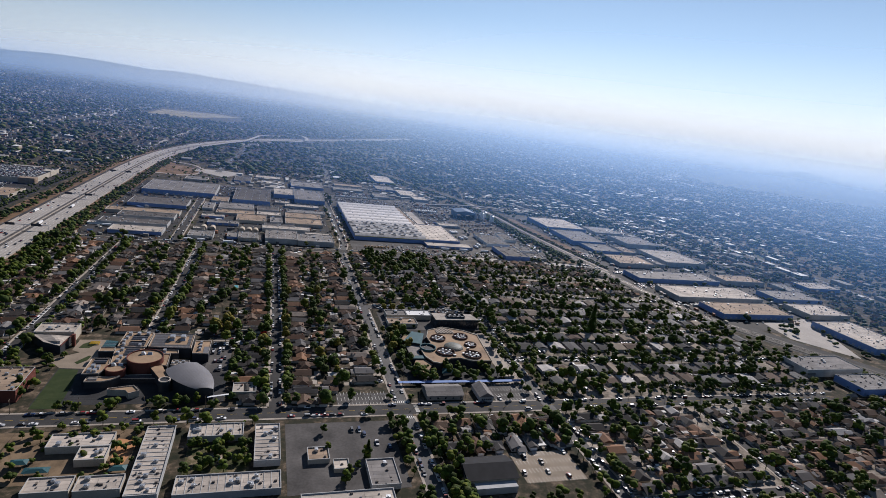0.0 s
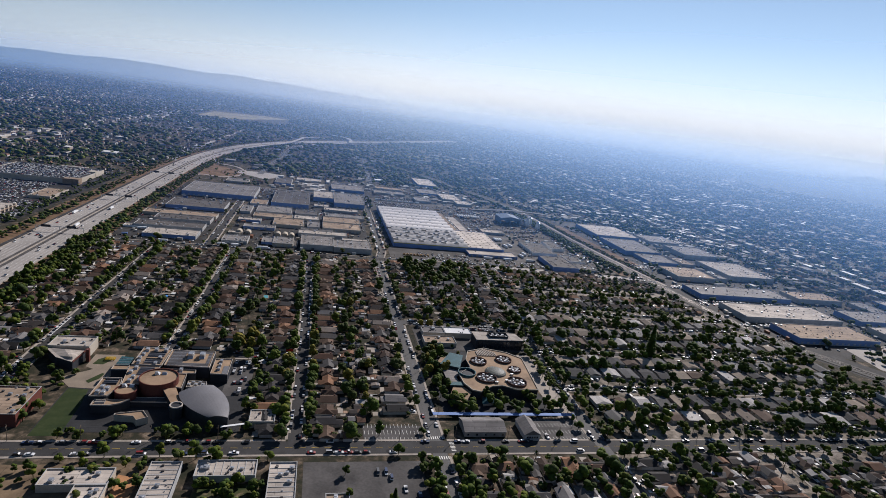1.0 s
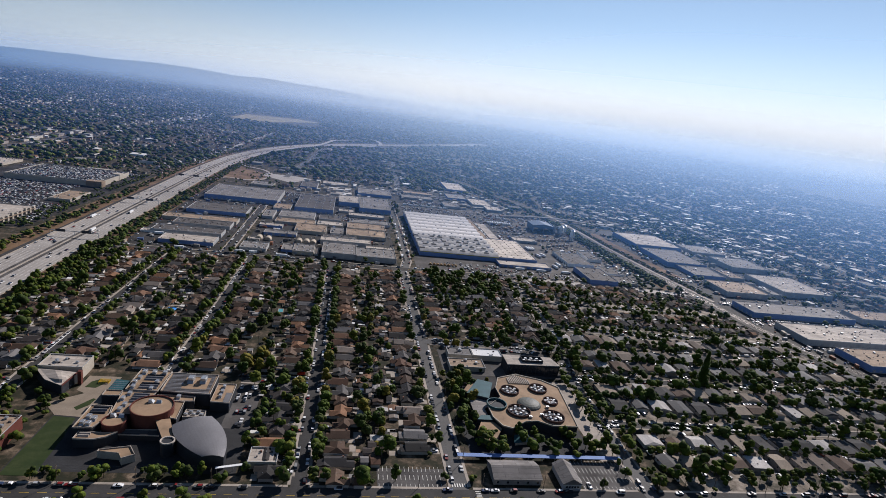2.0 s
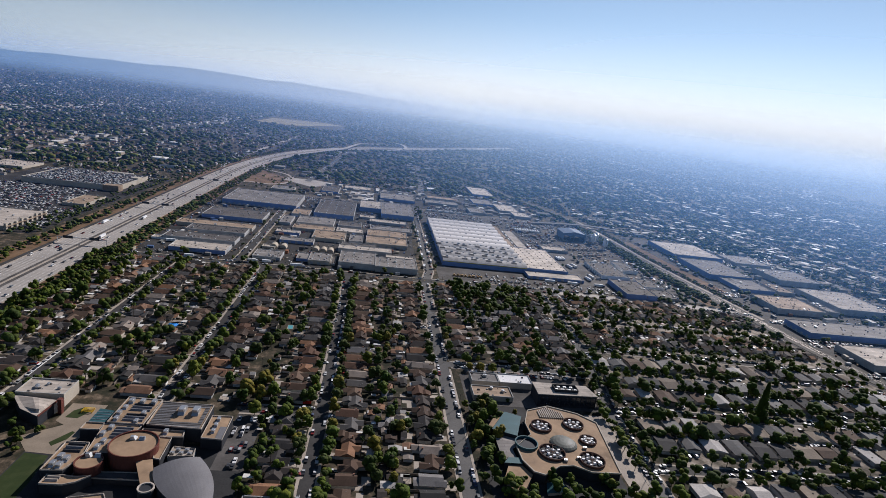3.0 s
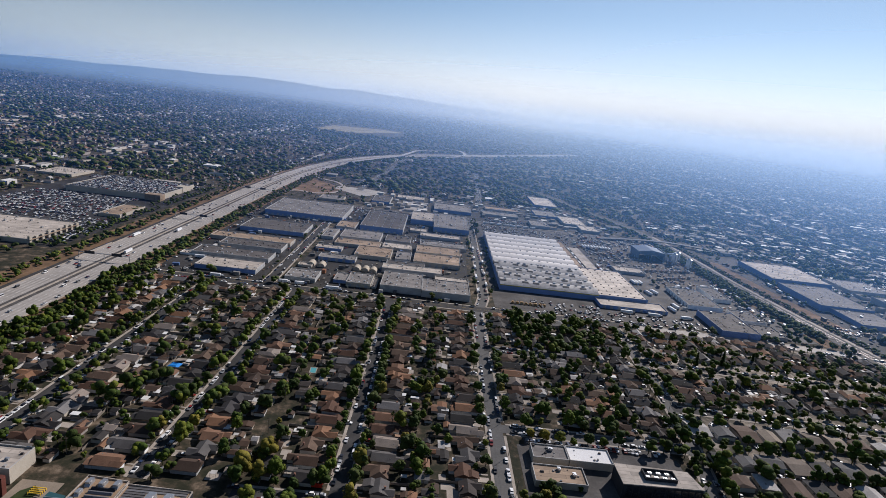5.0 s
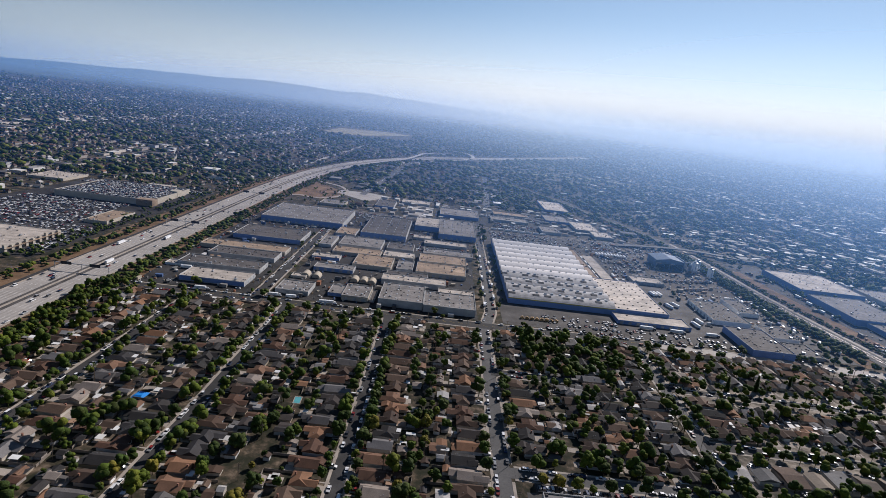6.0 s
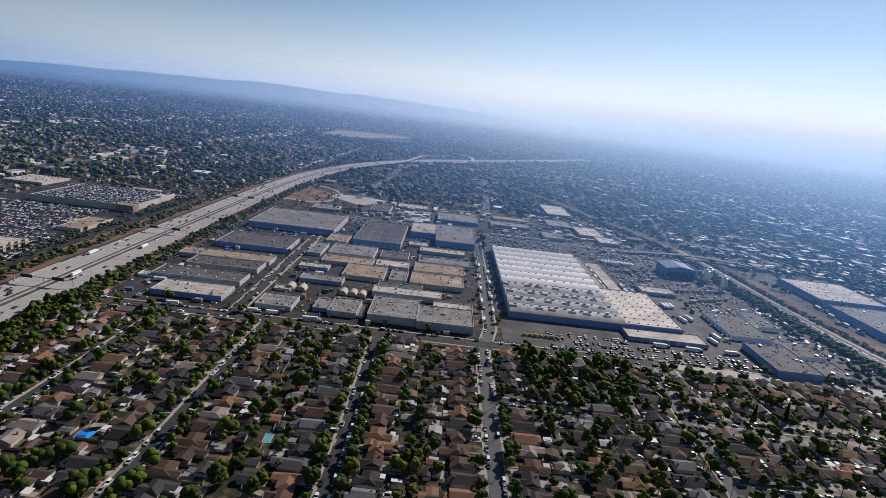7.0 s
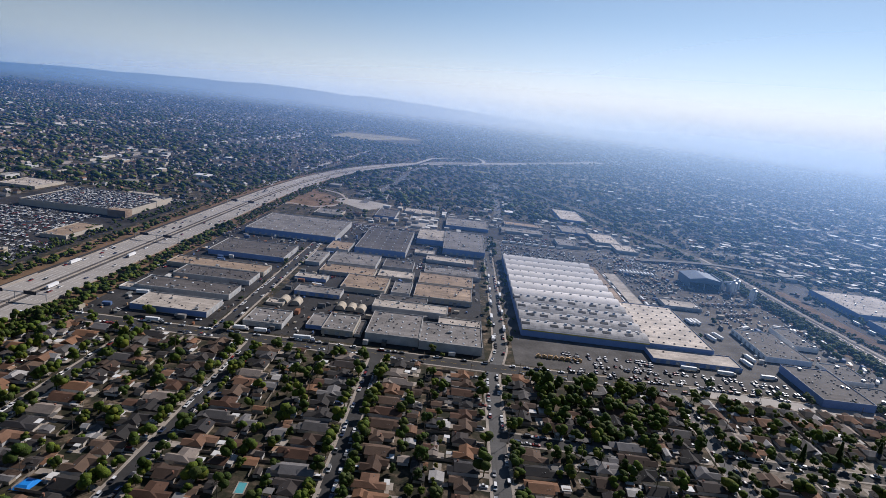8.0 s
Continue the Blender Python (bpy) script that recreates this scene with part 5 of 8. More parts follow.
# ---- the school with drums ----
def drum_school():
    t = tagged(thing("school", -195, 90), "modern school with tan roofs, drums and a curved metal roof", "school")
    def block(outline, h, wall, roof, name="wing", rim=0.9):
        pts = [(x + 195, y - 90) for x, y in outline]
        cx, cy = sum(x for x, y in pts) / len(pts), sum(y for x, y in pts) / len(pts)
        inner = [(cx + (x - cx) * (1 - 0.5 / max(2, math.hypot(x - cx, y - cy))), cy + (y - cy) * (1 - 0.5 / max(2, math.hypot(x - cx, y - cy)))) for x, y in pts]
        p = part(name, Build().prism(pts, 0, h), wall, t)
        part("roof", Build().prism(inner, h, h + 0.15), roof, p)
        part("parapet", Build().ring(pts, inner, h, h + rim), M_pale, p)
        return p
    def hood(x, y, h, parent, s=1.0):
        """A curved white ventilation hood that opens southwards."""
        x, y = x + 195, y - 90
        part("roof_hood", Build().prism(rect(x - 1.0 * s, x + 1.0 * s, y - 2.0 * s, y + 2.0 * s), h, h + 1.5 * s, rect(x - 0.9 * s, x + 0.9 * s, y - 0.6 * s, y + 2.0 * s)).box(x - 0.8 * s, x + 0.8 * s, y - 1.6 * s, y + 0.6 * s, h + 1.2 * s, h + 2.0 * s), M_metal, parent, "pale metal ventilation hood")
    def monitor(x0, x1, y, h, parent, mat=None):
        """A long skylight that rises to the north."""
        part("skylight", Build().prism(rect(x0 + 195, x1 + 195, y - 90, y - 88.1), h, h + 1.1, rect(x0 + 195, x1 + 195, y - 88.9, y - 88.2)), mat or M_zinc, parent, "long low skylight across the roof")
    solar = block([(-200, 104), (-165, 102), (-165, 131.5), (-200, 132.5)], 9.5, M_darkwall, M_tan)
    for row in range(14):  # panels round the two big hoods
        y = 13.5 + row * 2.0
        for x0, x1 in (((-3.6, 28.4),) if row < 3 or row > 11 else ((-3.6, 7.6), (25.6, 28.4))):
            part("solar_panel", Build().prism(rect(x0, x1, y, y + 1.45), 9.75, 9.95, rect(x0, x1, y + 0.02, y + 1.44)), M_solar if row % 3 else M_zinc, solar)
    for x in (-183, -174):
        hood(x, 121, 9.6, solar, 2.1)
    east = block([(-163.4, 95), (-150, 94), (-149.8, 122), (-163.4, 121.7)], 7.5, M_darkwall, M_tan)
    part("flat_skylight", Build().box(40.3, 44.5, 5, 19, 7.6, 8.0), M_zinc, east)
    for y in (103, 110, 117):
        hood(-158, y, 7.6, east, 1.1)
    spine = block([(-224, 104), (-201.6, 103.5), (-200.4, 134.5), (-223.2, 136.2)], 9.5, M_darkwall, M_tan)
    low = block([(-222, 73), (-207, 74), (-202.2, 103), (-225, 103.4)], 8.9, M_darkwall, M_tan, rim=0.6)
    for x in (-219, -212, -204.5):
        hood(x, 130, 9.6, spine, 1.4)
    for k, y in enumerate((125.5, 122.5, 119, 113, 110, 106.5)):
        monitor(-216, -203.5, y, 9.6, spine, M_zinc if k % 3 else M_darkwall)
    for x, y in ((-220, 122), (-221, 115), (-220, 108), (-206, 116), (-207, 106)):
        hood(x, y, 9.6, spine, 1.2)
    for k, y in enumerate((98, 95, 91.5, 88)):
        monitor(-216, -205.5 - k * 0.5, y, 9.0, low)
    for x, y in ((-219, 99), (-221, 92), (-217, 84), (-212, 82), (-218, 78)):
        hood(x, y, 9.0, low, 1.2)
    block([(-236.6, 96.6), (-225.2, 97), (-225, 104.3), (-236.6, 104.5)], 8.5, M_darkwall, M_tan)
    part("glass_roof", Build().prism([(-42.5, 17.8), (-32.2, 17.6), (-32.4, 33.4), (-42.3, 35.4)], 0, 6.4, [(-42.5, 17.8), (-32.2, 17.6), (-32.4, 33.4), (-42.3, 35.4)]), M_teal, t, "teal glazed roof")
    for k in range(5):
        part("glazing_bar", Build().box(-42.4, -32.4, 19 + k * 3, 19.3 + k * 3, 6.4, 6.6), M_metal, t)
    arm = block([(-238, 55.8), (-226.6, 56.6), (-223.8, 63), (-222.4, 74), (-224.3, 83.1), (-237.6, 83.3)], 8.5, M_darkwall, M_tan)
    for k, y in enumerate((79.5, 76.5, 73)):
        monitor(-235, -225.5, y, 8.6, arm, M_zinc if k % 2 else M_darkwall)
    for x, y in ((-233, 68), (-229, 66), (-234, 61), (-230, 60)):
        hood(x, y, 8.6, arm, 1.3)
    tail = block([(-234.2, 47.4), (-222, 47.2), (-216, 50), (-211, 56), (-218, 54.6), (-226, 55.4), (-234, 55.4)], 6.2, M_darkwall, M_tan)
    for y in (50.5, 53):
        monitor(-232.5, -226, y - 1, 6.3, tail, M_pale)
    # low dark block added in place of the shaded court south of the drum
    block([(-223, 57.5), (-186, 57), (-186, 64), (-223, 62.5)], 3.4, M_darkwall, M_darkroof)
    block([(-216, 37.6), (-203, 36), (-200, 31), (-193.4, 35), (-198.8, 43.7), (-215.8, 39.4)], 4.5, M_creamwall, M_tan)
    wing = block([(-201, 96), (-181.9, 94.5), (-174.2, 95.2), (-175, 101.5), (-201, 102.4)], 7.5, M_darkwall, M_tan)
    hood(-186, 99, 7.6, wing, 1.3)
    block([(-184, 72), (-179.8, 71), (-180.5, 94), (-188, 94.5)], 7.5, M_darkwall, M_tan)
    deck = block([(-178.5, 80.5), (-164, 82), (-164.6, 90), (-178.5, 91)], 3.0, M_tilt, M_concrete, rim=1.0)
    for k in range(5):
        part("rooftop_unit", UNIT, None, deck, at=(18 + 2.6 * k, -6 + (k % 2) * 3.5, 3.1))
    red = part("red_pylon", Build().box(-69.5, -67, 35.5, 38.5, 0, 11), M_redwall, t, "tall rust-red entrance pylon")
    for x, y, r, h in ((-197.4, 79, 13.8, 12), (-216.3, 64.5, 7.5, 9)):
        d = part("drum", Build().tube(x + 195, y - 90, r, 0, h, 36), M_redwall, t, "round rust-red drum with a tan roof")
        part("roof", Build().tube(x + 195, y - 90, r - 0.6, h, h + 0.15, 36), M_tan, d)
        turn = [2 * math.pi * k / 36 for k in range(36)]
        rim = Build().ring(*[[(x + 195 + q * math.cos(a), y - 90 + q * math.sin(a)) for a in turn] for q in (r + 0.1, r - 0.5)], h, h + 1.1)
        part("rim", rim, M_redwall, d)
        part("roof_hood", Build().prism(rect(x + 191, x + 194.5, y - 86, y - 82), h, h + 2.2, rect(x + 191, x + 193, y - 85.5, y - 83.5)).prism(rect(x + 196, x + 199.5, y - 86, y - 83), h, h + 1.8, rect(x + 196, x + 199, y - 84.5, y - 83.5)), M_metal, d)
    # the curved metal roof: a shell that swells towards its middle, over dark walls
    b = Build()
    n, m = 12, 12
    def bow(p, q, r, u):
        return [(1 - u) ** 2 * i + 2 * u * (1 - u) * j + u * u * k for i, j, k in zip(p, q, r)]
    def shell(u, v):
        p, q = bow((-179, 60), (-177, 44), (-153, 29), u), bow((-157, 72), (-139, 54), (-140, 29), u)
        x, y = (i + (j - i) * v for i, j in zip(p, q))
        return (x + 195, y - 90, 8.0 + 3.6 * math.sin(math.pi * (0.12 + 0.76 * v)) * (1 - 0.45 * u) + 1.2 * (1 - u))
    grid = [[shell(i / n, j / m) for j in range(m + 1)] for i in range(n + 1)]
    for i in range(n):
        for j in range(m):
            b.face(grid[i][j], grid[i + 1][j], grid[i + 1][j + 1], grid[i][j + 1])
    roof = part("curved_roof", b, M_zinc, t, "curved grey standing-seam metal roof")
    edge = [grid[i][0] for i in range(n + 1)] + [grid[n][j] for j in range(1, m + 1)] + [grid[i][m] for i in range(n - 1, -1, -1)] + [grid[0][j] for j in range(m - 1, 0, -1)]
    w = Build()
    for p, q in zip(edge, edge[1:] + edge[:1]):
        w.face((p[0], p[1], 0), (q[0], q[1], 0), (q[0], q[1], q[2] - 0.05), (p[0], p[1], p[2] - 0.05))
    part("hall_wall", w, M_darkwall, t)
    part("bridge", Build().prism([(3.4, -22.6), (11.4, -20.3), (20.5, -43), (14.5, -44)], 0, 8.6), M_darkwall, t)
    part("bridge_roof", Build().prism([(3.0, -22.4), (11.8, -20.1), (20.9, -43), (14.1, -44)], 8.6, 9.0), M_tan, t)
    tower = part("turret", Build().tube(17.8, -46.2, 4.3, 0, 9.2, 20), M_darkwall, t)
    turn = [2 * math.pi * k / 20 for k in range(20)]
    part("rim", Build().ring(*[[(17.8 + q * math.cos(a), -46.2 + q * math.sin(a)) for a in turn] for q in (4.5, 3.7)], 9.2, 10.0), M_pale, tower)
    return t


drum_school()
yl = tagged(thing("climbing_frame", -248, 131), "low yellow play frame on the school lawn", "play frame")
M_yellow = plain("yellow_paint", (0.62, 0.4, 0.04), 0.5)
for k in range(4):
    part("beam", Build().box(-3.6, 3.6, -2.4 + k * 1.5, -2.0 + k * 1.5, 1.2, 1.6).box(-3.6, -3.2, -2.4 + k * 1.5, -2.0 + k * 1.5, 0.15, 1.2).box(3.2, 3.6, -2.4 + k * 1.5, -2.0 + k * 1.5, 0.15, 1.2), M_yellow, yl)
nf = tagged(thing("school_hall", -281, 122), "school hall with a pale folded roof and dark walls", "school hall")
part("wall", Build().prism([(-15, 11.3), (14.7, 7.7), (12.7, -12.2), (-2, -4)], 0, 7.6), M_darkwall, nf)
b = Build()
b.prism([(-15.4, 11.7), (15.1, 8.0), (13.1, -12.7), (-2.2, -4.3)], 7.6, 8.0)
b.prism([(-12, 10.5), (13, 7.5), (11.5, -8.5), (-1, -2)], 8.0, 9.8, [(0, 6.5), (4, 6), (11, -7), (9, -7)])
part("roof", b, M_pale, nf)
part("gutter", Build().prism([(14.6, 7.9), (15.4, 7.9), (13.4, -12.8), (12.7, -12.3)], 7.7, 8.6), M_redwall, nf, "rust-red roof edge")
hd = tagged(thing("site_hoarding", -104, 172), "red hoarding round a street-corner lot", "hoarding")
M_red = plain("red_hoarding", (0.5, 0.035, 0.02), 0.6, vary=0.1)
for x0, x1, y0, y1 in ((-6, 3.0, -14.2, -13.9), (3.0, 3.3, -14.2, 0), (3.0, 3.3, 0.2, 14), (3.0, 3.3, 14.2, 20)):
    part("panel", Build().box(x0, x1, y0, y1, 0.05, 2.6), M_red, hd)
cv = tagged(thing("entrance_canopy", -130, 27), "white slatted entrance canopy beside the street", "canopy")
part("roof", Build().prism([(-14, -3), (6, 2), (6, 4), (-14, -1)], 3.8, 4.1), M_white, cv)
for x, y in ((-13, -2), (-4, 0.5), (5, 3)):
    part("post", Build().box(x - 0.12, x + 0.12, y - 0.12, y + 0.12, 0, 3.8), M_metal, cv)


# ---- the school with round courts ----
def round_court_school():
    t = tagged(thing("school", 85, 115), "low tan-roofed school with round open courts and a dome", "school")
    outline = [(49, 89), (54, 77), (61, 74), (74, 84), (84, 85.5), (95, 79), (115.5, 79), (122, 142), (110, 154), (88, 163), (69, 154.5), (62.5, 136), (63, 120.5), (48.5, 105)]
    loc = [(x - 85, y - 115) for x, y in outline]
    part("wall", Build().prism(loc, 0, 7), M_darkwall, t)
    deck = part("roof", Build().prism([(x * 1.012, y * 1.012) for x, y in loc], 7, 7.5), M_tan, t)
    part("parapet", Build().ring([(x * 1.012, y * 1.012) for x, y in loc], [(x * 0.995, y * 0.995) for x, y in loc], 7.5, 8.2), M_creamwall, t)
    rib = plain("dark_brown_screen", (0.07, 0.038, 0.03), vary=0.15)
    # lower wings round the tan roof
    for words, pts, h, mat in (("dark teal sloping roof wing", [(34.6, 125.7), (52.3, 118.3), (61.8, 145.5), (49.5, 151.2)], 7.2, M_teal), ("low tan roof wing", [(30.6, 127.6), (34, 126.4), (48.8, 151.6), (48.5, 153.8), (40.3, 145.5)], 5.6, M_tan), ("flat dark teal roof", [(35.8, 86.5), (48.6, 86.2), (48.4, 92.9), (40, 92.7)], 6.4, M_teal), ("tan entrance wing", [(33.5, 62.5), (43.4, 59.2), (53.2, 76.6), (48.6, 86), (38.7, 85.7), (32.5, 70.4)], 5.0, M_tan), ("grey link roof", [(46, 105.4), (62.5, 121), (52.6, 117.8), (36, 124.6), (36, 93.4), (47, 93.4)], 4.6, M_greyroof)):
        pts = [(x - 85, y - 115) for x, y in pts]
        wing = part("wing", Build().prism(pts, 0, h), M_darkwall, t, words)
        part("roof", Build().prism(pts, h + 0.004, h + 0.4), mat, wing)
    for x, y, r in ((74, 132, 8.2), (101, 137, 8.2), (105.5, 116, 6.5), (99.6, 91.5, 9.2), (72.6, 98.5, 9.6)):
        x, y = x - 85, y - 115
        # near-black disc level with the roof marks each court
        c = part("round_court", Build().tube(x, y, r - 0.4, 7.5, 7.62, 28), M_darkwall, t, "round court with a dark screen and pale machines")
        turn = [2 * math.pi * k / 28 for k in range(28)]
        ring = Build().ring(*[[(x + q * math.cos(a), y + q * math.sin(a)) for a in turn] for q in (r, r - 0.6)], 7.5, 9.3)
        part("ring_wall", ring, rib, c)
        for k in range(3):
            aa = math.pi * k / 3 + 0.2
            part("beam", Build().bar((x - r * math.cos(aa), y - r * math.sin(aa), 9.0), (x + r * math.cos(aa), y + r * math.sin(aa), 9.0), 0.3), rib, c)
        for k in range(10):
            aa, q = 2 * math.pi * k / 10 + 0.5, (0.68, 0.36)[k % 2] * r
            u, v = x + q * math.cos(aa), y + q * math.sin(aa)
            part("roof_machine", Build().prism(rect(u - 1.1, u + 1.1, v - 0.8, v + 0.8), 7.6, 9.0, rect(u - 0.9, u + 0.9, v - 0.7, v + 0.7)), M_white, c)
    dome = Build()
    n, m = 20, 5
    prof = [(10.2 * math.cos(i * math.pi / 2 / m), 3.4 * math.sin(i * math.pi / 2 / m)) for i in range(m + 1)]
    for (r0, z0), (r1, z1) in zip(prof, prof[1:]):
        for k in range(n):
            a0, a1 = 2 * math.pi * k / n, 2 * math.pi * (k + 1) / n
            dome.face((r0 * math.cos(a0), r0 * math.sin(a0) - 4, 7.5 + z0), (r0 * math.cos(a1), r0 * math.sin(a1) - 4, 7.5 + z0), (r1 * math.cos(a1), r1 * math.sin(a1) - 4, 7.5 + z1), (r1 * math.cos(a0), r1 * math.sin(a0) - 4, 7.5 + z1))
    part("dome", dome, plain("weathered_green_copper", (0.11, 0.115, 0.10), 0.55, vary=0.15), t)
    turn = [2 * math.pi * k / 28 for k in range(28)]
    part("sunken_court", Build().ring(*[[(-28.7 + q * math.cos(a), -7 + q * math.sin(a)) for a in turn] for q in (8.4, 7.6)], 7.5, 9.4), M_teal, t, "round teal-rimmed court")
    # near-black disc at roof level in place of a sunken floor
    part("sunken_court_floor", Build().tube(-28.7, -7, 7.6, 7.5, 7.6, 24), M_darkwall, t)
    part("pavilion", Build().prism([(-24.6, -52.2), (-8.7, -49.3), (-12.3, -41.3), (-22, -43)], 0, 2.6), M_creamwall, t)
    part("pavilion_roof", Build().prism([(-25.6, -53), (-7.7, -50), (-11.6, -40.5), (-22.8, -42)], 2.6, 5.4, [(-17.6, -47.6), (-16, -47.4), (-16, -46.4), (-17.4, -46.6)]), M_teal, t, "teal pyramid roof")
    for k in range(12):
        part("roof_slat", Build().box(-8 + k * 1.7, -7.2 + k * 1.7, 30, 46 - abs(k - 5) * 1.2, 7.7, 8.4), M_pale, t)
    for k in range(6):
        part("rooftop_unit", UNIT, None, t, at=(rnd.uniform(-8, 34), rnd.uniform(-30, 28), 7.5))
    # the dark office block behind
    o = tagged(thing("office_building", 110, 186), "dark glass office block with a pale flat roof", "office")
    part("wall", Build().prism([(-26, -9.5), (26, -8), (22, 9), (-26, 11)], 0, 11), M_darkwall, o)
    part("roof", Build().prism([(-26.4, -9.9), (26.6, -8.4), (22.4, 9.4), (-26.4, 11.4)], 11, 11.6), M_pale, o)
    pen = Build().ring(rect(-10.4, 10.4, -4.4, 5.4), rect(-10, 10, -4, 5), 11.6, 14)
    part("roof_screen", pen, M_darkwall, o)
    for k in range(7):
        part("rooftop_unit", UNIT, None, o, at=(-8.4 + k * 2.8, (k % 2) * 4.5 - 2, 11.6))
    for k in range(11):
        part("window", Build().box(-23.5 + k * 4.5, -20 + k * 4.5, -9.6 + k * 0.13, -9.4 + k * 0.13, 2, 9.5), M_glass, o)


round_court_school()


def gabled_hall(x0, x1, y0, y1, h, rise_, along, wall, roof, label, name="hall", category="hall"):
    t = tagged(thing(name, (x0 + x1) / 2, (y0 + y1) / 2), label, category)
    a, b = (x1 - x0) / 2, (y1 - y0) / 2
    part("wall", Build().box(-a, a, -b, b, 0, h), wall, t)
    part("roof", Build().gable(-a, a, -b, b, h, rise_, along, 0.6), roof, t)
    for k in range(5):
        part("window", Build().box(-a + 2 + k * (2 * a - 5) / 4, -a + 3.4 + k * (2 * a - 5) / 4, -b - 0.05, -b + 0.02, 1.2, 2.8), M_glass, t)
    return t


gabled_hall(33, 66, 18, 38, 4.5, 3.5, "x", M_wall, M_greyroof, "white-walled church hall with a grey pitched roof")
gabled_hall(80, 93, 14, 36, 4.5, 4, "y", M_wall, M_greyroof, "small white chapel with a grey pitched roof", "chapel", "chapel")
# church roof: dark shingle, with the south slope's shade in its near-black colour
ch = gabled_hall(30, 67, -99, -74, 7, 4, "x", M_wall, plain("black_shingle", (0.022, 0.022, 0.024), vary=0.25, scale=4), "white church with a dark pitched roof", "church", "church")
part("apse", Build().box(-14, 16, -19, -12.6, 0, 5), M_wall, ch)
band = tagged(thing("carport", 75, 46), "long blue-edged carport roof on posts", "carport")
part("roof", Build().box(-62, 62, -2, 2, 2.8, 3.1), M_bluewall, band)
for k in range(13):
    part("post", Build().box(-61.2 + k * 10.2, -61 + k * 10.2, -1.6, -1.4, 0, 2.8), M_metal, band)
for x, y, w in ((-231, -56, 7), (-243, -47, 5), (-187, -58, 5)):
    s = tagged(thing("shade_roof", x, y), "small teal shade roof over a play yard", "shade roof")
    part("roof", Build().prism(rect(-w, w, -3, 3), 3, 4.2, rect(-w * 0.5, w * 0.5, -0.6, 0.6)), M_teal, s)
    for dx in (-w + 0.5, w - 0.5):
        part("post", Build().box(dx - 0.1, dx + 0.1, -0.1, 0.1, 0, 3.1), M_metal, s)

gf = tagged(thing("garden_fountain", -131, -50), "round pale stone basin in the courtyard garden", "fountain")
turn = [2 * math.pi * k / 24 for k in range(24)]
part("basin", Build().ring(*[[(q * math.cos(a), q * math.sin(a)) for a in turn] for q in (3.6, 2.9)], 0.05, 0.8), M_pale, gf)
part("water", Build().tube(0, 0, 2.9, 0.05, 0.5, 24), M_teal, gf)
part("terrace", Build().ring(*[[(q * math.cos(a), q * math.sin(a)) for a in turn] for q in (6.6, 3.7)], 0.05, 0.16), M_forecourt, gf)


# ---- houses ----
KEEP_OUT = [(-325, -128, 14, 153), (22, 140, 10, 238), (-46, 2, 10, 34), (-330, 4, -140, -8), (24, 130, -110, -60)]


def free(x, y, margin=0.0):
    return not any(a - margin < x < b + margin and c - margin < y < d + margin for a, b, c, d in KEEP_OUT) and not on_road(x, y, margin)


def by_pool(x, y):
    """Whether a spot would stand over or just before one of the two pools."""
    return math.hypot(x + 243, y - 281) < 11 or math.hypot(x + 136, y - 299) < 10


def near_line(pts, x, y, reach):
    return any(math.hypot(px - x, py - y) < reach for px, py in pts)


RAIL_DENSE = [(x, y) for x, y, *_ in spot(RAIL, 12.0)]
HOUSE_KINDS = 14


def house_shape(k):
    """Wings of one kind of bungalow that faces +x, as (x0, x1, y0, y1, eaves, rise, ridge), main wing first."""
    r = random.Random(100 + k)
    way = "x" if k % 3 == 1 else "y"
    d, w = (r.uniform(11.5, 14.5), r.uniform(9.5, 11.0)) if way == "x" else (r.uniform(8.0, 10.0), r.uniform(11.0, 12.8))
    wings = [(-d / 2, d / 2, -w / 2, w / 2, 3.1, r.uniform(1.7, 2.5), way)]
    s = r.choice((-1, 1))
    fw = r.uniform(5.2, 6.4)
    wings.append((d / 2 - 3.5, d / 2 + r.uniform(2.0, 5.5), *sorted((s * w / 2, s * (w / 2 - fw))), 3.1, r.uniform(1.5, 1.9), "y" if k % 4 == 1 else "x"))
    if k % 4 != 3:
        bw, s2 = r.uniform(5.0, 7.5), r.choice((-1, 1))
        wings.append((-d / 2 - r.uniform(3.0, 7.5), -d / 2 + 3.5, *sorted((s2 * w / 2, s2 * (w / 2 - bw))), 2.9, r.uniform(0.7, 1.8), "x"))
    return wings, r


WIN = Build().box(-0.05, 0.05, -0.8, 0.8, 0.9, 2.1).mesh("window", M_glass)
DOOR = Build().box(-0.06, 0.05, -0.5, 0.5, 0.1, 2.1).mesh("door", plain("painted_door", (0.25, 0.12, 0.08), 0.6))
GARAGE = Build().box(-0.06, 0.05, -2.3, 2.3, 0.05, 2.2).mesh("garage_door", M_white)
CHIMNEY = Build().box(-0.45, 0.45, -0.35, 0.35, 0, 2.4).box(-0.55, 0.55, -0.45, 0.45, 2.4, 2.6).mesh("chimney", plain("chimney_brick", (0.26, 0.13, 0.09), vary=0.2, scale=1))
VENTS = Build().tube(0, 0, 0.18, 0, 0.6, 6).tube(1.5, 0.8, 0.12, 0, 0.5, 6).mesh("vent_pipe", M_metal)
house_meshes, house_templates = [], []
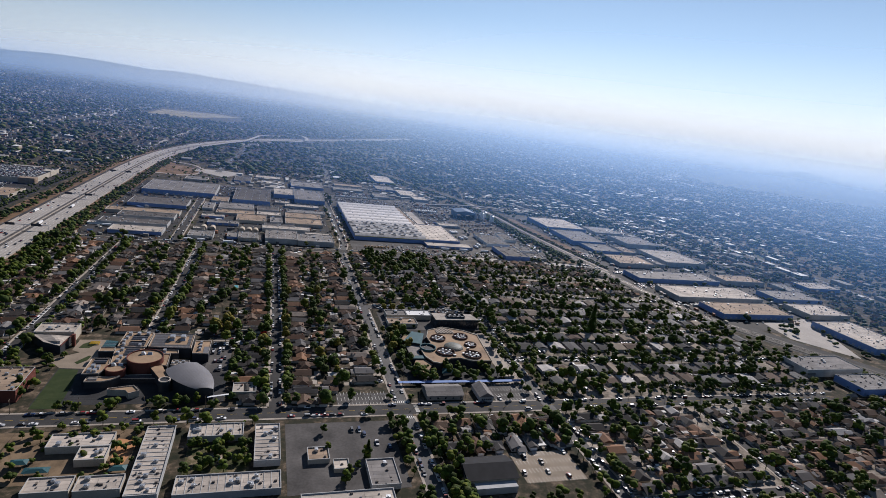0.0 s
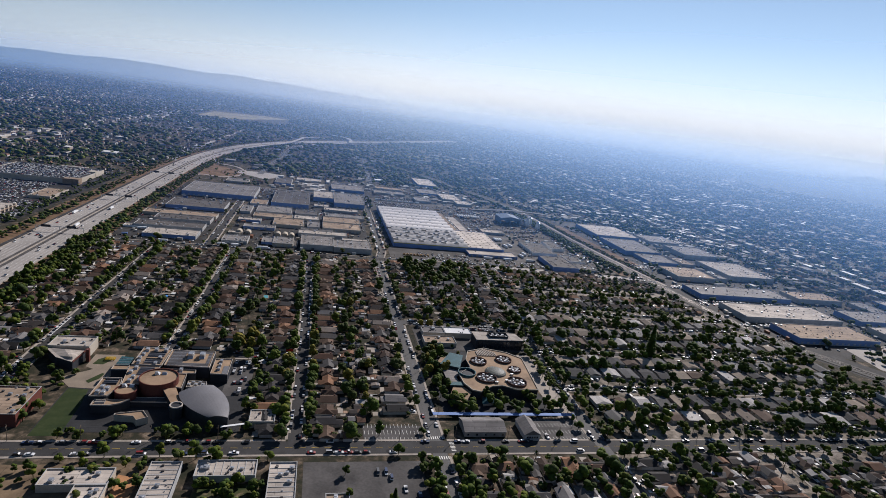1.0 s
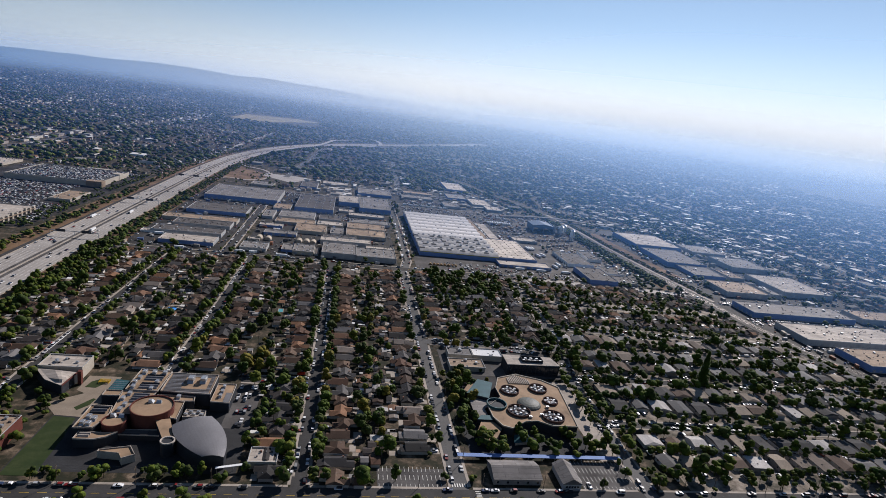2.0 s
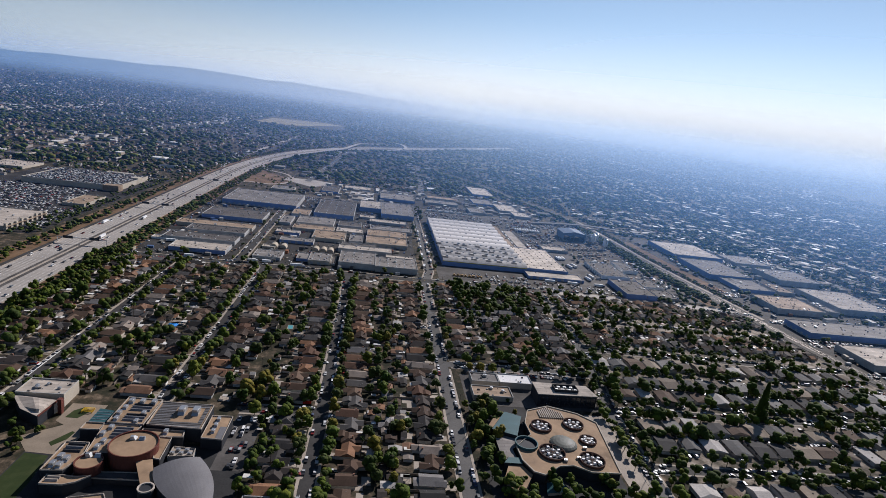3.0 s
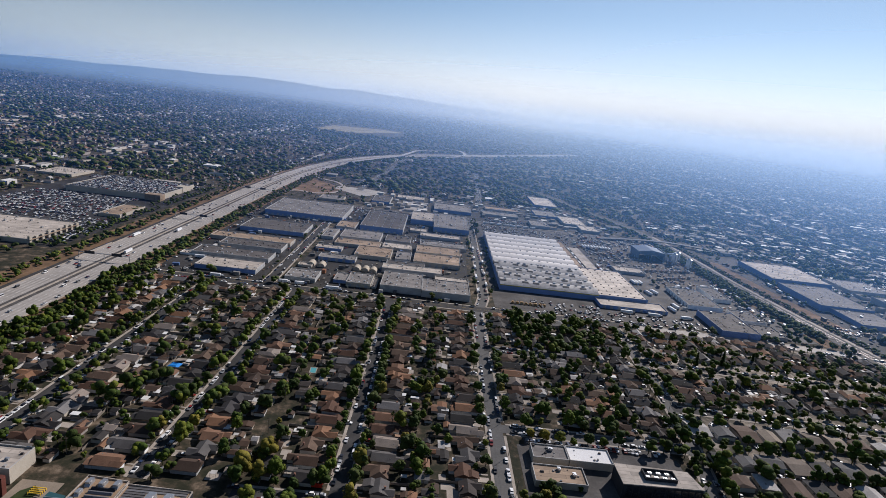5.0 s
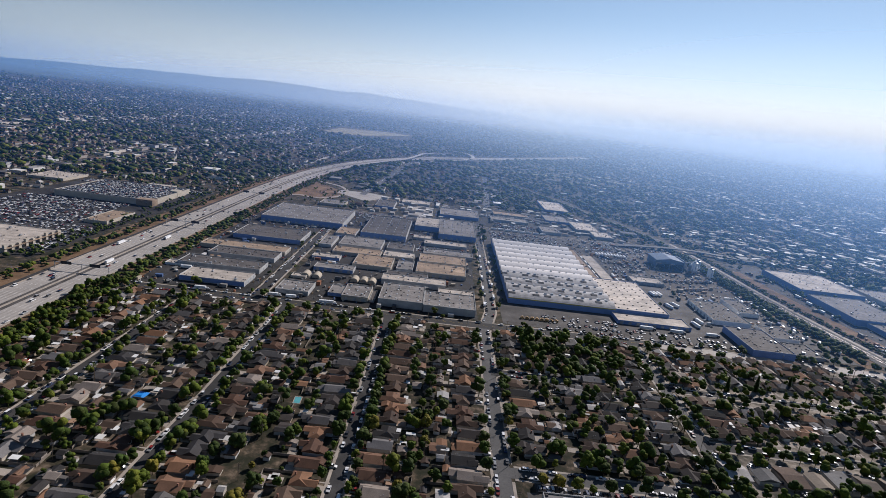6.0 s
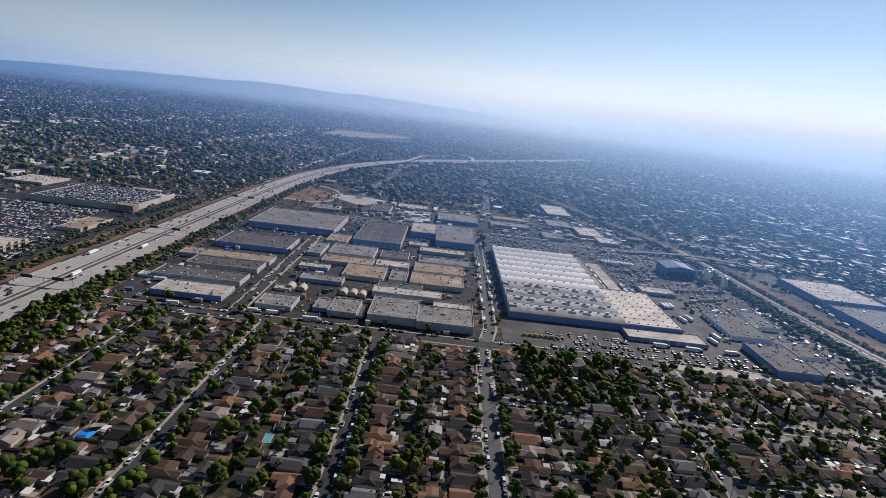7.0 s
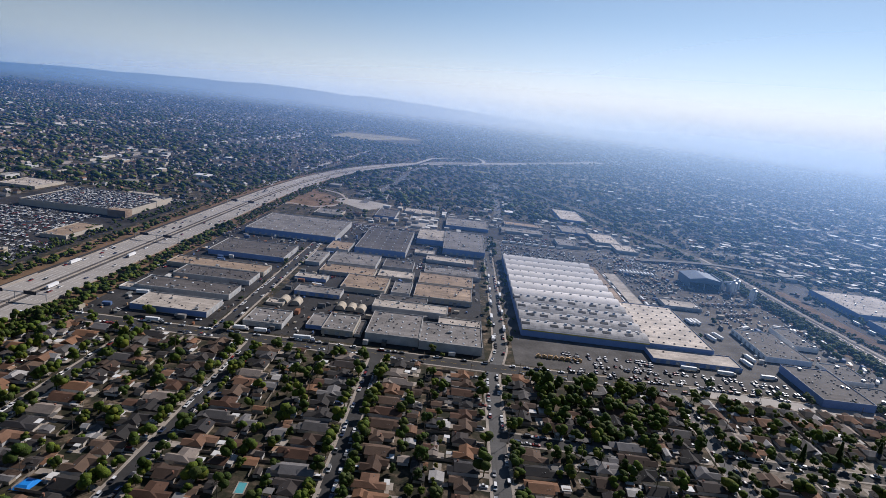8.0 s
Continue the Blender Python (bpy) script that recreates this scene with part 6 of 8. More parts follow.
for k in range(HOUSE_KINDS):
    wings, r = house_shape(k)
    wall, roof, ends = Build(), Build(), Build()
    for i, (x0, x1, y0, y1, e, up, way) in enumerate(wings):
        wall.box(x0 + 0.004 * i, x1 - 0.004 * i, y0 + 0.004 * i, y1 - 0.004 * i, 0, e - 0.02 * i)
        roof.gable(x0, x1, y0, y1, e, up, way, 0.75, hip=(3.2 if k % 3 == 0 and i == 0 else 0.0))
        # gable ends
        if way == "y" and (k % 3 or i):
            for y in (y0, y1):
                ends.prism([(x0, y - 0.02), (x1, y - 0.02), (x1, y + 0.02), (x0, y + 0.02)], e, e + up * 0.93, [((x0 + x1) / 2 - 0.05, y - 0.02), ((x0 + x1) / 2 + 0.05, y - 0.02), ((x0 + x1) / 2 + 0.05, y + 0.02), ((x0 + x1) / 2 - 0.05, y + 0.02)])
        elif way == "x":
            for x in ((x0, x1) if i == 0 else (x1,) if i == 1 else (x0,)):
                ends.prism([(x - 0.02, y0), (x + 0.02, y0), (x + 0.02, y1), (x - 0.02, y1)], e, e + up * 0.93, [(x - 0.02, (y0 + y1) / 2 - 0.05), (x + 0.02, (y0 + y1) / 2 - 0.05), (x + 0.02, (y0 + y1) / 2 + 0.05), (x - 0.02, (y0 + y1) / 2 + 0.05)])
    house_meshes.append((wall.mesh("wall", M_wall), roof.mesh("roof", M_roof), wings, ends.mesh("gable", M_wall)))
    wall.f += [tuple(len(wall.v) + q for q in f) for f in ends.f]
    wall.v += ends.v
    house_templates.append((wall.v + roof.v, wall.f + [tuple(len(wall.v) + q for q in f) for f in roof.f], [0] * len(wall.f) + [1] * len(roof.f)))

houses = []  # x, y, turn in degrees, kind
rr = random.Random(11)


def row_along_y(x, face, y0, y1, step=15.8):
    y = y0
    while y < y1:
        px = x(y) if callable(x) else x
        if free(px, y, 5.0) and not near_line(RAIL_DENSE, px, y, 34):
            houses.append((px + rr.uniform(-2.6, 2.6), y + rr.uniform(-0.8, 0.8), (0 if face > 0 else 180) + rr.uniform(-2.5, 2.5), rr.randrange(HOUSE_KINDS)))
        y += step * rr.uniform(0.94, 1.06)


def row_along_x(y, face, x0, x1, step=17.0):
    x = x0
    while x < x1:
        if free(x, y, 5.0) and not near_line(RAIL_DENSE, x, y, 36):
            houses.append((x + rr.uniform(-0.8, 0.8), y + rr.uniform(-2.0, 2.0), (90 if face > 0 else -90) + rr.uniform(-2.5, 2.5), rr.randrange(HOUSE_KINDS)))
        x += step * rr.uniform(0.94, 1.06)


for x, face, y0, y1 in ((-330, 1, 18, 486), (-282, -1, 160, 486), (-225, 1, 160, 486), (-180, -1, 162, 486), (-114, 1, 24, 486), (-69, -1, 18, 486), (-14, 1, 38, 486), (33, -1, 252, 486), (-358, 1, 30, 480)):
    row_along_y(x, face, y0, y1)
row_along_y(lambda y: 138 + (y - 250) * 0.05, 1, 256, 486)
row_along_y(78, -1, 262, 372)
row_along_y(104, 1, 262, 480)
row_along_x(404, -1, 52, 96)
row_along_y(192, -1, 318, 486, 16.5)
for y, face in ((330, -1), (360, 1), (420, -1), (452, 1), (474, -1)):
    row_along_x(y, face, 212, 470)
for y, face in ((-24, 1), (-52, -1)):
    row_along_x(y, face, 34, 136)
for x, face in ((122, 1), (164, -1), (262, 1), (308, -1)):
    row_along_y(x, face, -320, -12)
for x in (205, 228, 350, 372, 415, 438):
    row_along_y(x, 1, -260, -12, 16.5)
for x, face in ((32, -1), (96, 1), (-14, 1), (-60, -1), (-110, 1), (-160, -1)):
    row_along_y(x, face, -330, -142)
for x in (470, 493, 536, 560, 604):
    row_along_y(x, 1, -260, -8, 16.5)
for x, face in ((-205, 1), (-250, -1), (-300, 1), (-345, -1)):
    row_along_y(x, face, -330, -150)


def make_house(x, y, turn, k):
    wall, roof, wings, ends = house_meshes[k]
    t = thing("house", x, y, 0, turn)
    part("wall", wall, None, t)
    part("roof", roof, None, t)
    part("gable", ends, None, t)
    m, f = wings[0], wings[1]
    part("garage_door", GARAGE, None, t, at=(f[1] + 0.05, (f[2] + f[3]) / 2, 0))
    side = -1 if f[2] + f[3] > 0 else 1
    part("door", DOOR, None, t, at=(m[1] + 0.05, side * 1.2, 0))
    part("window", WIN, None, t, at=(m[1] + 0.05, side * 4.2, 0))
    if k % 2:
        part("chimney", CHIMNEY, None, t, at=(m[0] + 1.5, side * 2.0, 3.4))
    else:
        part("vent_pipe", VENTS, None, t, at=(m[0] + 2.2, side * 3.0, 4.0))
    looks = ["hipped grey shingle roof", "brown shingle gables and a brick chimney", "low gables and a front garage", "shingle gables and a chimney", "hipped shingle roof", "cross gables and a brick chimney", "hipped roof and a back wing", "plain gables and a chimney", "cross gables and a front garage"]
    return tagged(t, "stucco bungalow with " + looks[k % 9] if k % 9 != 4 else "stucco bungalow with a hipped shingle roof", "house", "bungalows along the streets")


houses.sort(key=lambda h: abs(h[0] + 40) * 0.9 + abs(h[1] - 230))
for h in houses[:260]:
    make_house(*h)
for k in range(HOUSE_KINDS):
    some = [(x, y, 0, radians(a), 1, 1, 1) for x, y, a, q in houses[260:] if q == k]
    if some:
        crowd("outer_houses", house_templates[k], some, [M_wall_i, M_roof_i], "more stucco bungalows of the outer streets", "houses")

# driveways and front walks
drive = Build()
for x, y, a, k in houses:
    c, s = math.cos(radians(a)), math.sin(radians(a))
    f = house_meshes[k][2][1]
    for y0, y1 in (((f[2] + f[3]) / 2 - 2.4, (f[2] + f[3]) / 2 + 2.4), (-f[2] * 0.4 - 0.6, -f[2] * 0.4 + 0.6)):
        pts = [(f[1], y0), (17.0, y0), (17.0, y1), (f[1], y1)]
        drive.face(*[(x + px * c - py * s, y + px * s + py * c, 0.12) for px, py in pts])
tagged(new("driveways", drive.mesh("driveways", M_concrete)), "pale concrete driveways in front of the houses", "driveways", kind="stuff")

# back-yard sheds, patio roofs and garages
shed = Build().box(-3, 3, -3.2, 3.2, 0, 2.4)
n0 = len(shed.f)
shed.gable(-3, 3, -3.2, 3.2, 2.4, 1.0, "y", 0.4)
shed_t = (shed.v, shed.f, [0] * n0 + [1] * (len(shed.f) - n0))
sheds = []
for x, y, a, k in houses:
    for q in range(3):
        if rr.random() < 0.66:
            c, s = math.cos(radians(a)), math.sin(radians(a))
            px, py = rr.uniform(-27, -14), rr.uniform(-5.5, 5.5)
            X, Y = x + px * c - py * s, y + px * s + py * c
            if free(X, Y, 3) and not by_pool(X, Y):
                sheds.append((X, Y, 0, radians(a + rr.choice((0, 90))), rr.uniform(0.6, 1.5), rr.uniform(0.6, 1.35), rr.uniform(0.8, 1.25)))
crowd("backyard_sheds", shed_t, sheds, [M_wall_i, M_roof_i], "small garages and sheds in the back yards", "sheds")
patio = Build().box(-2.6, 2.6, -2.2, 2.2, 2.5, 2.65)
for px, py in ((-2.4, -2), (2.4, -2), (2.4, 2), (-2.4, 2)):
    patio.box(px - 0.06, px + 0.06, py - 0.06, py + 0.06, 0, 2.5)
patios, slabs = [], Build()
for x, y, a, k in houses:
    c, s = math.cos(radians(a)), math.sin(radians(a))
    for q in range(2):
        px, py = rr.uniform(-17, -7), rr.uniform(-6, 6)
        X, Y = x + px * c - py * s, y + px * s + py * c
        if rr.random() < 0.45 and not by_pool(X, Y):
            patios.append((X, Y, 0, radians(a), rr.uniform(0.6, 1.3), rr.uniform(0.6, 1.3), 1.1))
        w, d = rr.uniform(2, 5), rr.uniform(2, 4.5)
        if rr.random() < 0.7 and free(X, Y, 4):
            slabs.face(*[(X + u * c - v * s, Y + u * s + v * c, 0.05 + 0.004 * q) for u, v in ((-w, -d), (w, -d), (w, d), (-w, d))])
M_patio = material("patio_roofing", (0.5, 0.5, 0.5), 0.6, vary=0.12, spread=[(0.6, 0.58, 0.54), (0.32, 0.2, 0.13), (0.42, 0.4, 0.37), (0.2, 0.19, 0.18), (0.12, 0.11, 0.1), (0.66, 0.65, 0.62)], island=True)
crowd("patio_roofs", (patio.v, patio.f, [0] * len(patio.f)), patios, [M_patio], "flat patio roofs on posts behind the houses", "patio roofs")
tagged(new("patio_slabs", slabs.mesh("patio_slabs", M_concrete)), "pale concrete patio slabs in the yards", "paving", kind="stuff")
fence = Build()
for x, y, a, k in houses:
    c, s = math.cos(radians(a)), math.sin(radians(a))
    for (ax, ay), (bx, by) in (((-24, 7.6), (4, 7.6)), ((-24, -7.6), (-24, 7.6))):
        p, q = (x + ax * c - ay * s, y + ax * s + ay * c), (x + bx * c - by * s, y + bx * s + by * c)
        if rr.random() < 0.5 and free(*p, 2) and free(*q, 2):
            d = Vector((q[0] - p[0], q[1] - p[1])).normalized() * 0.07
            fence.prism([(p[0] - d.y, p[1] + d.x), (p[0] + d.y, p[1] - d.x), (q[0] + d.y, q[1] - d.x), (q[0] - d.y, q[1] + d.x)], 0, 1.8)
tagged(new("yard_fences", fence.mesh("yard_fences", plain("block_wall", (0.2, 0.17, 0.14)))), "plain block walls between the back yards", "fences", kind="stuff")
pool = Build().prism([(-251, 279), (-242, 279), (-240, 289), (-249, 290)], 0.1, 1.6, [(-248, 282), (-243, 282), (-243, 287), (-247, 287)])
tagged(new("pool_tent", pool.mesh("pool_tent", M_pool)), "bright blue tarpaulin over a back-yard pool", "tarpaulin")
basin = tagged(thing("swimming_pool", -138, 302, 0, 4), "small turquoise swimming pool in a back yard", "pool")
part("coping", Build().box(-2.9, 2.9, -5.2, -4.6, 0, 0.25).box(-2.9, 2.9, 4.6, 5.2, 0, 0.25).box(-2.9, -2.3, -4.6, 4.6, 0, 0.25).box(2.3, 2.9, -4.6, 4.6, 0, 0.25), M_concrete, basin, "pale concrete coping")
part("water", Build().box(-2.28, 2.28, -4.58, 4.58, 0, 0.16), plain("turquoise_pool_water", (0.10, 0.34, 0.36), 0.12, vary=0.08), basin, "still turquoise water")

# ---- apartment rows of the eastern lanes ----
def make_apartment(k):
    r = random.Random(40 + k)
    w, d, h = r.uniform(6.0, 7.4), r.uniform(8.0, 10.5), r.choice((3.4, 3.6, 3.5, 5.8))
    wall = Build().box(-w, w, -d, d, 0, h)
    if k % 3 and k != 1:  # gable ends
        for q in (-1, 1):
            if k == 4:
                wall.prism([(q * w - 0.02, -d), (q * w + 0.02, -d), (q * w + 0.02, d), (q * w - 0.02, d)], h, h + 1.5, [(q * w - 0.02, -0.05), (q * w + 0.02, -0.05), (q * w + 0.02, 0.05), (q * w - 0.02, 0.05)])
            else:
                wall.prism([(-w, q * d - 0.02), (w, q * d - 0.02), (w, q * d + 0.02), (-w, q * d + 0.02)], h, h + (1.7 if k == 2 else 0.8), [(-0.05, q * d - 0.02), (0.05, q * d - 0.02), (0.05, q * d + 0.02), (-0.05, q * d + 0.02)])
    roof = Build()
    if k % 3:
        roof.gable(-w, w, -d, d, h, (1.5, 1.3, 1.9, 1.0, 1.7)[k], "x" if k == 4 else "y", 0.6, hip=3 if k == 1 else 0)
    else:
        roof.prism(rect(-w - 0.5, w + 0.5, -d - 0.5, d + 0.5), h, h + 0.35)
        roof.box(-w - 0.5, w + 0.5, -d - 0.5, -d - 0.2, h + 0.35, h + 0.6)
    return wall, roof, (w, d, h)


APT = [make_apartment(k) for k in range(5)]
APT_M = [(a[0].mesh("wall", M_wall), a[1].mesh("roof", M_flat), a[2]) for a in APT]
apartments = []
for y, face in ((44, -1), (70, 1), (124, -1), (150, 1), (204, -1), (230, 1), (270, 1)):
    x = 174.0
    while x < 500:
        if free(x, y, 4) and not near_line(RAIL_DENSE, x, y, 36):
            apartments.append((x, y + rr.uniform(-3, 3), (0 if face > 0 else 180) + rr.uniform(-4, 4), rr.randrange(5)))
        x += rr.uniform(17.5, 21)
for x, y, a, k in apartments:
    wall, roof, (w, d, h) = APT_M[k]
    t = tagged(thing("apartment_house", x, y, 0, a), ("two-storey" if h > 5 else "one-storey") + " stucco apartment house with a " + ("low pitched" if k % 3 else "flat gravel") + " roof", "apartment house", "apartment houses of the lanes")
    t.scale = (rr.uniform(0.8, 1.22), rr.uniform(0.72, 1.2), rr.uniform(0.9, 1.1))
    part("wall", wall, None, t)
    part("roof", roof, None, t)
    for q in (-1, 1):
        part("window", WIN, None, t, at=(w + 0.03, q * d * 0.5, h - 2.8))
    part("roof_vent", DARKVENT, None, t, at=(1.5, d * 0.3, h + 0.3)).scale = (0.6, 0.6, 0.6)

# ---- trees ----
def ico(sub):
    bm = bmesh.new()
    bmesh.ops.create_icosphere(bm, subdivisions=sub, radius=1)
    v, f = [tuple(p.co) for p in bm.verts], [tuple(p.index for p in q.verts) for q in bm.faces]
    bm.free()
    return v, f


ICO1, ICO2 = ico(1), ico(2)


def crown_shape(seed, lumps, leaves, wide=1.0, tall=0.9, fine=False):
    """A crown of radius about 1 over its foot at z = 0: uneven clumps with gaps between, and loose leaf sprays round them."""
    r = random.Random(seed)
    b = Build()
    base = ICO2 if fine else ICO1
    for k in range(lumps):
        a, q = r.uniform(0, 6.283), math.sqrt(r.uniform(0.02, 1)) * 0.72
        z = r.uniform(0.25, 1.25) * tall
        q *= 0.95 - 0.5 * abs(z / tall - 0.6)
        s = r.uniform(0.27, 0.45) if leaves > 400 else r.uniform(0.36, 0.56)
        i = len(b.v)
        o = Vector((r.uniform(-9, 9), r.uniform(-9, 9), 0))
        for x, y, w in base[0]:
            n = 1 + 0.42 * noise.noise(Vector((x, y, w)) * 1.9 + o)
            b.v.append((wide * (q * math.cos(a) + s * n * x), wide * (q * math.sin(a) + s * n * y), z + s * n * w * 0.8))
        b.f += [tuple(i + j for j in f) for f in base[1]]
    for k in range(leaves):
        a, el, q = r.uniform(0, 6.283), math.asin(r.uniform(-0.55, 1.0)), r.uniform(0.55, 0.93)
        c = Vector((wide * q * math.cos(a) * math.cos(el), wide * q * math.sin(a) * math.cos(el), tall * (0.65 + 0.68 * q * math.sin(el))))
        s = r.uniform(0.04, 0.10) if leaves > 400 else r.uniform(0.05, 0.12)
        p = [c + Vector((r.uniform(-s, s), r.uniform(-s, s), r.uniform(-s, s))) for _ in range(3)]
        b.face(*p)
    return b


TREE_KINDS = 6
tree_meshes = []
for k in range(TREE_KINDS):
    crown = crown_shape(200 + k, 14 + k, 500, fine=True, tall=(0.8, 0.95, 1.2, 0.85, 1.0, 1.35)[k])
    trunk = Build().tube(0, 0, 0.055, 0, 0.6, 7, 0.04)
    r = random.Random(k)
    for j in range(5):
        a = j * 1.257 + r.uniform(-0.3, 0.3)
        trunk.bar((0, 0, 0.42), (0.42 * math.cos(a), 0.42 * math.sin(a), 0.95), 0.022)
    cm = crown.mesh("crown", M_leaf)
    for face in cm.polygons:
        face.use_smooth = True
    tree_meshes.append((cm, trunk.mesh("trunk", M_bark), crown))

trees = []  # x, y, radius, kind
rt = random.Random(21)
for name, (pts, w) in ROADS.items():
    if name in ("northern_street", "warehouse_street"):
        continue
    for x, y, ux, uy in spot(pts, 11.0):
        for side in (1, -1):
            if rt.random() < (0.5 if name == "main_street" and y < 495 else 0.3 if name == "cross_street" else 0.86 if "industrial" not in name and not (name == "main_street" and y > 495) else 0.18):
                px, py = x - uy * side * (w / 2 + 4.2), y + ux * side * (w / 2 + 4.2)
                if not on_road(px, py, 1.0):
                    trees.append((px + rt.uniform(-1, 1), py + rt.uniform(-3, 3), rt.uniform(2.6, 6.0), rt.randrange(TREE_KINDS)))
for x, y, a, k in houses:
    c, s = math.cos(radians(a)), math.sin(radians(a))
    for q in range(5):
        if rt.random() < 0.52:
            px, py = (rt.uniform(-34, -11), rt.uniform(-8, 8)) if q < 4 else (rt.uniform(9, 13), rt.uniform(-7, 7))
            X, Y = x + px * c - py * s, y + px * s + py * c
            if free(X, Y, 1.5):
                trees.append((X, Y, rt.uniform(1.6, 5.0) if rt.random() < 0.86 else rt.uniform(5.0, 7.2), rt.randrange(TREE_KINDS)))
for x, y, a, k in apartments:
    for q in range(5):
        px, py = x + rt.uniform(-9, 9), y + 13.5 * rt.choice((1, -1)) + rt.uniform(-1.5, 1.5)
        if free(px, py, 1) and rt.random() < 0.62:
            trees.append((px, py, rt.uniform(2.2, 5.2) if rt.random() < 0.8 else rt.uniform(5, 7.5), rt.randrange(TREE_KINDS)))
for k in range(34):  # trees on the bank above the freeway
    X, Y = rt.uniform(-400, -372), rt.uniform(300, 490)
    if not on_road(X, Y, 2):
        trees.append((X, Y, rt.uniform(3.0, 6.2), rt.randrange(TREE_KINDS)))
for k in range(58):  # the grove south of the warehouse lot
    X, Y = rt.uniform(48, 150), rt.uniform(392, 486)
    trees.append((X, Y, rt.uniform(3.5, 6.5), rt.randrange(TREE_KINDS)))
for box, n, lo, hi in (((22, 42, 50, 175), 34, 2.8, 5.5), ((40, 130, 48, 76), 30, 2.8, 5.2), ((24, 50, 90, 150), 8, 2.5, 4.5), ((-328, -264, 14, 112), 26, 2.4, 5.0), ((-150, -110, -66, -32), 34, 2.0, 4.2), ((15, 32, -120, -14), 34, 2.8, 5.4), ((-7, 3, -120, -12), 20, 2.4, 4.8), ((34, 130, -60, -10), 20, 2.2, 4.6), ((-134, -108, 50, 150), 26, 2.4, 4.8), ((-300, -262, 66, 106), 14, 2, 4),
                       ((-250, -130, 14, 26), 22, 2.2, 4.2), ((-256, -180, -66, -12), 48, 1.8, 3.8), ((-330, -262, -66, -12), 16, 2.0, 4.2), ((30, 64, 150, 182), 12, 2, 3.6), ((-205, -100, -14, -8), 10, 1.6, 2.8), ((160, 480, 14, 32), 60, 2.0, 4.4), ((160, 480, -14, -7), 26, 2.0, 4.4), ((146, 172, 20, 300), 30, 2.2, 4.6)):
    for k in range(n):
        trees.append((rt.uniform(*box[:2]), rt.uniform(*box[2:]), rt.uniform(lo, hi), rt.randrange(TREE_KINDS)))
for x, y, r in ((-30.9, -58, 4.4), (-49, -84, 4.2), (-57, -46, 3.0), (-6.7, -14.5, 4.0), (-59, -24.7, 3.2), (-46, -78, 3.6), (-40, -70, 2.6)):
    trees.append((x, y, r, 5))
for k in range(16):  # the pale hedge beside the school car park
    trees.append((143.5 + rt.uniform(-1, 1), 84 + k * 4.6, rt.uniform(2.0, 3.2), 0))
trees = [q for q in trees if not near_line(RAIL_DENSE, q[0], q[1], 29) and not by_pool(q[0], q[1])]
trees.sort(key=lambda q: abs(q[0] + 40) * 0.9 + abs(q[1] - 200))
for x, y, r, k in trees[:270]:
    cm, tm, _ = tree_meshes[k]
    t = tagged(thing("tree", x, y, 0, rt.uniform(0, 360)), ("tall" if r > 3.2 else "small") + " leafy street tree with an uneven dark green crown", "tree", "trees of the streets and yards")
    t.scale = (r, r, r * rt.uniform(0.95, 1.25))
    part("crown", cm, None, t, at=(0, 0, 0.42))
    part("trunk", tm, None, t)
for near, lumps, leaves in ((True, 5, 60), (False, 6, 36)):
    for k in range(TREE_KINDS):
        c = crown_shape(300 + k, lumps, leaves, tall=(0.8, 0.95, 1.2, 0.85, 1.0, 1.35)[k], fine=near)
        c.tube(0, 0, 0.06, -0.42, 0.5, 5)
        some = [(x, y, 0.42 * r, rt.uniform(0, 6.28), r, r, r * rt.uniform(0.9, 1.25)) for x, y, r, q in (trees[270:1700] if near else trees[1700:]) if q == k]
        crowd("more_trees", (c.v, c.f, [0] * len(c.f)), some, [M_leaf_i], "more leafy trees of the outer streets and yards", "trees")

EAST_SPANS = [(o.location.x - q.dimensions.x / 2, o.location.x + q.dimensions.x / 2, o.location.y - q.dimensions.y / 2, o.location.y + q.dimensions.y / 2) for o in scene.objects if o.parent is None and o.name.startswith("workshop") for q in o.children if q.name.startswith("wall")]
# shrubs on the freeway and railway banks
bank = []
for k in range(260):  # trees between the mall and the freeway, and on the dry bank
    x, y = rt.choice(((rt.uniform(-543, -512), rt.uniform(550, 1060)), (rt.uniform(-530, -512), rt.uniform(550, 1060)), (rt.uniform(-405, -270), rt.uniform(1060, 1420))))
    s = rt.uniform(2.2, 5.0)
    bank.append((x, y, 0, rt.uniform(0, 6), s, s, s * rt.uniform(0.9, 1.3)))
for k in range(60):  # trees along the warehouse's west wall and the yard streets
    x, y = rt.choice(((rt.uniform(37, 44), rt.uniform(585, 900)), (rt.uniform(-252, -246), rt.uniform(510, 1030)), (rt.uniform(-230, -226), rt.uniform(560, 1030)), (rt.uniform(14, 40), rt.uniform(905, 1050))))
    s = rt.uniform(2.0, 4.2)
    bank.append((x, y, 0, rt.uniform(0, 6), s, s, s * rt.uniform(1.0, 1.5)))
for x, y, ux, uy in spot(FREEWAY, 3.2):
    if -420 < y < 2300:
        for lo, hi, p in ((42, 62, 0.9), (-46, -36, 0.5), (-62, -42, 0.95), (-62, -46, 0.5)):
            if rt.random() < p:
                o = rt.uniform(lo, hi)
                s = rt.uniform(2.2, 4.8) if y > 900 else rt.uniform(2.6, 7.0)
                bank.append((x - uy * o, y + ux * o, 0, rt.uniform(0, 6), s, s, s * rt.uniform(0.7, 1.2)))
